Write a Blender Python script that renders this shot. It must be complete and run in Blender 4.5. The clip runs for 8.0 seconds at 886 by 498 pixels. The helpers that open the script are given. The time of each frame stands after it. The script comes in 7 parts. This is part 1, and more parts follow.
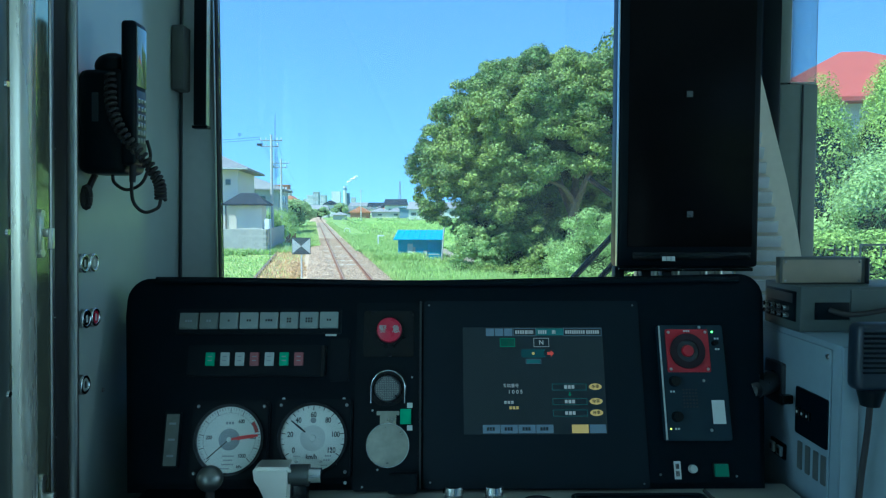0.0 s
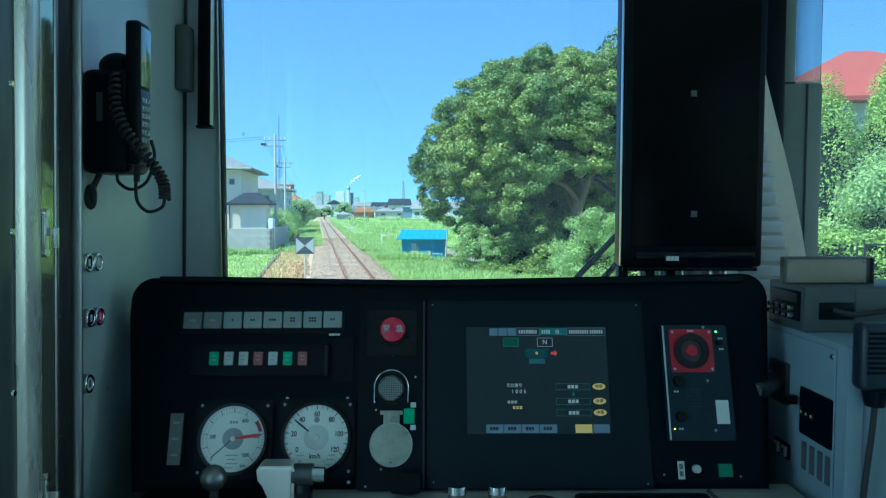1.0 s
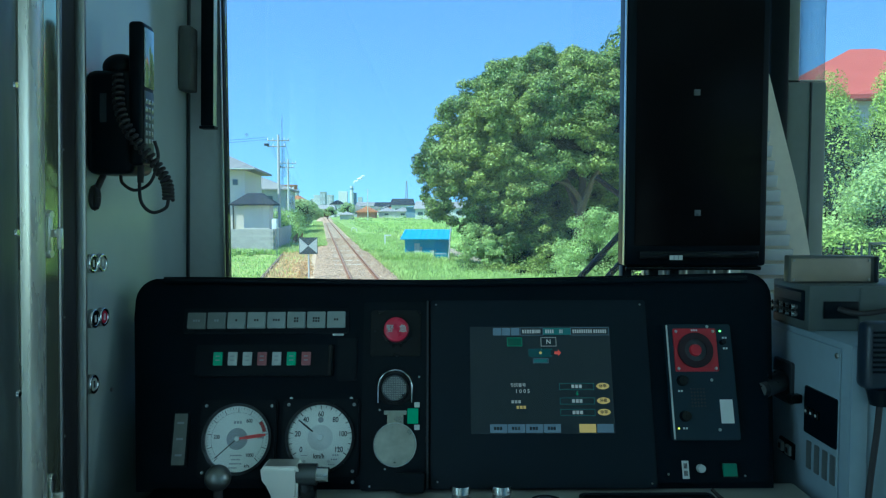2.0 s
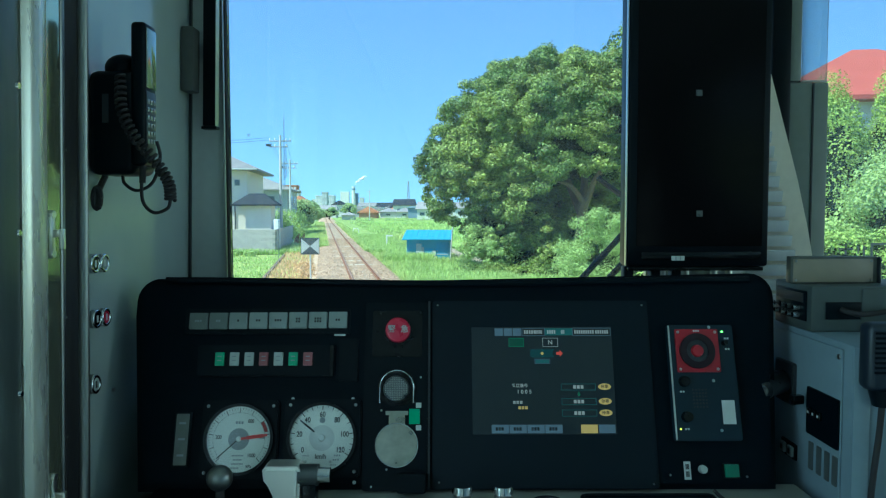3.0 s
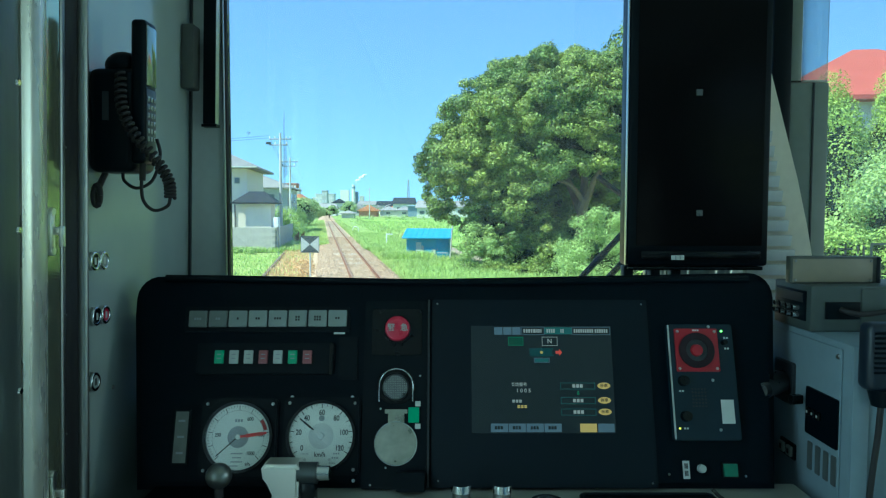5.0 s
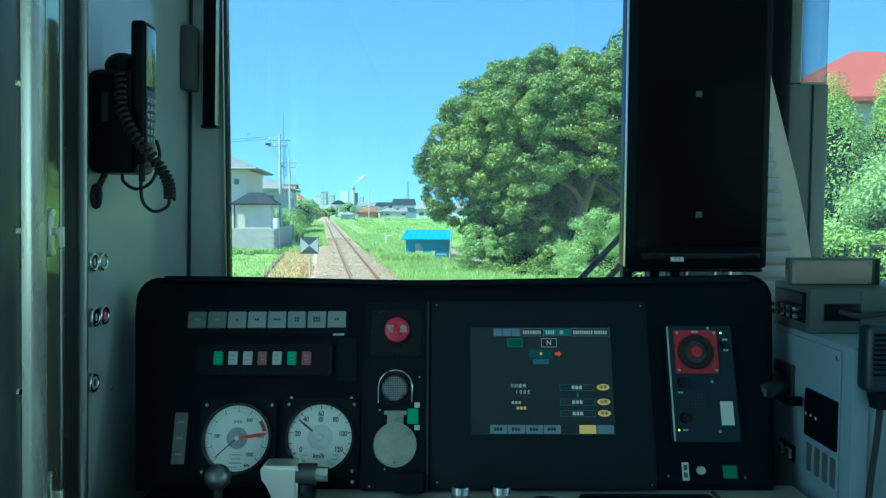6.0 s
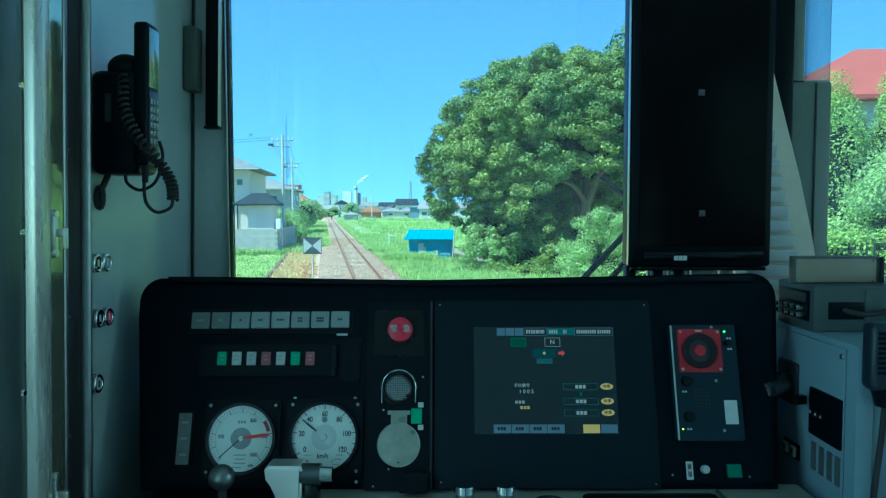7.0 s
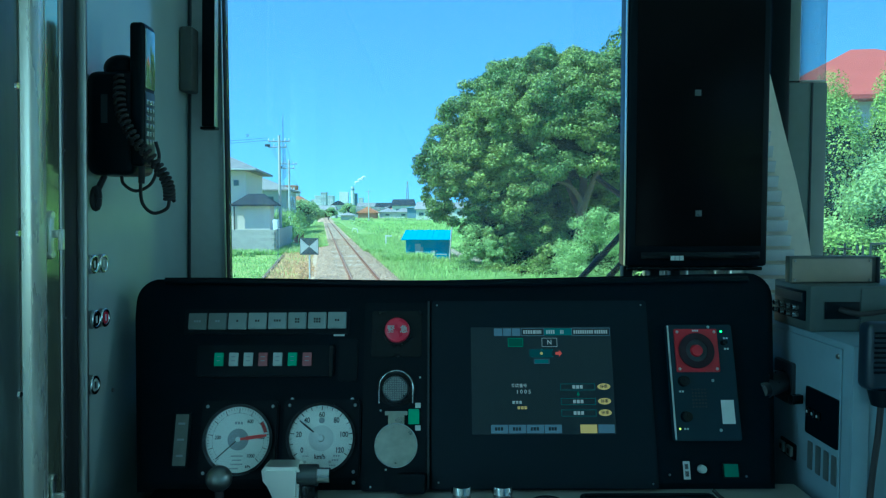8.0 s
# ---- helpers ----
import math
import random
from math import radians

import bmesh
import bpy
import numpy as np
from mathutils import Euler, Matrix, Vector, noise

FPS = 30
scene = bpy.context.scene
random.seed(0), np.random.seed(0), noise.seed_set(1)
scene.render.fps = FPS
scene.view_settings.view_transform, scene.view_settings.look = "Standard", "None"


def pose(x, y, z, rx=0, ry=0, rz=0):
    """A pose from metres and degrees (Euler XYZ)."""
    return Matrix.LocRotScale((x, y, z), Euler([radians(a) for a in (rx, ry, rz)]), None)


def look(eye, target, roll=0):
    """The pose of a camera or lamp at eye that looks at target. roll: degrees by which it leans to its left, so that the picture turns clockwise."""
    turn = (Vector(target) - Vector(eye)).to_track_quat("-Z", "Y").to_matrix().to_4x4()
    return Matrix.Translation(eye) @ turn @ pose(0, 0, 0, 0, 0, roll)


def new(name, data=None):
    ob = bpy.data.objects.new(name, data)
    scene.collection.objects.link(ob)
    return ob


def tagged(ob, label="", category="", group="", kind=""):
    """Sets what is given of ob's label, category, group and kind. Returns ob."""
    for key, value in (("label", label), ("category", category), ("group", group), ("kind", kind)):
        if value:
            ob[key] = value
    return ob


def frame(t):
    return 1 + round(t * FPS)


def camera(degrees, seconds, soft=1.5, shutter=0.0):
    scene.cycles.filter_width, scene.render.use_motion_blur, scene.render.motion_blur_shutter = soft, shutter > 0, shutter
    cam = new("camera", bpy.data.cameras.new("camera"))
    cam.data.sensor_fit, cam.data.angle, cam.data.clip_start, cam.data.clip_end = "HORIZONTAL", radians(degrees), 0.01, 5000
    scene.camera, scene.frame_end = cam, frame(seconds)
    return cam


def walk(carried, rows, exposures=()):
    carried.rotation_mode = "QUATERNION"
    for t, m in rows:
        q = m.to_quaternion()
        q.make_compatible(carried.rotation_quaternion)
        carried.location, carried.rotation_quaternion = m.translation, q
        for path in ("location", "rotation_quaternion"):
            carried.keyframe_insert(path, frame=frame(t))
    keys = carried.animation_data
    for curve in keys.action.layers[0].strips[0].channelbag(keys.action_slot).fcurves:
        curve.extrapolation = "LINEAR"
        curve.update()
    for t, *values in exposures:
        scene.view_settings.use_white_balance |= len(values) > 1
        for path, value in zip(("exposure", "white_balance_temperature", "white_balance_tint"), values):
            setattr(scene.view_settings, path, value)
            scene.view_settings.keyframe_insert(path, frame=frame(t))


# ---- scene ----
# ---- camera ----
cam = camera(63.4, 8.0, soft=1.25)
EYE_Z = 2.6          # metres above the rail head
walk(cam, [
    (0.0, pose(0, 0, EYE_Z, 86.951, -0.029, -0.695)),
    (0.5, pose(0, 0, EYE_Z, 86.924, -0.042, -0.450)),
    (1.0, pose(0, 0, EYE_Z, 86.920, -0.041, -0.414)),
    (1.5, pose(0, 0, EYE_Z, 86.908, 0.046, -0.271)),
    (3.0, pose(0, 0, EYE_Z, 86.944, 0.104, -0.019)),
    (3.5, pose(0, 0, EYE_Z, 87.009, -0.098, -0.068)),
    (4.0, pose(0, 0, EYE_Z, 86.927, 0.095, -0.017)),
    (4.5, pose(0, 0, EYE_Z, 86.799, 0.000, 0.000)),
    (6.0, pose(0, 0, EYE_Z, 86.937, -0.159, -0.068)),
    (6.5, pose(0, 0, EYE_Z, 86.879, 0.210, -0.094)),
    (7.0, pose(0, 0, EYE_Z, 86.918, 0.077, 0.159)),
    (7.5, pose(0, 0, EYE_Z, 86.925, -0.185, -0.038)),
    (8.0, pose(0, 0, EYE_Z, 86.953, 0.158, -0.088)),
], exposures=[(0.0, 0.87, 4900, -4), (1.5, 0.8, 5000, -5), (3.0, 0.86, 5400, -6), (4.5, 0.99, 5700, -7), (6.0, 0.95, 5050, -16), (8.0, 0.79, 4500, -20)])

# ---- world and sun ----
SUN_EL, SUN_AZ = 57.0, -121.0     # azimuth clockwise from +y
world = bpy.data.worlds.new("sky")
scene.world = world
world.use_nodes = True
wn, wl = world.node_tree.nodes, world.node_tree.links
sky = wn.new("ShaderNodeTexSky")
sky.sky_type = "NISHITA"
sky.sun_disc = False
sky.sun_elevation = radians(SUN_EL)
sky.sun_rotation = radians(SUN_AZ)
sky.altitude = 100
sky.air_density, sky.dust_density, sky.ozone_density = 1.0, 0.0, 2.8
wn["Background"].inputs["Strength"].default_value = 0.165
# the lowest band of the sky keeps the clear blue of the air just above it
tc, lift, unit = wn.new("ShaderNodeTexCoord"), wn.new("ShaderNodeVectorMath"), wn.new("ShaderNodeVectorMath")
lift.operation, unit.operation = "ADD", "NORMALIZE"
lift.inputs[1].default_value = (0, 0, 0.2)
wl.new(tc.outputs["Generated"], lift.inputs[0])
wl.new(lift.outputs[0], unit.inputs[0])
wl.new(unit.outputs[0], sky.inputs["Vector"])
wl.new(sky.outputs[0], wn["Background"].inputs["Color"])
sun = new("sun", bpy.data.lights.new("sun", "SUN"))
sun.data.energy, sun.data.angle, sun.data.color = 5.0, radians(0.53), (1.0, 0.91, 0.75)
az, el = radians(SUN_AZ), radians(SUN_EL)
sun.matrix_world = look((0, 0, 60), (-math.sin(az) * math.cos(el) * 10, -math.cos(az) * math.cos(el) * 10, 60 - math.sin(el) * 10))



def window_light(name, x, y, z, w, h, turn, watts, tone=(0.72, 0.92, 0.97)):
    """Daylight standing in the opening of a side window."""
    d = bpy.data.lights.new(name, "AREA")
    d.shape, d.size, d.size_y, d.energy, d.color = "RECTANGLE", w, h, watts, tone
    o = new(name, d)
    o.matrix_world = pose(x, y, z, 90, 0, turn)
    return o


window_light("door_window_light", -0.575, 0.305, 2.625, 0.49, 1.03, -90, 3.0, (0.74, 0.95, 0.98))
window_light("far_window_light", 2.165, 0.65, 2.65, 0.88, 0.98, 90, 3.0, (0.95, 0.96, 0.82))
window_light("saloon_window_light", -0.575, -1.5, 2.575, 2.18, 1.23, -90, 1.6)
window_light("saloon_window_light", 2.165, -1.5, 2.575, 2.18, 1.23, 90, 2.9, (0.82, 0.93, 0.88))

# ---- materials ----
def mat(name, color, rough=0.5, metal=0.0, vary=0.12, scale=6.0, fine=60.0, bump=0.0, bump_scale=80.0, spec=0.5, per_object=0.0, per_island=0.0,
        tint=None, trans=0.0, stretch=(1, 1, 1)):
    """A principled material with noise at two scales in colour and roughness, and a fine bump."""
    m = bpy.data.materials.new(name)
    m.use_nodes = True
    n, l = m.node_tree.nodes, m.node_tree.links
    b = n["Principled BSDF"]
    co = n.new("ShaderNodeTexCoord")
    mp = n.new("ShaderNodeMapping")
    mp.inputs["Scale"].default_value = stretch
    l.new(co.outputs["Object"], mp.inputs["Vector"])
    big, small = n.new("ShaderNodeTexNoise"), n.new("ShaderNodeTexNoise")
    big.inputs["Scale"].default_value, small.inputs["Scale"].default_value = scale, fine
    big.inputs["Detail"].default_value, small.inputs["Detail"].default_value = 5, 3
    for q in (big, small):
        l.new(mp.outputs[0], q.inputs["Vector"])
    add = n.new("ShaderNodeMath")
    add.operation = "ADD"
    l.new(big.outputs[0], add.inputs[0])
    l.new(small.outputs[0], add.inputs[1])
    ramp = n.new("ShaderNodeMapRange")
    ramp.inputs["From Min"].default_value, ramp.inputs["From Max"].default_value = 0.6, 1.4
    ramp.inputs["To Min"].default_value, ramp.inputs["To Max"].default_value = 1 - vary, 1 + vary
    l.new(add.outputs[0], ramp.inputs["Value"])
    last = ramp.outputs[0]
    for amount, node, socket in ((per_object, "ShaderNodeObjectInfo", "Random"), (per_island, "ShaderNodeNewGeometry", "Random Per Island")):
        if amount:
            src, rng, mul = n.new(node), n.new("ShaderNodeMapRange"), n.new("ShaderNodeMath")
            rng.inputs["To Min"].default_value, rng.inputs["To Max"].default_value = 1 - amount, 1 + amount
            mul.operation = "MULTIPLY"
            l.new(src.outputs[socket], rng.inputs["Value"])
            l.new(rng.outputs[0], mul.inputs[0])
            l.new(last, mul.inputs[1])
            last = mul.outputs[0]
    vm = n.new("ShaderNodeVectorMath")
    vm.operation = "SCALE"
    if tint:
        mix = n.new("ShaderNodeMix")
        mix.data_type = "RGBA"
        mix.inputs["A"].default_value, mix.inputs["B"].default_value = (*color, 1), (*tint, 1)
        sharp = n.new("ShaderNodeMapRange")
        sharp.inputs["From Min"].default_value, sharp.inputs["From Max"].default_value = 0.42, 0.62
        l.new(big.outputs[0], sharp.inputs["Value"])
        l.new(sharp.outputs[0], mix.inputs["Factor"])
        l.new(mix.outputs["Result"], vm.inputs[0])
    else:
        vm.inputs[0].default_value = color
    l.new(last, vm.inputs["Scale"])
    l.new(vm.outputs[0], b.inputs["Base Color"])
    b.inputs["Metallic"].default_value = metal
    b.inputs["Specular IOR Level"].default_value = spec
    rr = n.new("ShaderNodeMapRange")
    rr.inputs["To Min"].default_value, rr.inputs["To Max"].default_value = max(0.02, rough - 0.08), min(1, rough + 0.08)
    l.new(small.outputs[0], rr.inputs["Value"])
    l.new(rr.outputs[0], b.inputs["Roughness"])
    if trans:
        b.inputs["Subsurface Weight"].default_value = 0
        t2, ms = n.new("ShaderNodeBsdfTranslucent"), n.new("ShaderNodeMixShader")
        l.new(vm.outputs[0], t2.inputs["Color"])
        ms.inputs[0].default_value = trans
        l.new(b.outputs[0], ms.inputs[1])
        l.new(t2.outputs[0], ms.inputs[2])
        l.new(ms.outputs[0], n["Material Output"].inputs["Surface"])
    if bump:
        bp, bn = n.new("ShaderNodeBump"), n.new("ShaderNodeTexNoise")
        bn.inputs["Scale"].default_value, bn.inputs["Detail"].default_value = bump_scale, 4
        l.new(mp.outputs[0], bn.inputs["Vector"])
        bp.inputs["Strength"].default_value, bp.inputs["Distance"].default_value = min(1, bump), 0.02 * bump
        l.new(bn.outputs[0], bp.inputs["Height"])
        l.new(bp.outputs[0], b.inputs["Normal"])
    return m


def glow(name, color, strength):
    m = bpy.data.materials.new(name)
    m.use_nodes = True
    b = m.node_tree.nodes["Principled BSDF"]
    b.inputs["Base Color"].default_value = (*[c * 0.3 for c in color], 1)
    b.inputs["Emission Color"].default_value = (*color, 1)
    b.inputs["Emission Strength"].default_value = strength
    b.inputs["Roughness"].default_value = 0.25
    return m


def glass(name, color, gloss=1.0, film=0.0):
    m = bpy.data.materials.new(name)
    m.use_nodes = True
    n, l = m.node_tree.nodes, m.node_tree.links
    n.remove(n["Principled BSDF"])
    tr, gl, mx, fr = (n.new("ShaderNode" + k) for k in ("BsdfTransparent", "BsdfGlossy", "MixShader", "Fresnel"))
    tr.inputs[0].default_value = (*color, 1)
    gl.inputs["Roughness"].default_value = 0.0
    mul = n.new("ShaderNodeMath")
    mul.operation = "MULTIPLY"
    mul.inputs[1].default_value = gloss
    l.new(fr.outputs[0], mul.inputs[0])
    l.new(mul.outputs[0], mx.inputs[0])
    l.new(tr.outputs[0], mx.inputs[1])
    l.new(gl.outputs[0], mx.inputs[2])
    if film:
        dust, mx2, nz, co = (n.new("ShaderNode" + k) for k in ("BsdfTranslucent", "MixShader", "TexNoise", "TexCoord"))
        dust.inputs["Color"].default_value = (0.8, 0.85, 0.85, 1)
        nz.inputs["Scale"].default_value, nz.inputs["Detail"].default_value = 3.5, 6
        rng = n.new("ShaderNodeMapRange")
        rng.inputs["From Min"].default_value, rng.inputs["From Max"].default_value = 0.3, 0.75
        rng.inputs["To Min"].default_value, rng.inputs["To Max"].default_value = film * 0.6, film * 1.5
        l.new(co.outputs["Object"], nz.inputs["Vector"])
        l.new(nz.outputs[0], rng.inputs["Value"])
        l.new(rng.outputs[0], mx2.inputs[0])
        l.new(mx.outputs[0], mx2.inputs[1])
        l.new(dust.outputs[0], mx2.inputs[2])
        l.new(mx2.outputs[0], n["Material Output"].inputs["Surface"])
    else:
        l.new(mx.outputs[0], n["Material Output"].inputs["Surface"])
    return m


BLACK = mat("black_crackle_paint", (0.0002, 0.0036, 0.0074), 0.55, spec=0.09, vary=0.25, bump=0.12, bump_scale=900, scale=9)
BLACK_SAT = mat("black_plastic", (0.0008, 0.004, 0.0072), 0.4, spec=0.14, vary=0.2, bump=0.05, bump_scale=600)
BLACK_GLOSS = mat("black_gloss_plastic", (0.003, 0.0048, 0.006), 0.25, spec=0.3, vary=0.15)
RUBBER = mat("black_rubber", (0.014, 0.014, 0.015), 0.7, vary=0.25, bump=0.1, bump_scale=300)
DARK_GREY = mat("dark_grey_paint", (0.022, 0.028, 0.033), 0.4, vary=0.12, scale=14)
SLATE = mat("slate_blue_paint", (0.007, 0.02, 0.031), 0.45, spec=0.25, vary=0.1, scale=20)
WALL_GREY = mat("pale_grey_paint", (0.43, 0.52, 0.52), 0.38, vary=0.05, scale=3, bump=0.03, bump_scale=500)
WALL_GLOSS = mat("glossy_grey_paint", (0.36, 0.42, 0.4), 0.14, vary=0.05, scale=3, fine=12)
FRAME_GREY = mat("mid_grey_paint", (0.25, 0.28, 0.27), 0.42, vary=0.08, scale=4, bump=0.03)
BOX_GREY = mat("cabinet_grey_paint", (0.17, 0.23, 0.265), 0.45, vary=0.07, scale=5, bump=0.04, bump_scale=400)
DESK_GREY = mat("desk_grey_laminate", (0.3, 0.32, 0.29), 0.4, vary=0.08, scale=6)
STEEL = mat("brushed_stainless", (0.56, 0.58, 0.56), 0.3, 1.0, vary=0.12, scale=5, stretch=(40, 40, 1))
STEEL_DARK = mat("dull_steel", (0.3, 0.31, 0.3), 0.38, 1.0, vary=0.18, scale=5, stretch=(30, 30, 1))
CHROME = mat("chrome", (0.75, 0.76, 0.76), 0.12, 1.0, vary=0.06, scale=30)
SATIN = mat("satin_aluminium", (0.62, 0.63, 0.6), 0.36, 1.0, vary=0.08, scale=30)
LAMP_OFF = mat("ivory_lens", (0.21, 0.25, 0.24), 0.35, vary=0.06, scale=40, per_object=0.12)
DIM_LENS = mat("dim_ivory_lens", (0.13, 0.155, 0.145), 0.35, vary=0.08, scale=40)
GREEN_LENS = mat("green_lens", (0.03, 0.36, 0.17), 0.3, vary=0.1, scale=80)
RED_LENS = mat("dusky_red_lens", (0.26, 0.07, 0.08), 0.35, vary=0.1, scale=80)
WHITE_LENS = mat("white_lens", (0.38, 0.43, 0.41), 0.35, vary=0.06, scale=80)
RED_PAINT = mat("red_paint", (0.3, 0.010, 0.022), 0.4, vary=0.1, scale=40)
RED_BUTTON = mat("red_button_plastic", (0.45, 0.014, 0.05), 0.28, vary=0.06, scale=60)
DIAL = mat("dial_white", (0.72, 0.76, 0.71), 0.5, vary=0.04, scale=40)
DIAL_GREY = mat("dial_grey", (0.24, 0.27, 0.29), 0.4, vary=0.08, scale=60)
INK = mat("black_ink", (0.012, 0.012, 0.014), 0.5, vary=0.1)
PALE_INK = mat("pale_ink", (0.5, 0.54, 0.52), 0.5, vary=0.1)
NEEDLE_RED = mat("needle_red", (0.75, 0.03, 0.03), 0.4, vary=0.06)
WHITE = mat("white_gloss_paint", (0.75, 0.76, 0.74), 0.45, vary=0.08, scale=3)
PAPER = mat("white_label_paper", (0.5, 0.53, 0.52), 0.7, vary=0.05, scale=60)
KEYCAP = mat("worn_zinc_cover", (0.42, 0.43, 0.36), 0.3, 1.0, vary=0.2, scale=30)
CEIL = mat("ceiling_panel", (0.66, 0.74, 0.77), 0.6, vary=0.05, scale=2)
FLOOR = mat("grey_vinyl_floor", (0.2, 0.27, 0.3), 0.6, vary=0.2, scale=8, bump=0.05)
GLASS = glass("window_glass", (0.89, 0.955, 0.955), 0.8, 0.032)
GAUGE_GLASS = glass("gauge_glass", (0.97, 0.98, 0.98), 0.55)
SCREEN = glow("screen_backlight", (0.0026, 0.0052, 0.0066), 1.0)
S_GREY = glow("screen_grey", (0.12, 0.2, 0.26), 0.17)
S_TEAL = glow("screen_teal", (0.03, 0.14, 0.14), 0.2)
S_GREEN = glow("screen_green", (0.03, 0.2, 0.11), 0.17)
S_AMBER = glow("screen_amber", (0.5, 0.38, 0.12), 0.30)
S_RED = glow("screen_red", (0.6, 0.08, 0.06), 0.24)
S_WHITE = glow("screen_white", (0.4, 0.46, 0.44), 0.19)
LED_GREEN = glow("green_led", (0.25, 1.0, 0.15), 2.0)
LED_YELLOW = glow("yellow_led", (0.8, 0.9, 0.1), 0.8)


# ---- builders ----
def box(bm, x0, x1, y0, y1, z0, z1, bev=0.0, m=None, seg=2):
    r = bmesh.ops.create_cube(bm, size=1.0)
    vs = r["verts"]
    t = Matrix.Translation(((x0 + x1) / 2, (y0 + y1) / 2, (z0 + z1) / 2)) @ Matrix.Diagonal((abs(x1 - x0), abs(y1 - y0), abs(z1 - z0), 1))
    bmesh.ops.transform(bm, matrix=t, verts=vs)
    if bev:
        es = list({e for v in vs for e in v.link_edges})
        g = bmesh.ops.bevel(bm, geom=es, offset=bev, segments=seg, affect="EDGES", profile=0.5, clamp_overlap=True)
        vs = list({v for v in g["verts"]} | {v for v in vs if v.is_valid})
    if m is not None:
        bmesh.ops.transform(bm, matrix=m, verts=[v for v in vs if v.is_valid])
    return bm


def cyl(bm, p, q, r0, r1=None, seg=24, cap=True):
    p, q = Vector(p), Vector(q)
    d = q - p
    m = Matrix.Translation((p + q) / 2) @ d.to_track_quat("Z", "Y").to_matrix().to_4x4()
    bmesh.ops.create_cone(bm, cap_ends=cap, segments=seg, radius1=r0, radius2=r0 if r1 is None else r1, depth=d.length, matrix=m)
    return bm


def ball(bm, p, r, seg=20, squash=(1, 1, 1)):
    bmesh.ops.create_uvsphere(bm, u_segments=seg, v_segments=seg // 2 + 2, radius=r, matrix=Matrix.Translation(p) @ Matrix.Diagonal((*squash, 1)))
    return bm


def prism(bm, outline, z0, z1, bev=0.0):
    """A plate with the given outline in xy, from z0 to z1."""
    vs = [bm.verts.new((x, y, z0)) for x, y in outline]
    f = bm.faces.new(vs)
    g = bmesh.ops.extrude_face_region(bm, geom=[f])
    top = [v for v in g["geom"] if isinstance(v, bmesh.types.BMVert)]
    bmesh.ops.translate(bm, vec=(0, 0, z1 - z0), verts=top)
    bmesh.ops.recalc_face_normals(bm, faces=list(bm.faces))
    if bev:
        es = [e for e in bm.edges if all(v in top for v in e.verts)]
        bmesh.ops.bevel(bm, geom=es, offset=bev, segments=2, affect="EDGES", clamp_overlap=True)
    return bm


def rounded(x0, x1, y0, y1, r, seg=6):
    pts = []
    for cx, cy, a in ((x1 - r, y1 - r, 0), (x0 + r, y1 - r, 90), (x0 + r, y0 + r, 180), (x1 - r, y0 + r, 270)):
        pts += [(cx + r * math.cos(radians(a + 90 * i / seg)), cy + r * math.sin(radians(a + 90 * i / seg))) for i in range(seg + 1)]
    return pts


def disc_outline(cx, cy, r, seg=40):
    return [(cx + r * math.cos(2 * math.pi * i / seg), cy + r * math.sin(2 * math.pi * i / seg)) for i in range(seg)]


def ring(bm, cx, cy, r0, r1, z0, z1, seg=48):
    """A flat ring in xy with thickness."""
    loops = []
    for r, z in ((r0, z0), (r0, z1), (r1, z1), (r1, z0)):
        loops.append([bm.verts.new((cx + r * math.cos(2 * math.pi * i / seg), cy + r * math.sin(2 * math.pi * i / seg), z)) for i in range(seg)])
    for k in range(4):
        a, b = loops[k], loops[(k + 1) % 4]
        for i in range(seg):
            bm.faces.new((a[i], a[(i + 1) % seg], b[(i + 1) % seg], b[i]))
    bmesh.ops.recalc_face_normals(bm, faces=list(bm.faces))
    return bm


def tube(bm, pts, r, seg=8, taper=None):
    """A round tube along points."""
    pts = [Vector(p) for p in pts]
    loops, up = [], Vector((0.31, 0.17, 0.93))
    for i, p in enumerate(pts):
        d = (pts[min(i + 1, len(pts) - 1)] - pts[max(i - 1, 0)]).normalized()
        a = d.cross(up).normalized()
        b = d.cross(a).normalized()
        rr = r if taper is None else r + (taper - r) * i / (len(pts) - 1)
        loops.append([bm.verts.new(p + (a * math.cos(2 * math.pi * k / seg) + b * math.sin(2 * math.pi * k / seg)) * rr) for k in range(seg)])
    for a, b in zip(loops, loops[1:]):
        for k in range(seg):
            bm.faces.new((a[k], a[(k + 1) % seg], b[(k + 1) % seg], b[k]))
    bm.faces.new(loops[0])
    bm.faces.new(loops[-1])
    bmesh.ops.recalc_face_normals(bm, faces=list(bm.faces))
    return bm


def smooth_path(pts, n=8):
    """Catmull-Rom through the points."""
    p = [Vector(q) for q in pts]
    p = [p[0] * 2 - p[1]] + p + [p[-1] * 2 - p[-2]]
    out = []
    for i in range(1, len(p) - 2):
        for k in range(n):
            t = k / n
            out.append(0.5 * ((2 * p[i]) + (p[i + 1] - p[i - 1]) * t + (2 * p[i - 1] - 5 * p[i] + 4 * p[i + 1] - p[i + 2]) * t * t
                              + (3 * p[i] - p[i - 1] - 3 * p[i + 1] + p[i + 2]) * t ** 3))
    return out + [p[-2]]


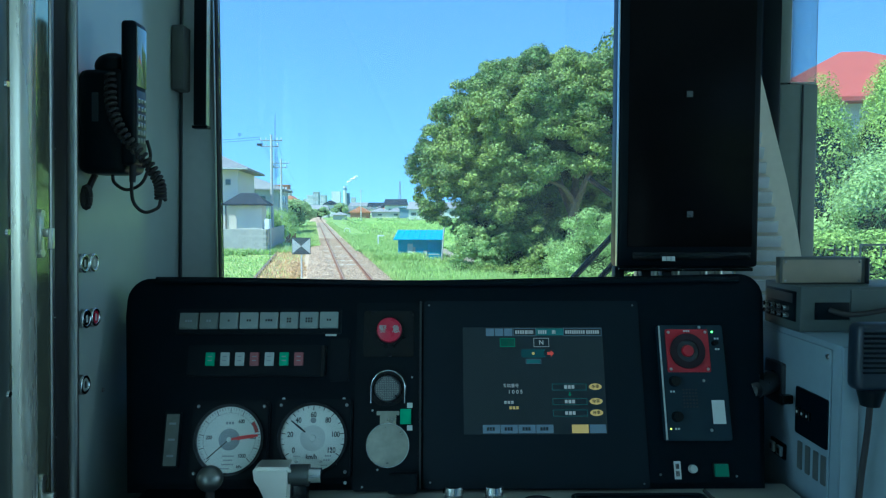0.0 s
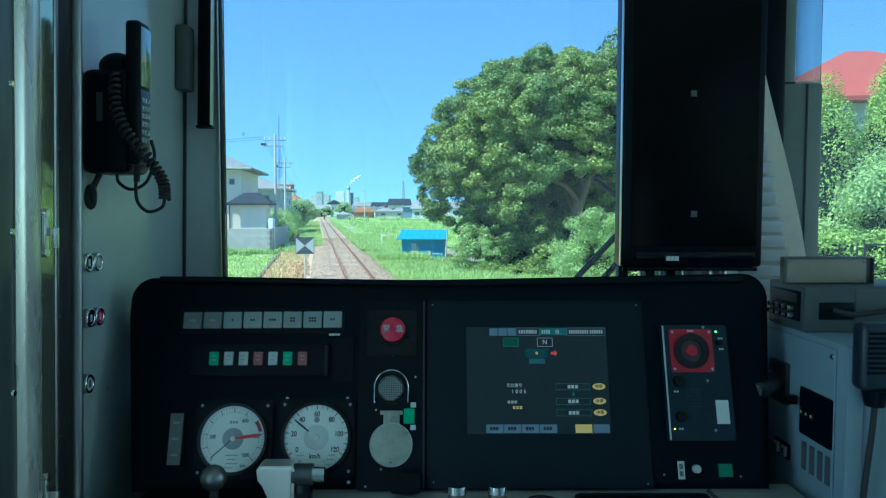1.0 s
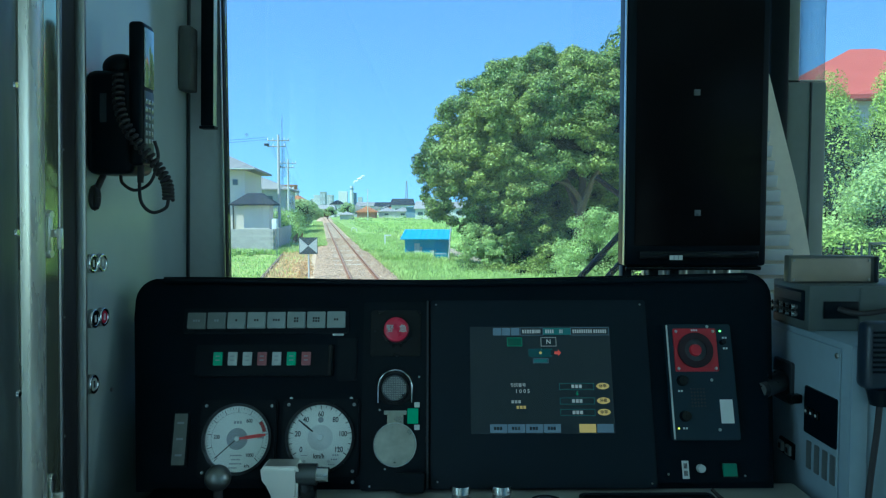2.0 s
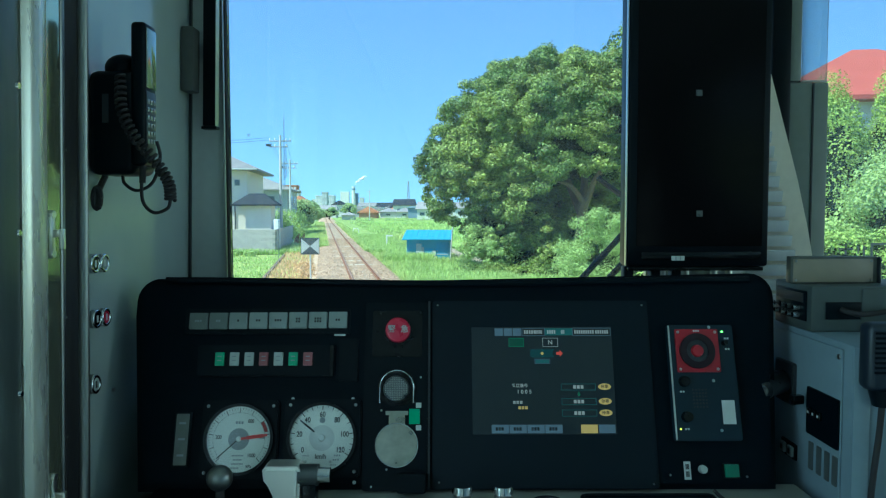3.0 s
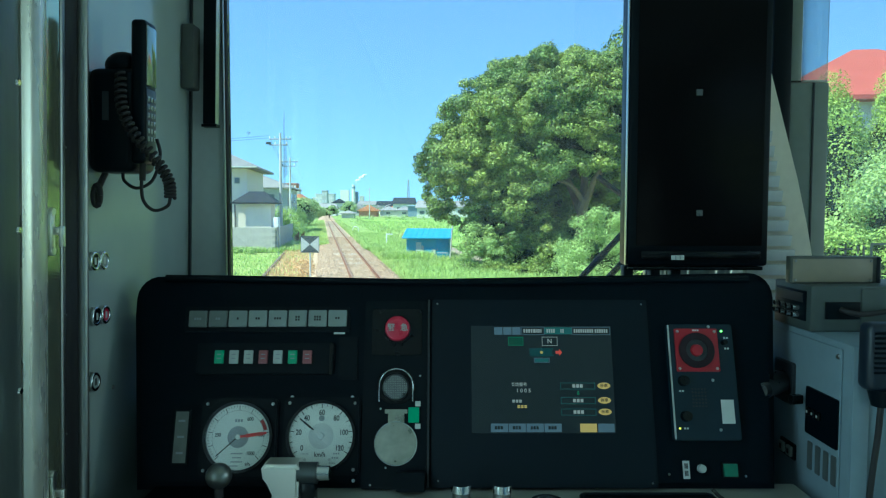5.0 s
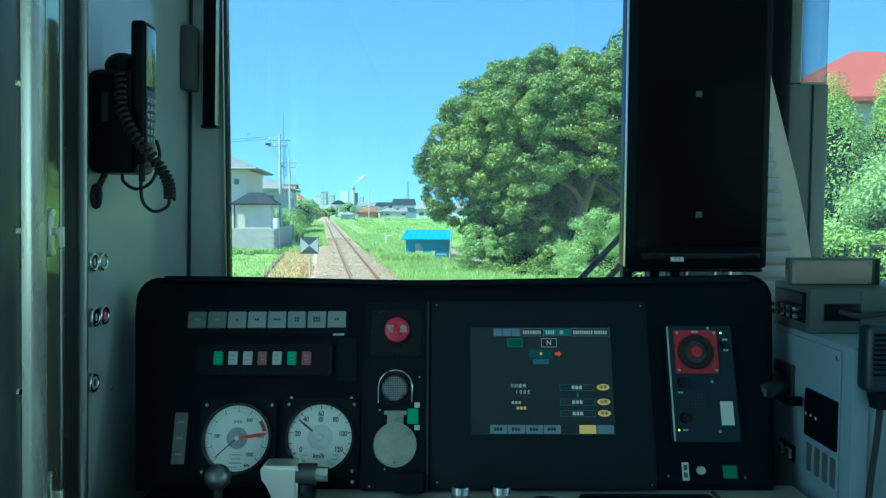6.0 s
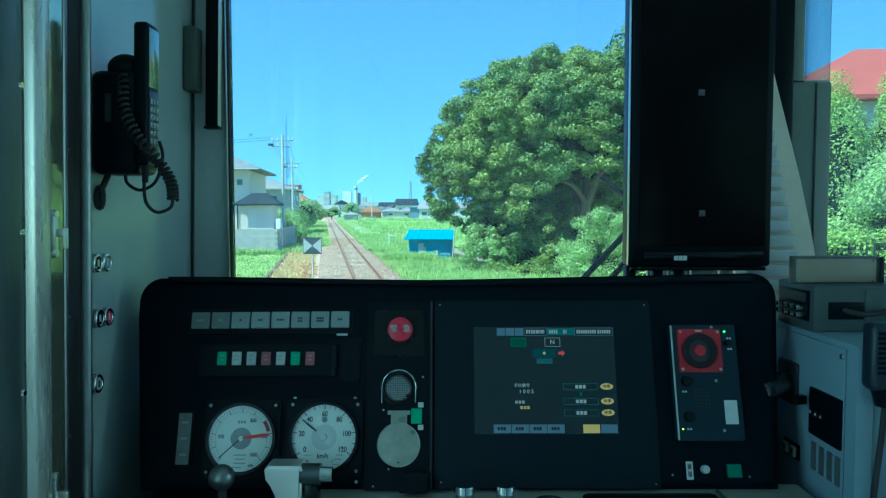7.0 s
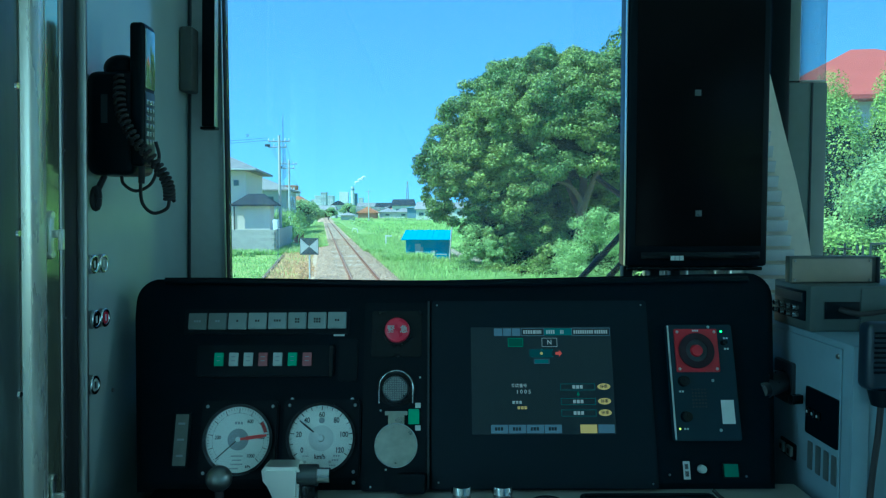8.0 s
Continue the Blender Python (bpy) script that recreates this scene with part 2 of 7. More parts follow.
def part(name, bm, material, parent=None, label="", m=None, flat=False):
    """Links a bmesh as one mesh object, under a thing or a part where one is given."""
    me = bpy.data.meshes.new(name)
    bm.to_mesh(me)
    bm.free()
    if not flat:
        for p in me.polygons:
            p.use_smooth = True
        me.set_sharp_from_angle(angle=radians(38))
    me.materials.append(material)
    ob = new(name, me)
    if m is not None:
        ob.matrix_basis = m
    if parent is not None:
        ob.parent = parent
    return tagged(ob, label=label)


def share(name, ob, parent, m, material=None):
    """Another object on the same mesh."""
    o = new(name, ob.data)
    o.parent = parent
    o.matrix_basis = m
    return o


def thing(name, label, category, m=None, group="", kind=""):
    e = new(name)
    e.empty_display_size = 0.1
    if m is not None:
        e.matrix_basis = m
    return tagged(e, label, category, group, kind)


def lettering(name, text, size, material, parent, x, y, z, m=None, depth=0.0004):
    """Raised characters in Blender's own font, centred at x, y, in the parent's xy plane."""
    cu = bpy.data.curves.new(name, "FONT")
    cu.offset = size * (0.018 if text.isascii() else 0.012)
    cu.body, cu.size, cu.extrude, cu.align_x, cu.align_y = text, size, depth, "CENTER", "CENTER"
    tmp = bpy.data.objects.new(name, cu)
    scene.collection.objects.link(tmp)
    dg = bpy.context.evaluated_depsgraph_get()
    dg.update()
    me = bpy.data.meshes.new_from_object(tmp.evaluated_get(dg))
    bpy.data.objects.remove(tmp)
    me.name = name
    me.materials.clear()
    me.materials.append(material)
    ob = new(name, me)
    ob.parent = parent
    ob.matrix_basis = m if m is not None else Matrix.Translation((x, y, z))
    return ob


B = bmesh.new


# ---- cab structure ----
FLOOR_Z, CEIL_Z = 1.25, 3.62
XL, XR, YF, YB = -0.51, 2.1, 1.45, -9.0       # inner faces of the car body


def wall_with_openings(name, axis, at, thick, lo, hi, z0, z1, openings, material, label):
    """A slab in a vertical plane, pierced by rectangular openings (a0, a1, z0, z1)."""
    bm = B()
    cuts_a = sorted({lo, hi, *[o[0] for o in openings], *[o[1] for o in openings]})
    cuts_z = sorted({z0, z1, *[o[2] for o in openings], *[o[3] for o in openings]})
    for a0, a1 in zip(cuts_a, cuts_a[1:]):
        for b0, b1 in zip(cuts_z, cuts_z[1:]):
            ca, cz = (a0 + a1) / 2, (b0 + b1) / 2
            if any(o[0] < ca < o[1] and o[2] < cz < o[3] for o in openings):
                continue
            if axis == "x":
                box(bm, at, at + thick, a0, a1, b0, b1)
            else:
                box(bm, a0, a1, at, at + thick, b0, b1)
    bmesh.ops.remove_doubles(bm, verts=bm.verts, dist=1e-5)
    inner = [f for f in bm.faces if sum(1 for g in bm.faces if g is not f and (g.calc_center_median() - f.calc_center_median()).length < 1e-5)]
    bmesh.ops.delete(bm, geom=inner, context="FACES")
    return tagged(part(name, bm, material), label, "wall", kind="structure")


bm = box(B(), XL - 0.08, XR + 0.08, YB, YF + 0.07, FLOOR_Z - 0.12, FLOOR_Z)
tagged(part("floor", bm, FLOOR), "worn grey vinyl floor of the railcar", "floor", kind="structure")
bm = box(B(), XL - 0.08, XR + 0.08, YB, YF + 0.07, CEIL_Z, CEIL_Z + 0.08)
tagged(part("ceiling", bm, CEIL), "pale panelled ceiling of the railcar", "ceiling", kind="structure")
WIN1 = (-0.4385, 0.66, 2.36, 3.3)
WIN2 = (0.709, 1.75, 2.44, 3.3)
wall_with_openings("wall_front", "y", YF, 0.022, XL - 0.08, XR + 0.08, FLOOR_Z, CEIL_Z, [WIN1, WIN2], mat("cab_end_grey_paint", (0.55, 0.6, 0.6), 0.45, vary=0.06, scale=4, bump=0.03), "grey painted cab end wall with two windscreens")
wall_with_openings("wall_left", "x", XL - 0.08, 0.08, YB, YF, FLOOR_Z, CEIL_Z, [(0.05, 0.54, 2.1, 3.16), (-2.6, -0.4, 1.95, 3.2), (-5.4, -3.0, 1.95, 3.2), (-8.4, -5.8, 1.95, 3.2)], WALL_GLOSS, "glossy pale grey side wall of the cab")
wall_with_openings("wall_right", "x", XR, 0.08, YB, YF, FLOOR_Z, CEIL_Z, [(0.2, 1.1, 2.15, 3.15), (-2.6, -0.4, 1.95, 3.2), (-5.4, -3.0, 1.95, 3.2), (-8.4, -5.8, 1.95, 3.2)], WALL_GREY, "pale grey side wall of the railcar")
wall_with_openings("wall_rear", "y", YB - 0.08, 0.08, XL - 0.08, XR + 0.08, FLOOR_Z, CEIL_Z, [], WALL_GREY, "plain grey wall closing the saloon")


def pane(name, x0, x1, y0, y1, z0, z1, label):
    ob = tagged(part(name, box(B(), x0, x1, y0, y1, z0, z1), GLASS), label, "window", kind="structure")
    ob.visible_shadow = False
    return ob


def window(name, w, label):
    """A windscreen: a rubber gasket round a glass pane."""
    x0, x1, z0, z1 = w
    e = thing(name, label, "window", kind="structure")
    g = 0.007
    for nm, (a, b, c, d) in (("gasket", (x0 + 0.001, x0 + g, z0 + 0.001, z1 - 0.001)), ("gasket", (x1 - g, x1 - 0.001, z0 + 0.001, z1 - 0.001)),
                             ("gasket", (x0 + g, x1 - g, z0 + 0.001, z0 + g)), ("gasket", (x0 + g, x1 - g, z1 - g, z1 - 0.001))):
        part(nm, box(B(), a, b, YF - 0.004, YF + 0.026, c, d, 0.003), RUBBER, e)
    p = part("pane", box(B(), x0 + g, x1 - g, YF + 0.01, YF + 0.016, z0 + g, z1 - g), GLASS, e, "clear windscreen glass with faint smears")
    p.visible_shadow = False
    return e


w1 = window("window_1", WIN1, "wide windscreen in front of the driving desk")
w2 = window("window_2", WIN2, "second windscreen beyond the grey pillar")
SMEAR = glass("smeared_glass", (0.93, 0.96, 0.97), 0.2, 0.16)
for x, z0, z1, w in ((-0.321, 2.64, 2.80, 0.005), (-0.319, 2.66, 2.74, 0.009), (-0.334, 2.5, 2.62, 0.004)):
    q = part("smear", prism(B(), [(x - w / 2, z0), (x + w / 2, z0 + 0.01), (x + w * 0.3, z1), (x - w * 0.2, z1 - 0.02)], 0, 0.0004), SMEAR, w1, "faint dried smear on the glass",
             Matrix(((1, 0, 0, 0), (0, 0, -1, YF + 0.0095), (0, 1, 0, 0), (0, 0, 0, 1))))
    q.visible_shadow = False
for x, z, r in ((-0.392, 2.753, 0.0035), (0.22, 2.94, 0.0022), (0.345, 2.93, 0.0016), (0.05, 2.66, 0.0018)):
    q = part("speck", prism(B(), [(x + r * math.cos(a) * (1 + 0.3 * math.sin(3 * a)), z + r * math.sin(a)) for a in [0.5236 * i for i in range(12)]], 0, 0.0004), SMEAR, w1, "dried speck on the glass",
             Matrix(((1, 0, 0, 0), (0, 0, -1, YF + 0.0095), (0, 1, 0, 0), (0, 0, 0, 1))))
    q.visible_shadow = False
for i, (x0, x1, z0, z1) in enumerate(((0.806, 0.836, 2.519, 2.5225), (0.819, 0.823, 2.509, 2.53), (0.845, 0.848, 2.51, 2.527), (0.856, 0.86, 2.506, 2.527),
                                      (0.872, 0.93, 2.529, 2.533), (0.872, 0.876, 2.505, 2.529), (0.915, 0.919, 2.505, 2.529))):
    part("sticker_bar", box(B(), x0, x1, YF + 0.0086, YF + 0.0096, z0, z1), DIAL_GREY, w2, "grey stroke of a window sticker")
pane("window_3", XL - 0.045, XL - 0.04, 0.052, 0.538, 2.102, 3.158, "side window of the cab door")
pane("window_4", XR + 0.04, XR + 0.045, 0.202, 1.098, 2.152, 3.148, "side window across the cab")
for i, (a, b) in enumerate(((-2.6, -0.4), (-5.4, -3.0), (-8.4, -5.8))):
    pane("window_%d" % (5 + 2 * i), XL - 0.045, XL - 0.04, a + 0.002, b - 0.002, 1.952, 3.198, "long saloon side window")
    pane("window_%d" % (6 + 2 * i), XR + 0.04, XR + 0.045, a + 0.002, b - 0.002, 1.952, 3.198, "long saloon side window")

# underframe and wheelset that carry the car on the rails
uf = thing("underframe", "dark steel underframe and wheels carrying the railcar", "underframe", kind="structure")
part("sill", box(B(), XL - 0.06, XR + 0.06, YB + 0.1, YF - 0.1, 0.95, 1.128, 0.01), RUBBER, uf)
for y in (-1.3, -3.4):
    for s_ in (-1, 1):
        part("wheel", cyl(B(), (0.73 + s_ * 0.47, y, 0.432), (0.73 + s_ * 0.6, y, 0.432), 0.43, 0.43, 36), STEEL_DARK, uf)
    part("axle", cyl(B(), (0.2, y, 0.432), (1.3, y, 0.432), 0.07, 0.07, 16), STEEL_DARK, uf)
for s_ in (-1, 1):
    part("bogie_frame", box(B(), 0.73 + s_ * 0.78 - 0.05, 0.73 + s_ * 0.78 + 0.05, -4.0, -0.7, 0.45, 0.95, 0.03), RUBBER, uf)

# bright strip of trim at the windscreen's edge, and the dark pillar beside it
e = thing("trim", "aluminium edging strip of the windscreen", "trim", kind="structure")
part("edging", box(B(), -0.4380, -0.4340, YF - 0.012, YF - 0.0045, 2.3, 3.4, 0.001), STEEL, e)
e = thing("pillar_cover", "grey pressed cover panel on the windscreen pillar", "pillar", kind="structure")
part("cover", box(B(), 0.686, 0.7630, YF - 0.02, YF - 0.001, 2.2, 2.852, 0.004), mat("olive_grey_paint", (0.16, 0.19, 0.17), 0.45, vary=0.08, scale=6), e)
part("seam", box(B(), 0.730, 0.733, YF - 0.0225, YF - 0.0202, 2.2, 2.85), DARK_GREY, e)
part("cover", box(B(), 0.645, 0.684, YF - 0.03, YF - 0.001, 2.2, 3.5, 0.006), BLACK_SAT, e, "dark upright beside the cover panel")
part("mullion", box(B(), 0.686, 0.709, YF - 0.018, YF - 0.001, 2.854, 3.5, 0.003), bpy.data.materials["olive_grey_paint"], e)
vs = thing("tinted_visor", "smoky tinted acrylic visor strip on the windscreen", "visor")
q = part("sheet", box(B(), 0.7125, 0.7630, YF - 0.0115, YF - 0.0085, 2.857, 3.4, 0.001), glass("smoky_acrylic", (0.72, 0.78, 0.8), 1.6, 0.05), vs)
q.visible_shadow = False
part("lower_rim", box(B(), 0.7125, 0.7630, YF - 0.013, YF - 0.007, 2.8535, 2.8568, 0.0008), PAPER, vs, "pale lower rim")
bm = box(B(), XL + 0.0015, XL + 0.006, 1.425, 1.431, 2.2, 3.6)
tagged(part("trim", bm, DARK_GREY), "dark joint line in the corner of the cab", "trim", kind="structure")


# ---- instrument panel: built in its own plane, x along, y up the slope, z towards the driver ----
TILT = 17.2
PM = Matrix.Translation((0, 1.07, 2.3428)) @ Matrix.Rotation(radians(90 - TILT), 4, "X")
panel = thing("instrument_panel", "matt black driving desk console with dials, lamps and screen", "control panel", PM)


def panel_outline():
    pts = [(0.489, -0.159), (0.518, 0.127)]
    pts += [(0.483 + 0.035 * math.cos(radians(a)), 0.1335 + 0.035 * math.sin(radians(a))) for a in range(10, 91, 16)]
    pts += [(0.25, 0.1635), (0, 0.1585), (-0.22, 0.158), (-0.38, 0.161)]
    pts += [(-0.4435 + 0.035 * math.cos(radians(a)), 0.1265 + 0.035 * math.sin(radians(a))) for a in range(100, 181, 16)]
    return pts + [(-0.478, 0.1), (-0.449, -0.159)]


part("housing", prism(B(), panel_outline(), -0.14, 0.0, 0.012), BLACK, panel, "black moulded console housing with rounded shoulders")
# hood lip along the top
lip = [(-0.43 + 0.905 * i / 24, 0.1525 + 0.003 * math.cos(i / 24 * 6.28), 0.004) for i in range(25)]
part("lip", tube(B(), lip, 0.0055, 8), BLACK_SAT, panel)


def plate(name, x0, x1, y0, y1, z0, z1, material, parent, r=0.003, bev=0.0012, label=""):
    return part(name, prism(B(), rounded(x0, x1, y0, y1, r, 4), z0, z1, bev), material, parent, label)


# indicator row of eight lenses
plate("lamp_bezel", -0.396, -0.142, 0.072, 0.111, 0.0005, 0.003, BLACK_SAT, panel)
bezel = plate("lens", -0.014, 0.014, -0.0125, 0.0125, 0, 0.004, LAMP_OFF, panel, 0.0015)
bezel.matrix_basis = Matrix.Translation((-0.3745, 0.0915, 0.003))
lenses = [bezel]
for i in range(1, 8):
    lenses.append(share("lens", bezel, panel, Matrix.Translation((-0.3745 + 0.0305 * i, 0.0915 + 0.0002 * i, 0.003))))
for q in lenses[:2]:
    q.data = bezel.data.copy()
    q.data.materials[0] = DIM_LENS
for i, (nx, ny) in enumerate(((3, 1), (2, 1), (1, 1), (2, 1), (3, 1), (2, 2), (3, 2), (2, 1))):
    for a in range(nx):
        for b in range(ny):
            q = (-0.0038 * (nx - 1) / 2 + 0.0038 * a, -0.0042 * (ny - 1) / 2 + 0.0042 * b)
            bm = box(B(), q[0] - 0.0014, q[0] + 0.0014, q[1] - 0.0016, q[1] + 0.0016, 0.004, 0.0043)
            part("printed_bar", bm, DIAL_GREY if i < 2 else INK, lenses[i])
plate("label_tab", -0.166, -0.149, 0.0685, 0.0715, 0.0032, 0.0042, PALE_INK, panel, 0.001, 0.0003)

# plate with seven small lenses
sub = plate("switch_plate", -0.372, -0.164, 0.008, 0.055, 0.0005, 0.005, BLACK_SAT, panel, 0.004)
for i, mm in enumerate((GREEN_LENS, WHITE_LENS, WHITE_LENS, RED_LENS, WHITE_LENS, GREEN_LENS, RED_LENS)):
    x = -0.3375 + 0.0222 * i
    o = plate("small_lens", x - 0.0068, x + 0.0068, 0.0235, 0.0435, 0.005, 0.0085, mm, sub, 0.001, 0.001)
    for k in range(2):
        part("printed_bar", box(B(), x - 0.003, x + 0.003, 0.0305 + 0.006 * k, 0.032 + 0.006 * k, 0.0085, 0.0088), DIAL_GREY, sub)
plate("end_cap", -0.171, -0.1655, 0.008, 0.054, 0.005, 0.007, BLACK_GLOSS, panel, 0.001)
plate("side_panel", -0.158, -0.128, 0.0, 0.065, 0.0005, 0.0025, BLACK_SAT, panel, 0.003)

# gauges
GR = 0.0470


def screw(parent, x, y, z, r=0.0028, material=STEEL):
    bm = B()
    cyl(bm, (x, y, z), (x, y, z + 0.0016), r, r * 0.8, 12)
    box(bm, x - r * 0.7, x + r * 0.7, y - 0.0004, y + 0.0004, z + 0.0016, z + 0.0018)
    return part("screw", bm, material, parent)


def gauge(name, cx, cy, label, corners):
    e = plate(name, cx - 0.057, cx + 0.057, cy - 0.056, cy + 0.056, 0.0005, 0.006, BLACK_SAT, panel, 0.008, 0.002, label)
    part("ring", ring(B(), cx, cy, GR, GR + 0.0042, 0.005, 0.012), BLACK_GLOSS, e)
    part("dial", prism(B(), disc_outline(cx, cy, GR), 0.0062, 0.0072), DIAL, e, "white printed dial face")
    for sx in (-1, 1):
        for sy in (-1, 1):
            screw(e, cx + sx * 0.0485, cy + sy * 0.0475, 0.006, 0.0026, STEEL_DARK)
    g = part("glass", prism(B(), disc_outline(cx, cy, GR), 0.0112, 0.0118), GAUGE_GLASS, e)
    g.visible_shadow = False
    return e


def tick(bm, cx, cy, ang, r0, r1, w, z=0.0073, h=0.0003):
    box(bm, r0, r1, -w / 2, w / 2, z, z + h, m=Matrix.Translation((cx, cy, 0)) @ Matrix.Rotation(radians(ang), 4, "Z"))


def polar(cx, cy, r, ang):
    return cx + r * math.cos(radians(ang)), cy + r * math.sin(radians(ang))


# speedometer
cx, cy = -0.1785, -0.082
sp = gauge("speedometer", cx, cy, "white speedometer dial reading under forty", 4)
bm = B()
for k in range(0, 25):
    a = 212 - 244 * k / 24
    tick(bm, cx, cy, a, 0.0436 if k % 2 else (0.0405 if k % 4 == 0 else 0.042), 0.0464, 0.0007 if k % 2 else 0.0012)
part("scale", bm, INK, sp)
for k in range(7):
    x, y = polar(cx, cy, 0.0335 if k not in (0, 6) else 0.0325, 212 - 244 * k / 6)
    lettering("numeral", str(20 * k), 0.0108, INK, sp, x, y, 0.0074, m=Matrix.Translation((x, y, 0.0074)) @ Matrix.Diagonal((0.8, 1, 1, 1)))
lettering("unit", "km/h", 0.0096, INK, sp, cx - 0.001, cy - 0.0265, 0.0074, m=Matrix.Translation((cx - 0.001, cy - 0.0265, 0.0074)) @ Matrix.Diagonal((0.85, 1, 1, 1)))
part("hub_plate", prism(B(), disc_outline(cx, cy, 0.0185, 32), 0.00725, 0.0076), mat("silver_print", (0.56, 0.59, 0.57), 0.4, 0.2, vary=0.1), sp)
part("badge", prism(B(), disc_outline(cx, cy + 0.0255, 0.0042, 20), 0.0073, 0.0076), DIAL_GREY, sp)
bm = B()
na = 142
tick(bm, cx, cy, na, 0.014, 0.041, 0.0021, 0.0088, 0.0006)
tick(bm, cx, cy, na, 0.02, 0.032, 0.0028, 0.0088, 0.0006)
part("needle", bm, INK, sp)
bm = B()
tick(bm, cx, cy, na + 180, 0.004, 0.014, 0.009, 0.0088, 0.0006)
tick(bm, cx, cy, na, 0.0, 0.014, 0.005, 0.0088, 0.0006)
part("needle_tail", bm, SATIN, sp)
part("hub", cyl(B(), (cx, cy, 0.0075), (cx, cy, 0.0105), 0.005, 0.0042), SATIN, sp)
for dx, dy, w, n in ((0.024, -0.026, 0.002, 3), (0.022, -0.032, 0.002, 3), (-0.022, -0.026, 0.0012, 5), (0.018, -0.039, 0.0014, 4), (0.026, -0.0165, 0.002, 2)):
    for i in range(n):
        part("printed_bar", box(B(), cx + dx + (i - n / 2) * w * 1.7, cx + dx + (i - n / 2) * w * 1.7 + w, cy + dy, cy + dy + w * 1.1, 0.0073, 0.0076), DIAL_GREY, sp)
for dx in (-0.0225, 0.013):
    screw(sp, cx + dx, cy - 0.0335, 0.0072, 0.0022)

# pressure gauge
cx, cy = -0.3005, -0.0835
pg = gauge("pressure_gauge", cx, cy, "white duplex brake pressure dial with red pointer", 4)
bm = B()
for k in range(0, 51):
    a = 225 - 270 * k / 50
    tick(bm, cx, cy, a, 0.0425 if k % 5 else 0.038, 0.0452, 0.0009 if k % 5 == 0 else 0.0005)
part("scale", bm, INK, pg)
bm = B()
for i in range(40):
    a0 = 225 - 270 * i / 40
    tick(bm, cx, cy, a0 - 3.4, 0.0378, 0.0382, 0.0031)
part("scale_line", bm, INK, pg)
for txt, ang, r in (("200", 175, 0.0300), ("600", 57, 0.0305), ("800", 5, 0.0345), ("1000", -50, 0.0305)):
    x, y = polar(cx, cy, r, ang)
    lettering("numeral", txt, 0.0076, INK, pg, x, y, 0.0074, m=Matrix.Translation((x, y, 0.0074)) @ Matrix.Diagonal((0.8, 1, 1, 1)))
lettering("unit", "kPa", 0.0056, INK, pg, cx + 0.0165, cy - 0.0385, 0.0074)
for ang, r in ((90, 0.0235),):
    x, y = polar(cx, cy, r, ang)
    for i in range(3):
        part("printed_bar", box(B(), x - 0.006 + 0.0042 * i, x - 0.003 + 0.0042 * i, y - 0.002, y + 0.002, 0.0073, 0.0076), DIAL_GREY, pg)
bm = B()
for i in range(9):
    tick(bm, cx, cy, 34 - 2.3 * i, 0.0385, 0.0435, 0.0021)
part("red_mark", bm, mat("dull_red_print", (0.35, 0.02, 0.02), 0.5), pg)
part("hub_plate", prism(B(), disc_outline(cx, cy, 0.0155, 32), 0.00725, 0.0077), DIAL_GREY, pg)
part("needle", (lambda b: (tick(b, cx, cy, 8, 0.0, 0.042, 0.0034, 0.0084, 0.0006), tick(b, cx, cy, 8, 0.012, 0.036, 0.005, 0.0084, 0.0006), b)[2])(B()), NEEDLE_RED, pg, "red pointer")
part("needle", (lambda b: (tick(b, cx, cy, 222, 0.0, 0.041, 0.0016, 0.0093, 0.0005), b)[1])(B()), INK, pg, "thin black pointer")
part("hub", cyl(B(), (cx, cy, 0.0075), (cx, cy, 0.0107), 0.004, 0.0032), SATIN, pg)
for r in range(4):
    n = 8 - 2 * (r % 2)
    for i in range(n):
        x = cx - 0.0022 * n / 2 + 0.0022 * i - 0.004 * (r == 3)
        part("printed_bar", box(B(), x, x + 0.0015, cy - 0.0245 - 0.0058 * r, cy - 0.0225 - 0.0058 * r, 0.0073, 0.0076), DIAL_GREY, pg)

# level strip beside the dials
st = plate("gauge_strip", -0.3985, -0.3735, -0.1235, -0.0445, 0.0005, 0.004, BLACK_SAT, panel, 0.002)
plate("strip_face", -0.3955, -0.3765, -0.1205, -0.047, 0.004, 0.0046, mat("frosted_strip", (0.12, 0.135, 0.12), 0.4, vary=0.2, scale=50), st, 0.001, 0.0003)
for k in range(3):
    part("printed_bar", box(B(), -0.391, -0.381, -0.108 + 0.023 * k, -0.105 + 0.023 * k, 0.0046, 0.0049), DIAL_GREY, st)
for x, y in ((-0.335, -0.034), (-0.256, -0.034), (-0.225, -0.0255), (-0.135, -0.0255), (-0.24, -0.148), (-0.13, -0.145)):
    screw(panel, x, y, 0.0005, 0.0026)

# column with emergency button and key switch
col = plate("centre_column", -0.119, -0.0225, -0.157, 0.12, 0.0005, 0.0035, BLACK_SAT, panel, 0.004)
plate("column_edge", -0.0225, -0.0195, -0.155, 0.122, 0.0005, 0.0055, DARK_GREY, panel, 0.001)
em = plate("emergency_button", -0.1075, -0.0315, 0.0365, 0.107, 0.0035, 0.006, BLACK_GLOSS, panel, 0.004, 0.001, "round red emergency push button")
part("collar", ring(B(), -0.0685, 0.0765, 0.0198, 0.0225, 0.006, 0.011), BLACK_GLOSS, em)
bm = B()
cyl(bm, (-0.0685, 0.0765, 0.006), (-0.0685, 0.0765, 0.0145), 0.0194, 0.0185, 40)
ball(bm, (-0.0685, 0.0765, 0.0142), 0.0186, 32, (1, 1, 0.16))
part("cap", bm, RED_BUTTON, em, "glossy red cap")
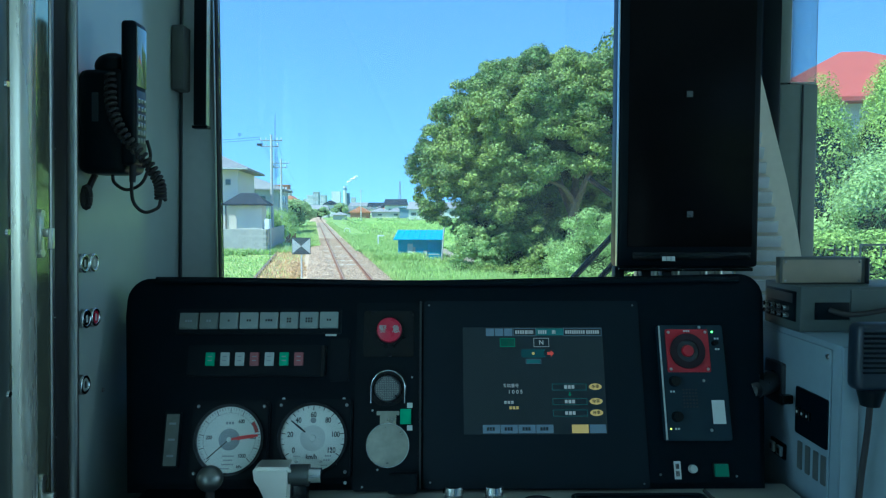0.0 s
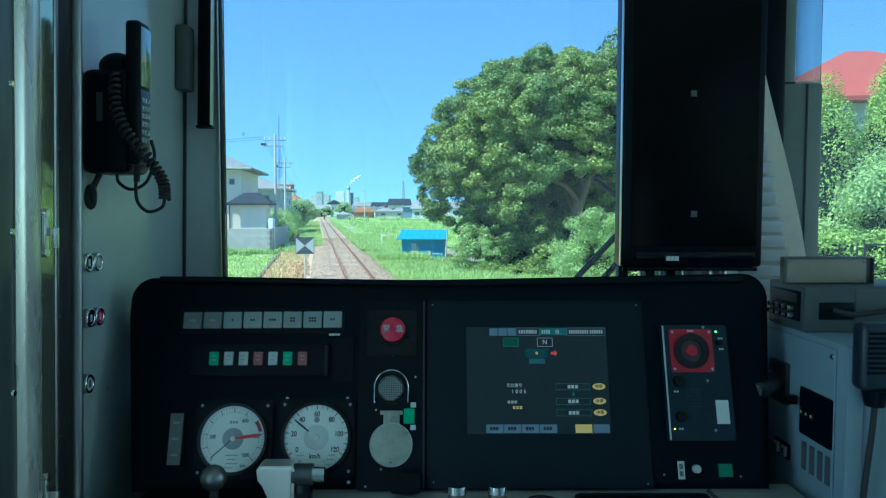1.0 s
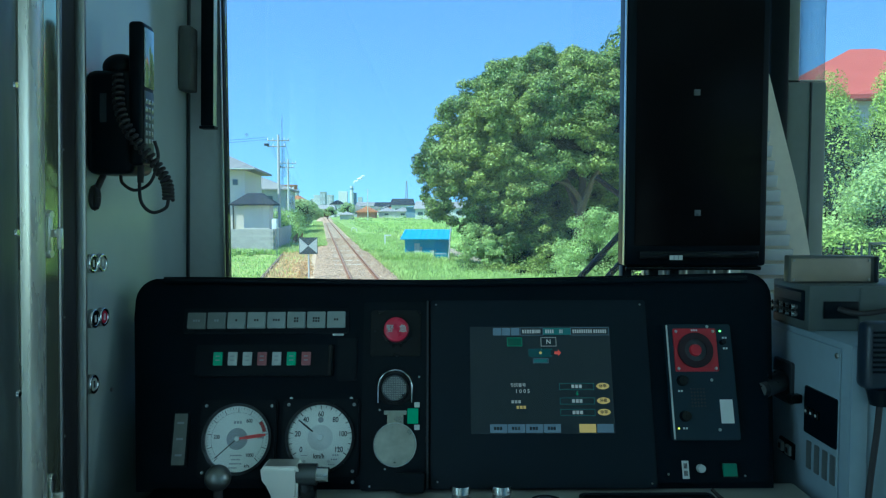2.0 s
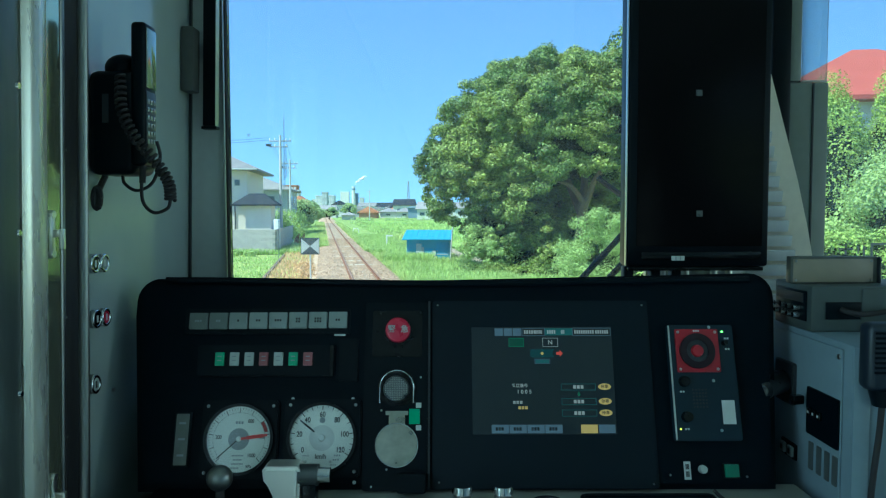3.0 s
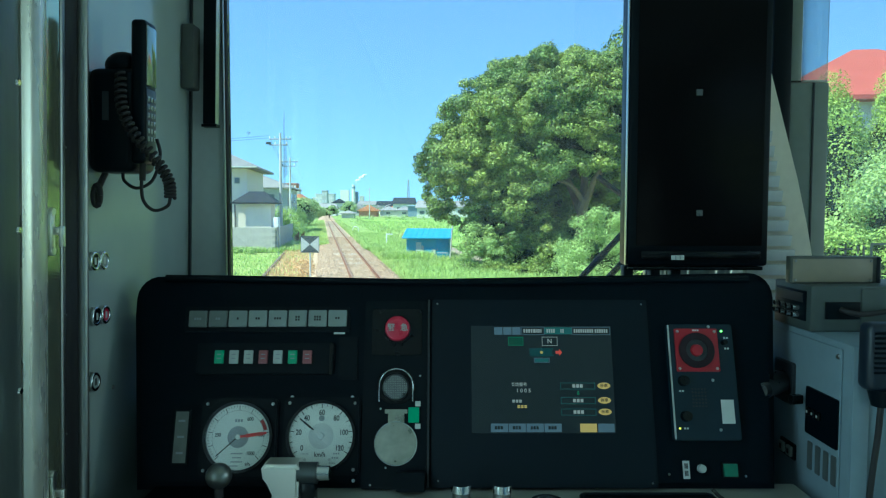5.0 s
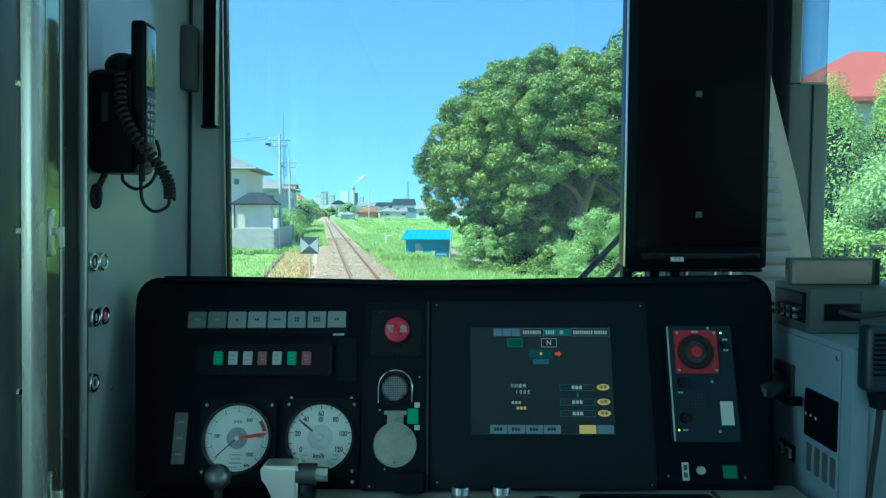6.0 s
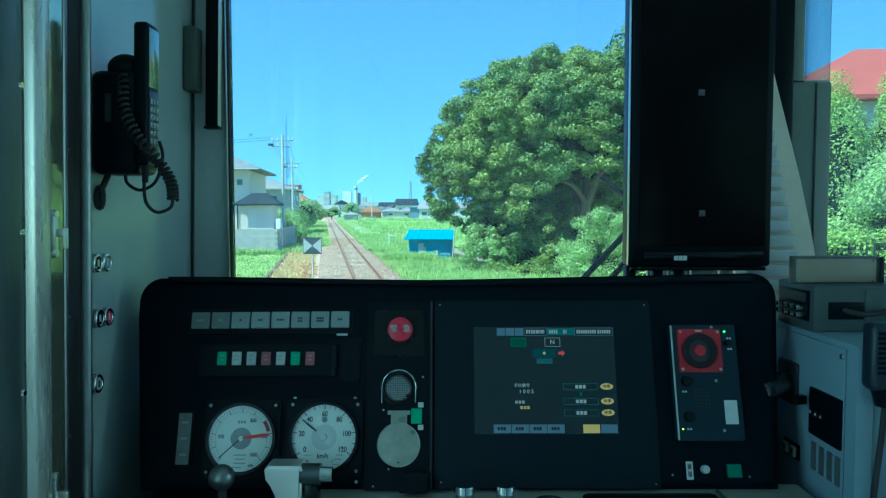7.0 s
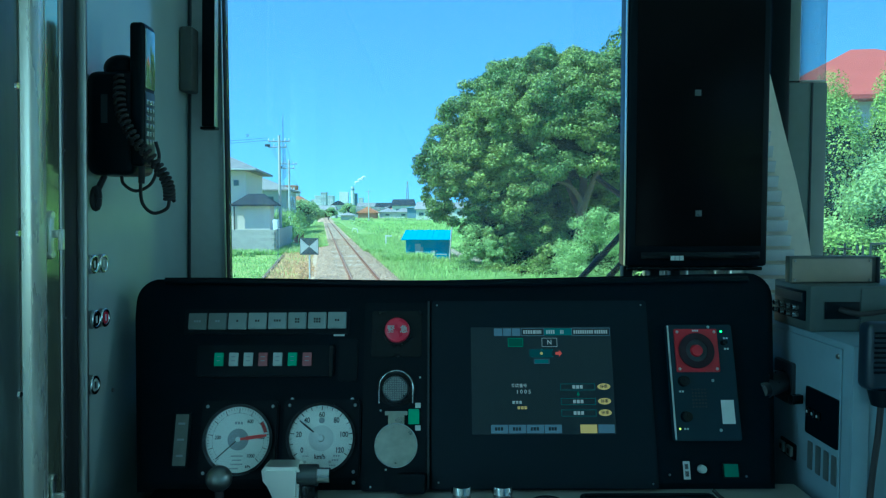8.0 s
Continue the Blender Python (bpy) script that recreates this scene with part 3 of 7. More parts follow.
for i, ch in enumerate("緊急"):
    lettering("character", ch, 0.0122, WHITE_LENS, em, -0.0775 + 0.0195 * i, 0.0765, 0.0172)
ks = part("key_switch", prism(B(), rounded(-0.098, -0.0415, -0.036, 0.0165, 0.024, 8), 0.0035, 0.006, 0.001), BLACK_GLOSS, panel, "covered key switch with a knurled barrel")
arch = [(-0.0945, -0.032), (-0.0945, -0.008)] + [polar(-0.0695, -0.009, 0.025, a) for a in range(175, 4, -12)] + [(-0.0445, -0.008), (-0.0445, -0.032)]
part("rim", tube(B(), [(x, y, 0.0062) for x, y in arch], 0.0011, 8), CHROME, ks)
part("barrel", cyl(B(), (-0.0695, -0.0115, 0.006), (-0.0695, -0.0115, 0.019), 0.02, 0.0185, 36), mat("blued_steel", (0.09, 0.1, 0.105), 0.3, 0.9, vary=0.15), ks)
bm = B()
for i in range(13):
    for j in range(13):
        x, y = -0.0851 + 0.0026 * i, -0.0271 + 0.0026 * j
        if (x + 0.0695) ** 2 + (y + 0.0115) ** 2 < 0.0165 ** 2:
            box(bm, x - 0.0009, x + 0.0009, y - 0.0009, y + 0.0009, 0.019, 0.0197, m=None)
part("knurl", bm, STEEL_DARK, ks)
hc = plate("hinged_cover", -0.0855, -0.052, -0.0495, -0.0435, 0.0045, 0.0065, KEYCAP, panel, 0.001, 0.0005, "worn round metal key cover hanging from its hinge")
bm = B()
prism(bm, disc_outline(-0.0685, -0.0925, 0.0305, 48), 0.0045, 0.0068, 0.0012)
part("flap", bm, KEYCAP, hc)
part("neck", prism(B(), rounded(-0.0805, -0.0565, -0.072, -0.048, 0.003, 3), 0.0046, 0.0064, 0.0006), KEYCAP, hc)
part("rim", ring(B(), -0.0685, -0.0925, 0.0305, 0.0318, 0.0036, 0.0072, 48), CHROME, hc)
plate("green_switch", -0.0505, -0.0345, -0.0625, -0.0405, 0.0035, 0.009, GREEN_LENS, panel, 0.001)
plate("switch_tag", -0.0405, -0.0325, -0.039, -0.0315, 0.0036, 0.0042, PALE_INK, panel, 0.0006, 0.0002)
plate("switch_tag", -0.0405, -0.0325, -0.0715, -0.064, 0.0036, 0.0042, PALE_INK, panel, 0.0006, 0.0002)
for x, y in ((-0.092, -0.0425), (-0.0335, 0.006), (-0.083, -0.127), (-0.105, -0.151)):
    screw(panel, x, y, 0.0036, 0.0016)
plate("foot_block", -0.066, -0.025, -0.1585, -0.132, 0.0036, 0.03, BLACK_SAT, panel, 0.003)

# display with its frame
disp = plate("display_frame", -0.016, 0.315, -0.1545, 0.1225, 0.0005, 0.0045, mat("screen_surround", (0.0012, 0.0066, 0.0122), 0.5, spec=0.2, vary=0.1, scale=12), panel, 0.004, 0.002, "flat black display surround")
for x, y in ((-0.008, 0.1155), (-0.006, -0.145), (0.306, -0.148), (0.306, 0.115)):
    screw(panel, x, y, 0.0046, 0.0015, STEEL_DARK)
scr = plate("screen", 0.0435, 0.2568, -0.0777, 0.0813, 0.0046, 0.0052, SCREEN, panel, 0.0008, 0.0002, "dim colour touch screen with status boxes")
SZ = 0.0053


def screen_bar(x0, x1, y0, y1, material, name="status_box", z=SZ):
    return part(name, box(B(), x0, x1, y0, y1, z, z + 0.0003), material, scr)


def screen_frame(x0, x1, y0, y1, material, w=0.0007, name="status_frame"):
    bm = B()
    for a, b, c, d in ((x0, x1, y0, y0 + w), (x0, x1, y1 - w, y1), (x0, x0 + w, y0 + w, y1 - w), (x1 - w, x1, y0 + w, y1 - w)):
        box(bm, a, b, c, d, SZ + 0.0004, SZ + 0.0007)
    return part(name, bm, material, scr)


def su(u):            # across the screen, 0 to 1
    return 0.0435 + 0.2133 * u


def sv(v):            # down the screen, 0 to 1
    return 0.0813 - 0.159 * v


for u0, u1, mm in ((0.165, 0.225, S_GREY), (0.23, 0.29, S_GREY), (0.295, 0.355, S_GREY)):
    screen_bar(su(u0), su(u1), sv(0.085), sv(0.012), mm)
screen_bar(su(0.525), su(0.72), sv(0.08), sv(0.012), S_TEAL)
screen_frame(su(0.36), su(0.525), sv(0.085), sv(0.01), S_GREY)
screen_frame(su(0.72), su(0.995), sv(0.085), sv(0.01), S_GREY)
for u0, n, w in ((0.375, 5, 0.012), (0.455, 6, 0.006), (0.54, 4, 0.011), (0.64, 3, 0.006), (0.735, 9, 0.011), (0.885, 6, 0.011)):
    for i in range(n):
        screen_bar(su(u0 + i * w * 1.45), su(u0 + i * w * 1.45 + w), sv(0.065), sv(0.03), S_WHITE, "screen_bar", SZ + 0.0004)
screen_frame(su(0.263), su(0.373), sv(0.19), sv(0.105), S_GREEN, 0.0012)
screen_bar(su(0.27), su(0.366), sv(0.184), sv(0.111), glow("screen_dark_green", (0.01, 0.1, 0.06), 0.12))
screen_frame(su(0.505), su(0.615), sv(0.19), sv(0.105), S_WHITE)
lettering("screen_letter", "N", 0.0095, S_WHITE, scr, su(0.56), sv(0.148), SZ + 0.0004, depth=0.0001)
for u in (0.43, 0.5, 0.575):
    for v in (0.222, 0.285):
        screen_bar(su(u), su(u + 0.01), sv(v), sv(v - 0.008), S_TEAL, "screen_bar")
screen_bar(su(0.415), su(0.575), sv(0.29), sv(0.213), glow("screen_dark_teal", (0.008, 0.06, 0.065), 0.22))
part("screen_dot", prism(B(), disc_outline(su(0.5), sv(0.252), 0.0022, 16), SZ + 0.0004, SZ + 0.0007), S_AMBER, scr)
part("screen_arrow", prism(B(), [(su(0.735), sv(0.635)), (su(0.748), sv(0.655)), (su(0.761), sv(0.635)), (su(0.753), sv(0.635)), (su(0.753), sv(0.612)), (su(0.743), sv(0.612)), (su(0.743), sv(0.635))], SZ, SZ + 0.0003), S_GREEN, scr)
bm = prism(B(), [(su(0.6), sv(0.265)), (su(0.625), sv(0.265)), (su(0.625), sv(0.285)), (su(0.647), sv(0.252)), (su(0.625), sv(0.22)), (su(0.625), sv(0.238)), (su(0.6), sv(0.238))], SZ, SZ + 0.0003)
part("screen_arrow", bm, S_RED, scr)
screen_frame(su(0.445), su(0.555), sv(0.35), sv(0.305), S_GREY)
screen_bar(su(0.452), su(0.548), sv(0.343), sv(0.312), S_TEAL)
lettering("screen_caption", "系統番号", 0.0060, S_WHITE, scr, su(0.335), sv(0.556), SZ + 0.0002, depth=0.0001)
for u0, v, n, mm in ((0.285, 0.695, 3, S_WHITE), (0.32, 0.745, 3, S_AMBER)):
    for i in range(n):
        for k in range(2):
            screen_bar(su(u0 + 0.024 * i), su(u0 + 0.024 * i + 0.018), sv(v + 0.014 * k + 0.012), sv(v + 0.014 * k), mm, "screen_bar")
lettering("screen_number", "1 0 0 5", 0.0078, S_WHITE, scr, su(0.365), sv(0.612), SZ + 0.0002, depth=0.0001)
for v in (0.565, 0.7, 0.805):
    screen_frame(su(0.625), su(0.868), sv(v + 0.033), sv(v - 0.028), S_TEAL)
    for i in range(3):
        screen_bar(su(0.71 + 0.026 * i), su(0.73 + 0.026 * i), sv(v + 0.018), sv(v - 0.014), S_WHITE, "screen_bar")
    o = part("screen_oval", prism(B(), [(su(0.93) + 0.0097 * math.cos(a * 0.2618), sv(v) + 0.0048 * math.sin(a * 0.2618)) for a in range(24)], SZ, SZ + 0.0003), S_AMBER, scr)
    lettering("screen_caption", "停車", 0.0058, SCREEN, scr, su(0.93), sv(v), SZ + 0.0004, depth=0.0001)
for i, mm in enumerate((S_GREY, S_GREY, S_GREY, S_GREY)):
    screen_bar(su(0.132 + 0.124 * i), su(0.252 + 0.124 * i), sv(0.99), sv(0.912), mm)
screen_bar(su(0.752), su(0.868), sv(0.99), sv(0.912), S_AMBER)
screen_bar(su(0.876), su(0.99), sv(0.99), sv(0.912), S_GREY)
for i in range(4):
    for k in range(3):
        screen_bar(su(0.16 + 0.124 * i + 0.02 * k), su(0.175 + 0.124 * i + 0.02 * k), sv(0.965), sv(0.935), SCREEN, "screen_bar", SZ + 0.0004)

# radio unit with red loudspeaker
rad = plate("radio_unit", 0.3455, 0.4445, -0.0875, 0.0835, 0.0005, 0.012, SLATE, panel, 0.004, 0.002, "slate blue radio unit with red loudspeaker plate")
plate("unit_edge", 0.3455, 0.348, -0.086, 0.082, 0.012, 0.0135, SATIN, rad, 0.0008, 0.0004)
plate("speaker_plate", 0.3555, 0.4205, 0.012, 0.0765, 0.012, 0.0145, RED_PAINT, rad, 0.002, 0.0008)
part("speaker_ring", ring(B(), 0.3865, 0.0435, 0.0165, 0.0262, 0.0145, 0.019), mat("dark_red_rubber", (0.018, 0.012, 0.016), 0.5, spec=0.2, vary=0.15), rad)
part("speaker_cone", cyl(B(), (0.3865, 0.0435, 0.0145), (0.3865, 0.0435, 0.016), 0.0165, 0.0165, 32), DARK_GREY, rad)
bm = B()
cyl(bm, (0.3865, 0.0435, 0.015), (0.3865, 0.0435, 0.021), 0.0095, 0.008, 32)
part("push_cap", bm, RED_PAINT, rad)
for sx in (0.36, 0.416):
    for sy in (0.0165, 0.072):
        screw(rad, sx, sy, 0.0145, 0.0024)
for i in range(3):
    part("printed_bar", box(B(), 0.383 + 0.0034 * i, 0.3856 + 0.0034 * i, 0.0725, 0.075, 0.0145, 0.0148), PALE_INK, rad)
part("led", cyl(B(), (0.4275, 0.0727, 0.012), (0.4275, 0.0727, 0.0138), 0.0016, 0.0012, 12), LED_GREEN, rad, "lit green lamp")
part("led", cyl(B(), (0.354, -0.0705, 0.012), (0.354, -0.0705, 0.0136), 0.0016, 0.0012, 12), LED_YELLOW, rad, "lit yellow lamp")
for (x, y, r) in ((0.364, -0.0015, 0.0082), (0.364, -0.053, 0.0082), (0.429, 0.0555, 0.004)):
    bm = B()
    cyl(bm, (x, y, 0.012), (x, y, 0.0215), r, r * 0.85, 24)
    box(bm, x - 0.0008, x + 0.0008, y, y + r * 0.85, 0.0215, 0.0222)
    part("knob", bm, BLACK_GLOSS, rad)
bm = B()
for i in range(5):
    for j in range(6):
        cyl(bm, (0.377 + 0.0047 * i, -0.0385 + 0.005 * j, 0.012), (0.377 + 0.0047 * i, -0.0385 + 0.005 * j, 0.0125), 0.0015, None, 8)
part("grille", bm, INK, rad)
lab = plate("paper_label", 0.4175, 0.4365, -0.0635, -0.029, 0.012, 0.0123, PAPER, rad, 0.0005, 0.0001)
for i in range(5):
    for k in range(2):
        part("printed_bar", box(B(), 0.4195 + 0.0085 * k, 0.4265 + 0.0085 * k, -0.0595 + 0.006 * i, -0.0575 + 0.006 * i, 0.0123, 0.0125), PALE_INK, rad)
for (x, y) in ((0.357, -0.0165), (0.36, -0.0705), (0.43, 0.0625), (0.43, 0.0465)):
    for i in range(2):
        part("printed_bar", box(B(), x + 0.004 * i, x + 0.0028 + 0.004 * i, y - 0.0012, y + 0.0014, 0.012, 0.0123), PALE_INK, rad)
for x, y in ((0.4085, -0.0005), (0.414, -0.0725), (0.4085, 0.0795)):
    screw(rad, x, y, 0.012, 0.0024)
for q in (rad, *rad.children):
    q.data.transform(Matrix.Translation((-0.0048, 0, 0)))
# small controls under the radio
tg = plate("paper_tag", 0.3525, 0.3625, -0.142, -0.1165, 0.0005, 0.0011, PAPER, panel, 0.0006, 0.0002, "white printed tag")
for k in range(2):
    for i in range(3):
        part("printed_bar", box(B(), 0.355 + 0.0018 * i, 0.3563 + 0.0018 * i, -0.1275 - 0.0105 * k, -0.12 - 0.0105 * k, 0.0011, 0.0014), INK, tg)
part("push_button", cyl(B(), (0.3793, -0.1275, 0.0005), (0.3793, -0.1275, 0.008), 0.0062, 0.0056, 24), WHITE_LENS, panel, "round white button")
gb = plate("square_button", 0.4085, 0.4335, -0.1405, -0.1185, 0.0005, 0.003, BLACK_GLOSS, panel, 0.002, 0.0006)
plate("cap", 0.411, 0.431, -0.1385, -0.1205, 0.003, 0.0075, mat("dark_green_cap", (0.02, 0.15, 0.085), 0.35, vary=0.1), gb, 0.001, 0.001, "dark green cap")
for x, y in ((0.332, -0.1355), (0.444, -0.138)):
    screw(panel, x, y, 0.0005, 0.0018, STEEL_DARK)

# ---- desk with its handles ----
DESK_Z = 2.19
desk = thing("driving_desk", "grey laminate driving desk below the console", "desk")
part("desktop", box(B(), -0.425, 0.53, 0.80, 1.06, DESK_Z - 0.03, DESK_Z, 0.006), DESK_GREY, desk)
part("carcass", box(B(), -0.41, 0.52, 0.86, 1.44, FLOOR_Z, DESK_Z - 0.03, 0.004), FRAME_GREY, desk)
part("rear_shelf", box(B(), -0.505, 0.545, 1.2, 1.448, 2.18, 2.30, 0.01), BLACK_SAT, desk)
part("slot_plate", box(B(), -0.422, -0.243, 0.805, 1.058, DESK_Z + 0.0002, DESK_Z + 0.002, 0.0008), BLACK_SAT, desk, "black plate round the handles")
part("slot", box(B(), -0.36, -0.27, 0.93, 0.975, DESK_Z + 0.002, DESK_Z + 0.003, 0.0004), RUBBER, desk)

mc = thing("master_controller_handle", "silver cast power handle with a short cross grip", "handle", Matrix.Translation((-0.215, 0.955, DESK_Z)))
bm = B()
outline = [(-0.0135, -0.003), (-0.014, 0.027), (-0.02, 0.041), (-0.026, 0.049), (-0.0275, 0.063), (-0.022, 0.0685), (0.02, 0.0685), (0.0235, 0.063), (0.022, 0.033), (0.0205, -0.003)]
prism(bm, outline, -0.016, 0.016, 0.004)
part("casting", bm, mat("cast_aluminium", (0.8, 0.8, 0.74), 0.32, 0.8, vary=0.04, scale=8, fine=15), mc, m=Matrix.Rotation(radians(90), 4, "X"))
part("grip", cyl(B(), (0.0195, 0, 0.053), (0.046, 0, 0.053), 0.0145, 0.0145, 28), mat("dark_grip_metal", (0.09, 0.1, 0.1), 0.3, 0.8, vary=0.15), mc)
part("thumb_button", cyl(B(), (0.046, 0, 0.053), (0.062, 0, 0.053), 0.0105, 0.0098, 28), CHROME, mc)
part("stem", cyl(B(), (0.004, 0, -0.001), (0.004, 0, 0.006), 0.03, 0.028, 28), STEEL_DARK, mc)
part("collar_block", box(B(), 0.024, 0.044, -0.012, 0.012, -0.001, 0.043, 0.004), BLACK_GLOSS, mc)
bl = thing("brake_lever", "worn steel ball-topped lever on a short stem", "lever", Matrix.Translation((-0.297, 0.935, DESK_Z)))
part("ball", ball(B(), (0, 0, 0.056), 0.0172, 28), mat("worn_steel_ball", (0.2, 0.21, 0.2), 0.3, 0.9, vary=0.3, scale=50), bl)
part("stem", cyl(B(), (0, 0, -0.001), (0, 0, 0.045), 0.006, 0.006, 16), RUBBER, bl)
part("base", cyl(B(), (0, 0, -0.001), (0, 0, 0.003), 0.016, 0.014, 24), BLACK_SAT, bl)
for x in (0.0262, 0.082):
    k = thing("plunger_switch", "short chrome push knob on the desk", "switch", Matrix.Translation((x, 0.965, DESK_Z)), group="desk knobs")
    part("shank", cyl(B(), (0, 0, -0.001), (0, 0, 0.024), 0.0125, 0.0125, 24), STEEL_DARK, k)
    part("cap", cyl(B(), (0, 0, 0.024), (0, 0, 0.034), 0.0145, 0.0132, 24), CHROME, k)
k = thing("desk_socket", "round black desk socket with a chrome rim", "socket", Matrix.Translation((0.142, 0.95, DESK_Z)))
part("rim", ring(B(), 0, 0, 0.017, 0.022, -0.001, 0.017), CHROME, k)
part("plug", cyl(B(), (0, 0, -0.001), (0, 0, 0.015), 0.017, 0.017), BLACK_SAT, k)
k = thing("desk_tray", "shallow black tray lying on the desk", "tray", Matrix.Translation((0.29, 0.975, DESK_Z)))
part("base", prism(B(), rounded(-0.095, 0.095, -0.03, 0.03, 0.008), 0.0, 0.003, 0.001), BLACK_SAT, k)
part("edge", tube(B(), [(x, y, 0.004) for x, y in rounded(-0.093, 0.093, -0.028, 0.028, 0.008) + [(0.093, 0.02)]], 0.003, 8), BLACK_SAT, k)
k = thing("desk_cable", "thin black cable lying across the desk", "cable")
part("lead", tube(B(), smooth_path([(0.385, 1.0, DESK_Z + 0.012), (0.392, 0.985, DESK_Z + 0.006), (0.402, 0.96, DESK_Z + 0.003), (0.42, 0.9, DESK_Z + 0.003)]), 0.0028, 8), RUBBER, k)

# ---- tall black display box in front of the windscreen ----
mon = thing("black_display_box", "tall black display housing on a short stand", "monitor")
part("case", box(B(), 0.309, 0.546, 1.2, 1.255, 2.505, 3.22, 0.006), BLACK_SAT, mon)
part("front_glass", box(B(), 0.3235, 0.5335, 1.1965, 1.1995, 2.54, 3.2, 0.001), mat("black_display_glass", (0.003, 0.003, 0.0035), 0.2, spec=0.08, vary=0.1), mon)
part("lower_bezel", box(B(), 0.331, 0.53, 1.193, 1.1962, 2.518, 2.531, 0.001), BLACK_GLOSS, mon)
part("edge_strip", box(B(), 0.3072, 0.3088, 1.203, 1.213, 2.507, 3.22, 0.0005), STEEL, mon)
part("label", box(B(), 0.381, 0.402, 1.1905, 1.1928, 2.5165, 2.524), PAPER, mon, "small white maker's label")
for k in range(2):
    part("printed_bar", box(B(), 0.3868 + 0.0075 * k, 0.3885 + 0.0075 * k, 1.19, 1.1904, 2.517, 2.5235), DIAL_GREY, mon)
for x in (0.316, 0.362, 0.397):
    part("stand", box(B(), x - 0.008, x + 0.008, 1.215, 1.24, 2.3, 2.505, 0.002), BLACK_SAT, mon)
part("bottom_cover", box(B(), 0.312, 0.54, 1.205, 1.25, 2.498, 2.504, 0.001), BLACK_GLOSS, mon)
# two small reflections on the glass, put in as dull grey squares
for x, z in ((0.4185, 2.7935), (0.4225, 2.5945)):
    part("indicator", box(B(), x, x + 0.0105, 1.1955, 1.1962, z - 0.005, z + 0.005, 0.001), mat("dull_reflection_grey", (0.07, 0.08, 0.085), 0.3), mon)

# stays behind the console, and wiper outside
k = thing("windscreen_stays", "short steel stays behind the console", "bracket")
for x in (0.43, 0.475, 0.53, 0.56):
    part("stay", cyl(B(), (x, 1.40, 2.299), (x, 1.40, 2.52), 0.007, 0.007, 12), SATIN, k)
part("rail", box(B(), 0.40, 0.62, 1.41, 1.43, 2.47, 2.485, 0.002), STEEL, k)
part("foot", box(B(), 0.40, 0.6, 1.385, 1.415, 2.2985, 2.305, 0.002), BLACK_SAT, k)
wip = thing("windscreen_wiper", "black parallel-arm windscreen wiper outside the glass", "wiper")
for dx in (0.015, 0.073):
    part("arm", tube(B(), [(0.262 + dx, YF + 0.075, 2.435), (0.40 + dx, YF + 0.075, 2.585)], 0.0065, 8), RUBBER, wip)
part("pivot", cyl(B(), (0.287, YF + 0.058, 2.438), (0.287, YF + 0.085, 2.438), 0.014), RUBBER, wip)
part("pivot", cyl(B(), (0.343, YF + 0.058, 2.438), (0.343, YF + 0.085, 2.438), 0.014), RUBBER, wip)
part("blade", tube(B(), [(0.33, YF + 0.085, 2.67), (0.52, YF + 0.085, 2.53)], 0.006, 8), RUBBER, wip)

# ---- side wall of the cab: door posts, latch, buttons, telephone ----
door = thing("door_1", "narrow brushed-metal cab door edge with posts and latches", "door", kind="structure")


def post(name, y0, y1, proud, bulge, material, label=""):
    """An upright extrusion on the side wall with a rounded face."""
    pts = [(XL + 0.001, y1), (XL + 0.001, y0)]
    n = 9
    for i in range(n):
        t = i / (n - 1)
        pts.append((XL + proud - bulge + bulge * math.sin(math.pi * t) ** 0.6, y0 + (y1 - y0) * t))
    return part(name, prism(B(), pts, FLOOR_Z, 3.6), material, door, label)


post("outer_post", 0.795, 0.8425, 0.013, 0.003, mat("dark_bronze_metal", (0.12, 0.14, 0.13), 0.35, 0.6, vary=0.15, scale=4, stretch=(20, 20, 1)))
post("door_post", 0.845, 0.8955, 0.021, 0.010, mat("satin_aluminium_post", (0.68, 0.68, 0.58), 0.28, 0.6, vary=0.04, scale=3, fine=8, stretch=(8, 8, 1)), "bright brushed aluminium post")
post("door_edge", 0.9015, 0.933, 0.009, 0.0003, mat("polished_stainless", (0.5, 0.53, 0.36), 0.14, 0.85, vary=0.1, scale=3, stretch=(20, 20, 1)), "polished steel door edge")
post("door_strip", 0.9345, 0.9445, 0.011, 0.002, STEEL_DARK)
post("seal", 0.9465, 0.9875, 0.007, 0.003, RUBBER, "black rubber door seal")
post("jamb", 0.989, 1.003, 0.015, 0.008, STEEL_DARK, "rounded stainless jamb")
for z in (2.745, 2.575, 2.385):
    part("screw", cyl(B(), (XL + 0.011, 0.836, z), (XL + 0.0145, 0.836, z), 0.005, 0.0035, 14), CHROME, door)
for z in (2.95, 2.68, 2.46, 2.3):
    part("rivet", cyl(B(), (XL + 0.0105, 0.942, z), (XL + 0.0122, 0.942, z), 0.002, 0.0015, 10), STEEL_DARK, door)
NICKEL = mat("pale_nickel", (0.95, 0.95, 0.9), 0.32, 1.0, vary=0.06, scale=20)
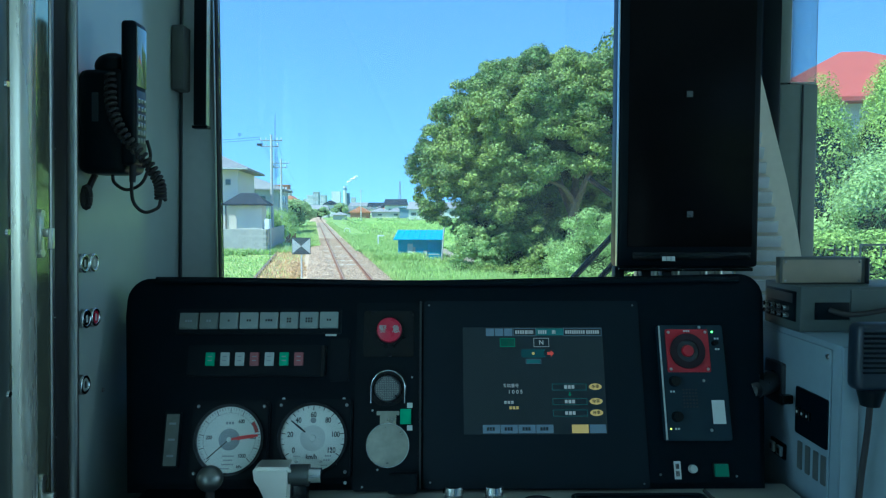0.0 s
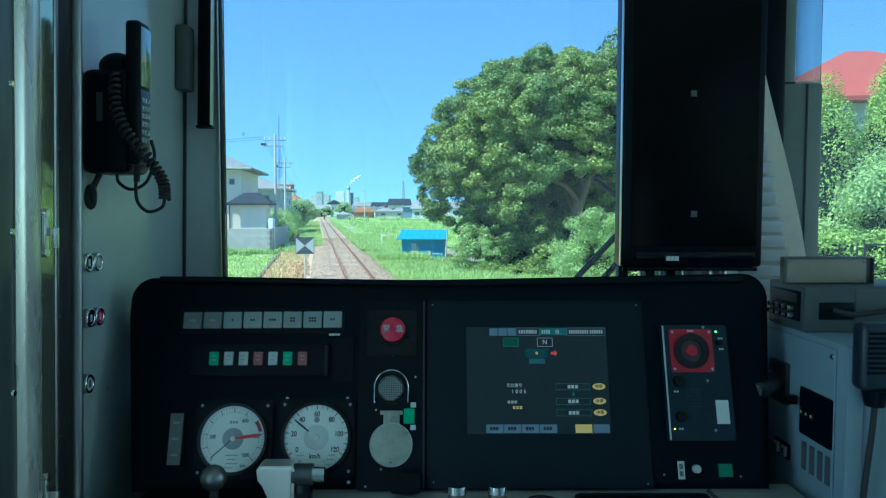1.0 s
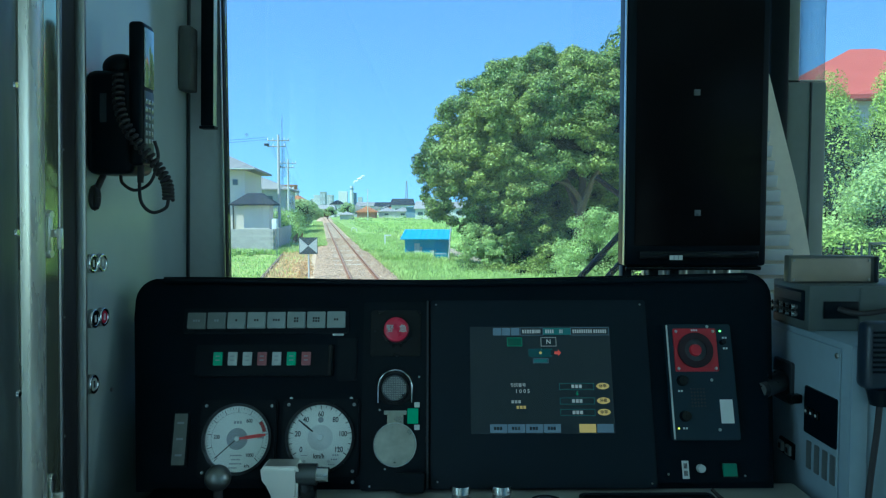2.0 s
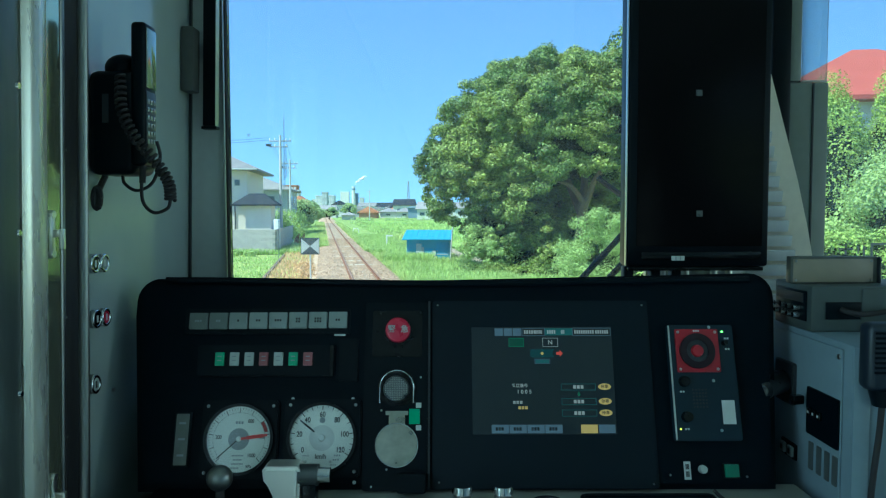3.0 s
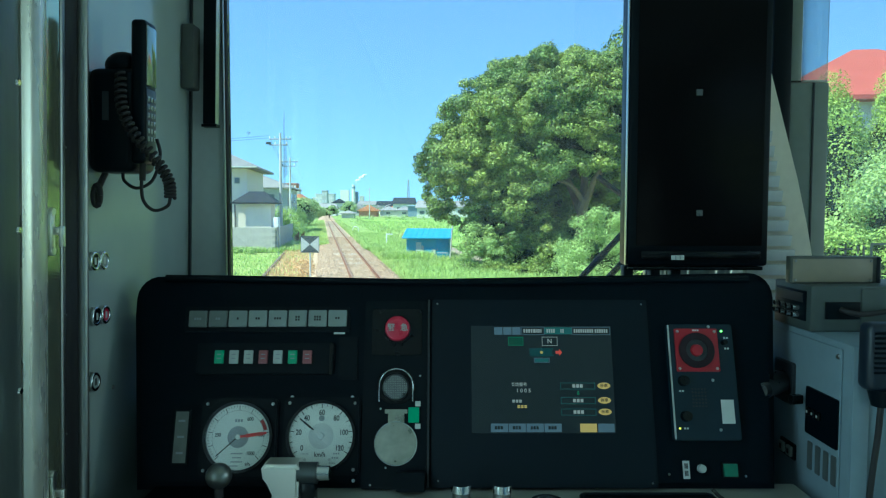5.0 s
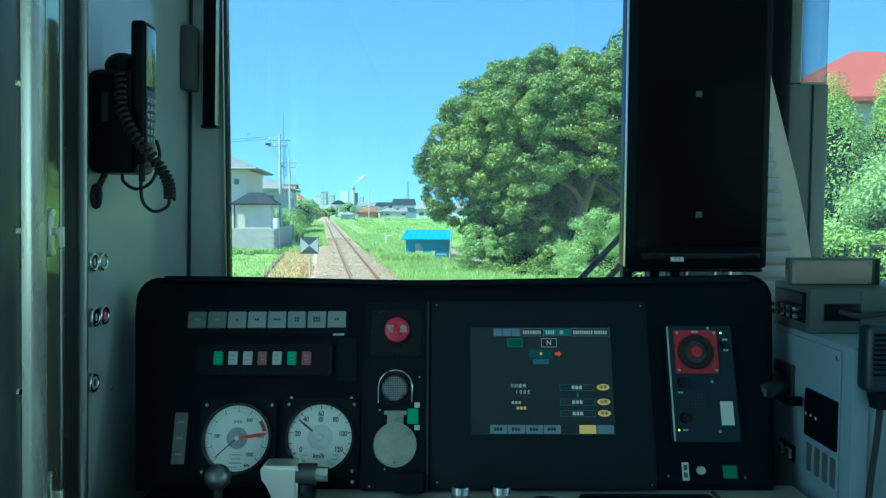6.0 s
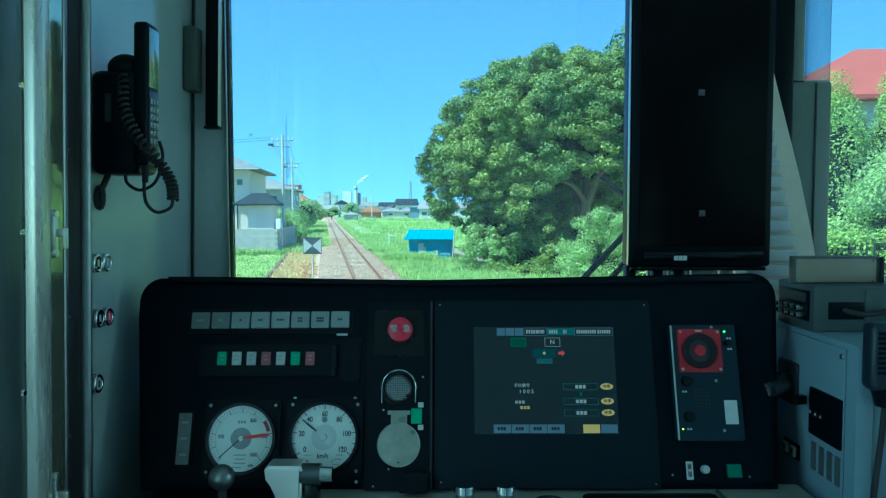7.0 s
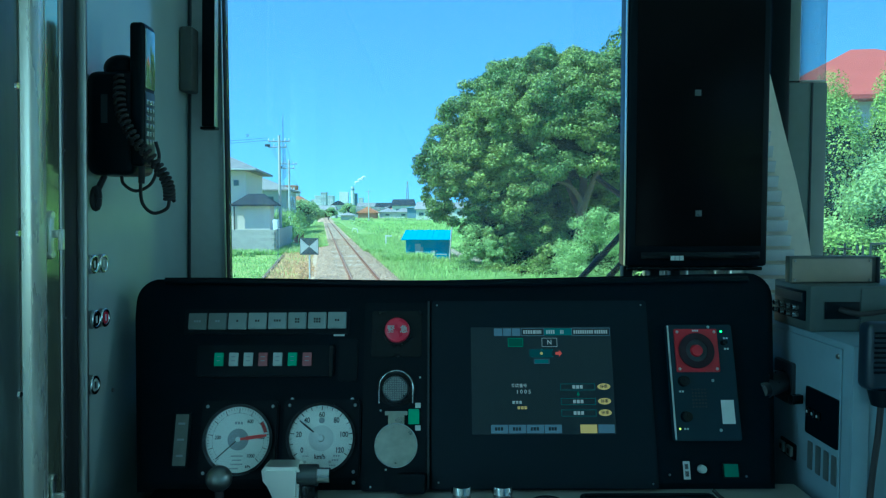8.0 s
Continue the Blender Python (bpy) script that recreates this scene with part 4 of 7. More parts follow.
for z in (2.571, 2.232):
    bm = B()
    box(bm, XL + 0.0092, XL + 0.0135, 0.9035, 0.9135, z - 0.026, z + 0.026, 0.0015)
    cyl(bm, (XL + 0.0092, 0.9085, z + 0.025), (XL + 0.0145, 0.9085, z + 0.025), 0.006, 0.005, 14)
    cyl(bm, (XL + 0.0092, 0.9085, z - 0.025), (XL + 0.0145, 0.9085, z - 0.025), 0.006, 0.005, 14)
    box(bm, XL + 0.0135, XL + 0.026, 0.9055, 0.911, z - 0.004, z + 0.006, 0.001)
    box(bm, XL + 0.0215, XL + 0.0275, 0.905, 0.9115, z - 0.019, z + 0.007, 0.001)
    part("latch", bm, NICKEL, door, "pale hooked door latch")

for y, z, mm, lb in ((1.034, 2.5245, BLACK_GLOSS, "chrome-rimmed black push button"), (1.0625, 2.5235, FRAME_GREY, "chrome-rimmed grey push button"),
                     (1.035, 2.444, BLACK_GLOSS, "chrome-rimmed black push button"), (1.063, 2.4425, RED_BUTTON, "chrome-rimmed red push button"),
                     (1.026, 2.35, WHITE_LENS, "chrome-rimmed white push button")):
    k = thing("push_button", lb + " on the side wall", "push button", Matrix.Translation((XL, y, z)) @ Matrix.Rotation(radians(90), 4, "Y"), group="side wall push buttons")
    part("barrel", cyl(B(), (0, 0, 0.0006), (0, 0, 0.006), 0.0140, 0.0137, 32), STEEL_DARK, k)
    part("rim", tube(B(), [(0.0115 * math.cos(a * 0.19635), 0.0115 * math.sin(a * 0.19635), 0.0072) for a in range(33)], 0.0026, 10), CHROME, k)
    part("cap", cyl(B(), (0, 0, 0.0055), (0, 0, 0.0085), 0.0094, 0.0088, 28), mm, k)
    part("marking", box(B(), -0.005, 0.005, -0.0025, 0.0025, 0.0085, 0.0088), PALE_INK if mm is not WHITE_LENS else INK, k)
for y, z in ((1.098, 2.562), (1.012, 2.452), (1.095, 2.325)):
    k = tagged(part("wall_screw", cyl(B(), (XL + 0.0005, y, z), (XL + 0.003, y, z), 0.0035, 0.0028, 12), STEEL_DARK), "small dull screw in the side wall", "screw", "wall screws")

tel = thing("cab_telephone", "black cab telephone with keypad handset and coiled cord", "telephone")
part("cradle", box(B(), XL + 0.001, -0.441, 1.019, 1.098, 2.652, 2.799, 0.012, seg=3), BLACK_SAT, tel)
part("cradle_label", box(B(), -0.487, -0.478, 1.0183, 1.0189, 2.725, 2.765), DARK_GREY, tel)
part("earpiece", ball(B(), (-0.470, 1.05, 2.805), 0.0255, 24, (1, 1, 0.82)), BLACK_SAT, tel)
hs = part("handset", box(B(), -0.4477, -0.4267, 1.018, 1.060, 2.664, 2.866, 0.006, seg=3), BLACK_SAT, tel, "upright handset with small display and keys")
part("display", box(B(), -0.4266, -0.4258, 1.0225, 1.0560, 2.775, 2.858, 0.0002), mat("phone_display_glass", (0.3, 0.33, 0.26), 0.06, 0.8, vary=0.05), hs, "glossy display reflecting the window")
part("keypad_plate", box(B(), -0.4266, -0.4259, 1.0225, 1.0560, 2.68, 2.77, 0.0002), DARK_GREY, hs)
for r in range(6):
    for c in range(3):
        part("key", box(B(), -0.4259, -0.4247, 1.0250 + 0.0104 * c, 1.0325 + 0.0104 * c, 2.696 + 0.0112 * r, 2.703 + 0.0112 * r, 0.0004), mat("glossy_grey_key", (0.3, 0.33, 0.33), 0.12, 0.3, vary=0.1) if r + c == 0 else bpy.data.materials["glossy_grey_key"], hs)
part("speaker_dot", cyl(B(), (-0.4268, 1.038, 2.8615), (-0.4263, 1.038, 2.8615), 0.0018, None, 10), INK, hs)


def coil(path, r, turns, wire, seg=7):
    """A coiled cord wound round a path."""
    path = smooth_path(path, 10)
    n = turns * 12
    pts = []
    up = Vector((0.2, 0.9, 0.3))
    for i in range(n + 1):
        f = i / n * (len(path) - 1)
        k = min(int(f), len(path) - 2)
        p = path[k].lerp(path[k + 1], f - k)
        d = (path[k + 1] - path[k]).normalized()
        a = d.cross(up).normalized()
        b = d.cross(a)
        t = 2 * math.pi * turns * i / n
        pts.append(p + a * r * math.cos(t) + b * r * math.sin(t))
    return tube(B(), pts, wire, seg)


part("cord", coil([(-0.462, 1.022, 2.79), (-0.455, 1.008, 2.745), (-0.435, 1.0, 2.705), (-0.405, 1.0, 2.67), (-0.388, 1.005, 2.64), (-0.387, 1.01, 2.615)], 0.0062, 26, 0.0026), RUBBER, tel, "coiled black cord")
part("cord_loop", tube(B(), smooth_path([(-0.387, 1.01, 2.617), (-0.392, 1.012, 2.604), (-0.412, 1.015, 2.598), (-0.428, 1.017, 2.612), (-0.431, 1.018, 2.64), (-0.429, 1.022, 2.664)]), 0.0024, 8), RUBBER, tel)
part("cord_loop", tube(B(), smooth_path([(-0.472, 1.05, 2.653), (-0.468, 1.048, 2.640), (-0.448, 1.044, 2.630), (-0.424, 1.04, 2.642), (-0.412, 1.036, 2.676), (-0.416, 1.034, 2.7)]), 0.0024, 8), RUBBER, tel)
part("sleeve", cyl(B(), (-0.43, 1.0185, 2.64), (-0.43, 1.0205, 2.664), 0.0042, 0.005, 12), RUBBER, tel)
part("hook", tube(B(), smooth_path([(-0.497, 1.05, 2.652), (-0.498, 1.04, 2.64), (-0.4995, 1.034, 2.63), (-0.5005, 1.03, 2.622)]), 0.0045, 8), RUBBER, tel)
part("hook_ring", tube(B(), [(-0.4995 + 0.0045 * math.cos(a * 0.3927), 1.029, 2.619 + 0.0145 * math.sin(a * 0.3927)) for a in range(17)], 0.0045, 8), RUBBER, tel)

# hinge block and rolled blind beside the windscreen
k = thing("blind_bracket", "grey plastic bracket in the windscreen corner", "bracket")
part("block", box(B(), XL + 0.0015, -0.4845, 1.378, 1.418, 2.829, 2.951, 0.004), mat("dull_grey_plastic", (0.08, 0.088, 0.08), 0.5, vary=0.1), k)
k = thing("sun_blind_rail", "dark upright sun blind rail with a bright edge", "blind")
part("rail", box(B(), -0.4735, -0.4492, 1.40, 1.42, 2.765, 3.6, 0.002), BLACK_SAT, k)
part("edge", box(B(), -0.4490, -0.4480, 1.40, 1.42, 2.765, 3.6, 0.001), SATIN, k)
part("end_cap", box(B(), -0.4755, -0.446, 1.398, 1.422, 2.759, 2.7645, 0.001), BLACK_SAT, k)
part("lug", box(B(), -0.47, -0.455, 1.4205, 1.449, 2.9, 2.93, 0.002), BLACK_SAT, k)

# ---- equipment on the far side of the desk ----
cab = thing("equipment_cabinet", "pale grey metal equipment cabinet with switches and vents", "cabinet")
body = part("body", box(B(), 0.553, 1.0, 0.957, 1.40, FLOOR_Z, 2.4175, 0.006), BOX_GREY, cab)
part("side_plate", box(B(), 0.5495, 0.5525, 0.978, 1.30, FLOOR_Z + 0.1, 2.408, 0.001), BOX_GREY, cab)


def on_side(y, z):
    """The pose of a thing on the cabinet's side: local x towards the window, y up, z outwards."""
    return Matrix.Translation((0.5494, y, z)) @ Matrix(((0, 0, -1, 0), (1, 0, 0, 0), (0, 1, 0, 0), (0, 0, 0, 1)))


rs = part("rotary_switch", prism(B(), rounded(-0.03, 0.03, -0.033, 0.033, 0.004, 4), 0, 0.006, 0.0015), DARK_GREY, cab, "black rotary switch with a bar knob", on_side(1.132, 2.328))
part("boss", cyl(B(), (0, 0, 0.006), (0, 0, 0.018), 0.017, 0.0155, 28), BLACK_GLOSS, rs)
WORN_KNOB = mat("worn_knob_plastic", (0.012, 0.015, 0.017), 0.3, vary=0.25)
bm = cyl(B(), (-0.006, 0, 0.012), (-0.058, 0, 0.064), 0.0165, 0.0145, 24)
cyl(bm, (-0.058, 0, 0.064), (-0.0635, 0, 0.0695), 0.0145, 0.0105, 24)
part("knob", bm, WORN_KNOB, rs)
part("pointer_bar", box(B(), -0.0035, 0.0035, 0.0, 0.021, 0.0, 0.05, 0.001, m=Matrix.Translation((-0.018, 0, 0.024)) @ Matrix.Rotation(radians(-45), 4, "Y")), WORN_KNOB, rs)
bk = part("breaker_plate", prism(B(), rounded(-0.046, 0.041, -0.036, 0.035, 0.003, 3), 0, 0.003, 0.001), BLACK_SAT, cab, "black breaker plate with three toggles", on_side(1.025, 2.3015))
for i in range(3):
    part("toggle", box(B(), -0.006 + 0.014 * i, 0.002 + 0.014 * i, -0.006, 0.006, 0.003, 0.008, 0.0015), BLACK_GLOSS, bk)
    part("toggle_mark", box(B(), -0.0038 + 0.014 * i, -0.0005 + 0.014 * i, -0.002, 0.0015, 0.008, 0.0086), PALE_INK, bk)
part("lever", box(B(), 0.034, 0.045, 0.008, 0.022, 0.003, 0.022, 0.002, m=Matrix.Rotation(radians(-10), 4, "Y")), BLACK_GLOSS, bk)
ps = part("switch_pair", prism(B(), rounded(-0.024, 0.024, -0.0125, 0.0125, 0.002, 3), 0, 0.003, 0.001), BLACK_SAT, cab, "pair of small rocker switches", on_side(1.118, 2.223))
for sx in (-1, 1):
    part("rocker", box(B(), sx * 0.012 - 0.0075, sx * 0.012 + 0.0075, -0.008, 0.008, 0.003, 0.008, 0.0015), LAMP_OFF, ps)
    part("rocker_mark", box(B(), sx * 0.012 - 0.003, sx * 0.012 + 0.003, -0.004, 0.004, 0.008, 0.0084), INK, ps)
vent_y = (1.045, 1.0225, 1.0005, 0.98)
for i in range(4):
    part("vent", prism(B(), rounded(-0.0065, 0.0065, -0.021, 0.021, 0.002, 3), 0, 0.0012), mat("vent_slot_grey", (0.07, 0.085, 0.085), 0.6) if i == 0 else bpy.data.materials["vent_slot_grey"], cab, "", on_side(vent_y[i] + 0.008, 2.234))
for y, z in ((0.985, 2.397), (1.285, 2.4), (1.17, 2.21), (0.985, 2.19)):
    part("screw", cyl(B(), (0, 0, 0), (0, 0, 0.002), 0.004, 0.003, 12), STEEL_DARK, cab, "", on_side(y, z))
part("corner_strip", box(B(), 0.5525, 0.575, 0.9525, 0.9565, FLOOR_Z, 2.415, 0.001), BOX_GREY, cab)

un = thing("radio_control_unit", "grey radio control unit with chrome knobs on the cabinet", "radio")
part("case", box(B(), 0.5490, 0.78, 1.063, 1.18, 2.4178, 2.4868, 0.003), mat("olive_grey_case", (0.055, 0.072, 0.07), 0.45, vary=0.1, scale=5, bump=0.04, bump_scale=400), un)
part("knob_recess", box(B(), 0.5462, 0.5487, 1.074, 1.168, 2.432, 2.478, 0.001), BLACK_SAT, un)
for z in (2.451, 2.440):
    for y in (1.155, 1.135, 1.115, 1.095):
        part("knob", cyl(B(), (0.5460, y, z), (0.5368, y, z), 0.0045, 0.0038, 14), CHROME, un)
part("meter_window", box(B(), 0.5447, 0.5460, 1.08, 1.163, 2.460, 2.474), DARK_GREY, un)
part("handle_slot", box(B(), 0.570, 0.622, 1.0605, 1.0628, 2.437, 2.463, 0.001), BLACK_SAT, un)
part("cable", tube(B(), smooth_path([(0.592, 1.06, 2.452), (0.60, 1.048, 2.449), (0.62, 1.046, 2.447), (0.66, 1.044, 2.453), (0.74, 1.05, 2.466)]), 0.004, 10), RUBBER, un)
part("front_plate", box(B(), 0.6245, 0.775, 1.061, 1.0628, 2.424, 2.482, 0.001), mat("grey_green_plate", (0.065, 0.082, 0.078), 0.45, vary=0.1, scale=6), un)
sb = thing("terminal_box", "small grey-brown metal box with a tan front plate", "box")
part("case", box(B(), 0.5375, 0.6715, 1.105, 1.121, 2.487, 2.5285, 0.002), mat("grey_brown_enamel", (0.09, 0.1, 0.09), 0.4, 0.3, vary=0.1, scale=12), sb)
part("front_plate", box(B(), 0.5405, 0.664, 1.1025, 1.1045, 2.4885, 2.5245, 0.001), mat("warm_grey_plate", (0.22, 0.195, 0.145), 0.5, vary=0.08), sb)
for x in (0.5445, 0.6605):
    for z in (2.4915, 2.5215):
        part("screw", cyl(B(), (x, 1.1025, z), (x, 1.1012, z), 0.0022, 0.0016, 10), STEEL_DARK, sb)
for x in (0.672,):
    part("end_flange", box(B(), x, x + 0.003, 1.1, 1.118, 2.4872, 2.5275, 0.001), DARK_GREY, sb)
mic = thing("hand_microphone", "dark ribbed hand microphone on a hanging cord", "microphone")
part("case", box(B(), 0.556, 0.615, 0.925, 0.955, 2.362, 2.452, 0.009, seg=3), mat("navy_grey_plastic", (0.008, 0.016, 0.026), 0.45, vary=0.15), mic)
for i in range(9):
    part("rib", box(B(), 0.562, 0.609, 0.9228, 0.9252, 2.386 + 0.0065 * i, 2.3895 + 0.0065 * i, 0.0008), BLACK_SAT, mic)
part("clip", box(B(), 0.571, 0.597, 0.955, 0.9665, 2.37, 2.44, 0.002), STEEL_DARK, mic)
part("neck", cyl(B(), (0.583, 0.94, 2.34), (0.583, 0.94, 2.363), 0.012, 0.018, 16), BLACK_SAT, mic)
part("cord", tube(B(), smooth_path([(0.583, 0.94, 2.342), (0.582, 0.943, 2.3), (0.577, 0.945, 2.24), (0.575, 0.946, 2.19), (0.58, 0.948, 2.1), (0.62, 0.952, 2.0)]), 0.0042, 10), RUBBER, mic)

# curved striped shade leaning in the corner beyond the display
sh = thing("louvred_shade", "pale curved shade with grey louvre strips", "shade")
edge = [(0.679, 2.50), (0.668, 2.56), (0.646, 2.655), (0.617, 2.76), (0.588, 2.865)]
prof = [(0.55, 2.31), (0.681, 2.31)] + edge + [(0.575, 2.905), (0.55, 2.92)]
XZ = Matrix(((1, 0, 0, 0), (0, 0, -1, 1.312), (0, 1, 0, 0), (0, 0, 0, 1)))
part("sheet", prism(B(), prof, 0, 0.003, 0.0008), mat("ivory_plastic_sheet", (0.78, 0.76, 0.66), 0.5, vary=0.08, scale=12, trans=0.4), sh, "", XZ)
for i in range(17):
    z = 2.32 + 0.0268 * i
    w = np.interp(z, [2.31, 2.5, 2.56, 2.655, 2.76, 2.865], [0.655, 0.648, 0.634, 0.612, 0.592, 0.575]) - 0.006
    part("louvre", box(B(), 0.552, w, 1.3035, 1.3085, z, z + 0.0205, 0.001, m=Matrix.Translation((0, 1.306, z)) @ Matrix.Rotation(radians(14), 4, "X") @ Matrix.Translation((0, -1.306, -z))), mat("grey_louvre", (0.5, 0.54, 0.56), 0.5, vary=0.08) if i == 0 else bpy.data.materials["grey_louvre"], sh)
    # dark grey strip paints the shade in the gap above each louvre
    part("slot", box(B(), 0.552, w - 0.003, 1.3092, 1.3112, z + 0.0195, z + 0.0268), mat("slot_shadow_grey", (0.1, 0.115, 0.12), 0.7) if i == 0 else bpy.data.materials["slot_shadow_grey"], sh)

# the body side leans in slightly towards the roof
LEAN = Matrix.Identity(4)
LEAN[0][2], LEAN[0][3] = 0.024, -0.024 * 2.42
for o in (door, tel, bpy.data.objects["wall_left"], bpy.data.objects["blind_bracket"], bpy.data.objects["sun_blind_rail"], bpy.data.objects["trim.001"]):
    for q in (o, *o.children_recursive):
        if q.type == "MESH":
            q.data.transform(LEAN)


# ---- outdoors: the line and the land ----
GRAVEL = mat("brown_ballast", (0.57, 0.39, 0.255), 0.9, vary=0.25, scale=1.2, fine=14, bump=0.5, bump_scale=14, tint=(0.44, 0.31, 0.2))
STONE = mat("ballast_stone", (0.54, 0.385, 0.27), 0.9, vary=0.2, scale=3, per_island=0.28)
RAIL = mat("rusty_rail", (0.26, 0.12, 0.065), 0.7, 0.3, vary=0.3, scale=3)
RAIL_TOP = mat("worn_rail_head", (0.36, 0.2, 0.13), 0.55, 0.2, vary=0.2, scale=4)
SLEEPER = mat("weathered_sleeper", (0.32, 0.25, 0.19), 0.85, vary=0.25, scale=4, bump=0.3, bump_scale=30, per_object=0.25)
CONC_SLEEPER = mat("pale_concrete_sleeper", (0.66, 0.6, 0.52), 0.85, vary=0.15, scale=4, per_object=0.15)
GRASS_GROUND = mat("meadow", (0.26, 0.34, 0.085), 0.9, vary=0.3, scale=0.15, fine=2.0, tint=(0.26, 0.36, 0.08))
LAWN = mat("lawn", (0.37, 0.42, 0.12), 0.9, vary=0.3, scale=0.6, fine=6.0, bump=0.3, bump_scale=6, tint=(0.22, 0.3, 0.06))
RICE = mat("rice_field", (0.3, 0.41, 0.08), 0.9, vary=0.14, scale=0.08, fine=3.0, tint=(0.2, 0.34, 0.05))
DRY = mat("dry_grass_strip", (0.7, 0.46, 0.25), 0.9, vary=0.3, scale=0.5, fine=8, tint=(0.42, 0.38, 0.14), bump=0.4, bump_scale=9)
DIRT = mat("bare_earth", (0.34, 0.27, 0.19), 0.9, vary=0.25, scale=0.5, fine=6)
GRASS = mat("grass_blades", (0.47, 0.6, 0.19), 0.7, vary=0.2, scale=0.5, per_island=0.35, trans=0.35)
GRASS_DRY = mat("dry_blades", (0.68, 0.46, 0.25), 0.8, vary=0.2, scale=0.5, per_island=0.3, trans=0.3)
LEAF = mat("broad_leaves", (0.15, 0.23, 0.054), 0.45, spec=0.4, vary=0.25, scale=0.35, fine=4, per_island=0.6, trans=0.12, tint=(0.28, 0.34, 0.072))
LEAF_LIGHT = mat("light_leaves", (0.42, 0.54, 0.19), 0.65, spec=0.1, vary=0.2, scale=0.8, fine=4, per_island=0.25, trans=0.3)
LEAF_HEDGE = mat("hedge_leaves", (0.4, 0.53, 0.13), 0.65, spec=0.15, vary=0.2, scale=0.8, fine=4, per_island=0.4, trans=0.3)
LEAF_CONIFER = mat("conifer_sprays", (0.42, 0.54, 0.13), 0.65, spec=0.1, vary=0.25, scale=0.6, per_island=0.25, trans=0.25)
LEAF_FAR = mat("far_leaves", (0.35, 0.45, 0.17), 0.7, vary=0.25, scale=0.2, per_island=0.35)
# near-black fill that stands for the shade deep inside crowns and hedges
CORE = mat("foliage_shade_black", (0.012, 0.02, 0.007), 1.0, spec=0.0, vary=0.3, scale=2, bump=0.5, bump_scale=6)
BARK = mat("grey_brown_bark", (0.17, 0.125, 0.085), 0.9, vary=0.3, scale=4, bump=0.6, bump_scale=14)
STUCCO = mat("cream_stucco", (0.8, 0.7, 0.63), 0.85, vary=0.08, scale=0.7, fine=30, bump=0.15, bump_scale=60)
STUCCO_GREY = mat("grey_stucco", (0.44, 0.45, 0.44), 0.85, vary=0.08, scale=0.7, bump=0.1)
STUCCO_WHITE = mat("white_plaster", (0.66, 0.65, 0.61), 0.8, vary=0.08, scale=0.5)
ROOF_GREY = mat("grey_roof_slates", (0.28, 0.265, 0.265), 0.75, vary=0.18, scale=1.2, per_object=0.1)
ROOF_DARK = mat("dark_roof_slates", (0.035, 0.042, 0.055), 0.8, spec=0.2, vary=0.2, scale=1.5, per_object=0.1)
ROOF_RED = mat("red_roof", (0.42, 0.085, 0.06), 0.6, vary=0.15, scale=0.8)
ROOF_ORANGE = mat("orange_roof", (0.5, 0.2, 0.1), 0.7, vary=0.15, scale=0.8)
BLOCK = mat("weathered_concrete_block", (0.52, 0.48, 0.44), 0.9, vary=0.22, scale=0.9, fine=12, bump=0.3, bump_scale=40, per_object=0.07, tint=(0.44, 0.41, 0.375))
JOINT = mat("block_joint", (0.37, 0.355, 0.325), 0.95, vary=0.1)
POLE = mat("concrete_pole", (0.58, 0.57, 0.54), 0.8, vary=0.12, scale=2)
BLUE_SHEET = mat("blue_sheet_metal", (0.06, 0.32, 0.55), 0.45, vary=0.1, scale=1.2)
BLUE_WALL = mat("faded_blue_sheet", (0.09, 0.36, 0.52), 0.6, vary=0.2, scale=1.0)
PALE_SHEET = mat("weathered_pale_sheet", (0.5, 0.55, 0.56), 0.6, vary=0.25, scale=2)
WIN_DARK = mat("window_dark_glass", (0.1, 0.13, 0.15), 0.12, vary=0.15, scale=2)
ALU = mat("window_aluminium", (0.4, 0.4, 0.38), 0.4, 0.5, vary=0.1)
SIGN_BLACK = mat("sign_black", (0.05, 0.058, 0.064), 0.5, vary=0.15)
ORANGE = mat("orange_paint", (0.85, 0.3, 0.02), 0.5, vary=0.1, scale=5)
WIRE = mat("black_wire", (0.02, 0.02, 0.022), 0.6)
SMOKE = mat("white_steam", (0.85, 0.86, 0.88), 1.0, vary=0.05, scale=0.02)

GZ = -0.5                               # level of the land below the rail head
TO, TD = Vector((-2.91, 27.4)), Vector((-0.1655, 0.9862))


def line_frame(s):
    """Centre of the line and its heading (left of +y, radians) at distance s; straight beyond s = -15, curving back from there."""
    h0 = math.atan2(-TD.x, TD.y)
    if s >= -15:
        return TO + TD * s, h0
    p, step = TO + TD * -15, 0.5
    d = -15.0
    while d > s + 1e-6:
        h = h0 + (d + 15) / 75 if d > -27.5 else (d + 27.5) / 110
        k = min(step, d - s)
        p = p - Vector((-math.sin(h), math.cos(h))) * k
        d -= k
    return p, h0 + (s + 15) / 75 if s > -27.5 else (s + 27.5) / 110


def by_line(s, n, z=0.0):
    """A place by the line: s along it, n to the right of its centre."""
    p, h = line_frame(s)
    return Vector((p.x + math.cos(h) * n, p.y + math.sin(h) * n, z))


def sweep(bm, section, stations):
    """Sweeps an open cross-section (n, z) along the line."""
    loops = [[bm.verts.new(by_line(s, n, z)) for n, z in section] for s in stations]
    for a, b in zip(loops, loops[1:]):
        for i in range(len(section) - 1):
            bm.faces.new((a[i], a[i + 1], b[i + 1], b[i]))
    bmesh.ops.recalc_face_normals(bm, faces=list(bm.faces))
    return bm


STATIONS = [-90 + 1.5 * i for i in range(80)] + [30 + 5 * i for i in range(60)] + [330 + 40 * i for i in range(12)]

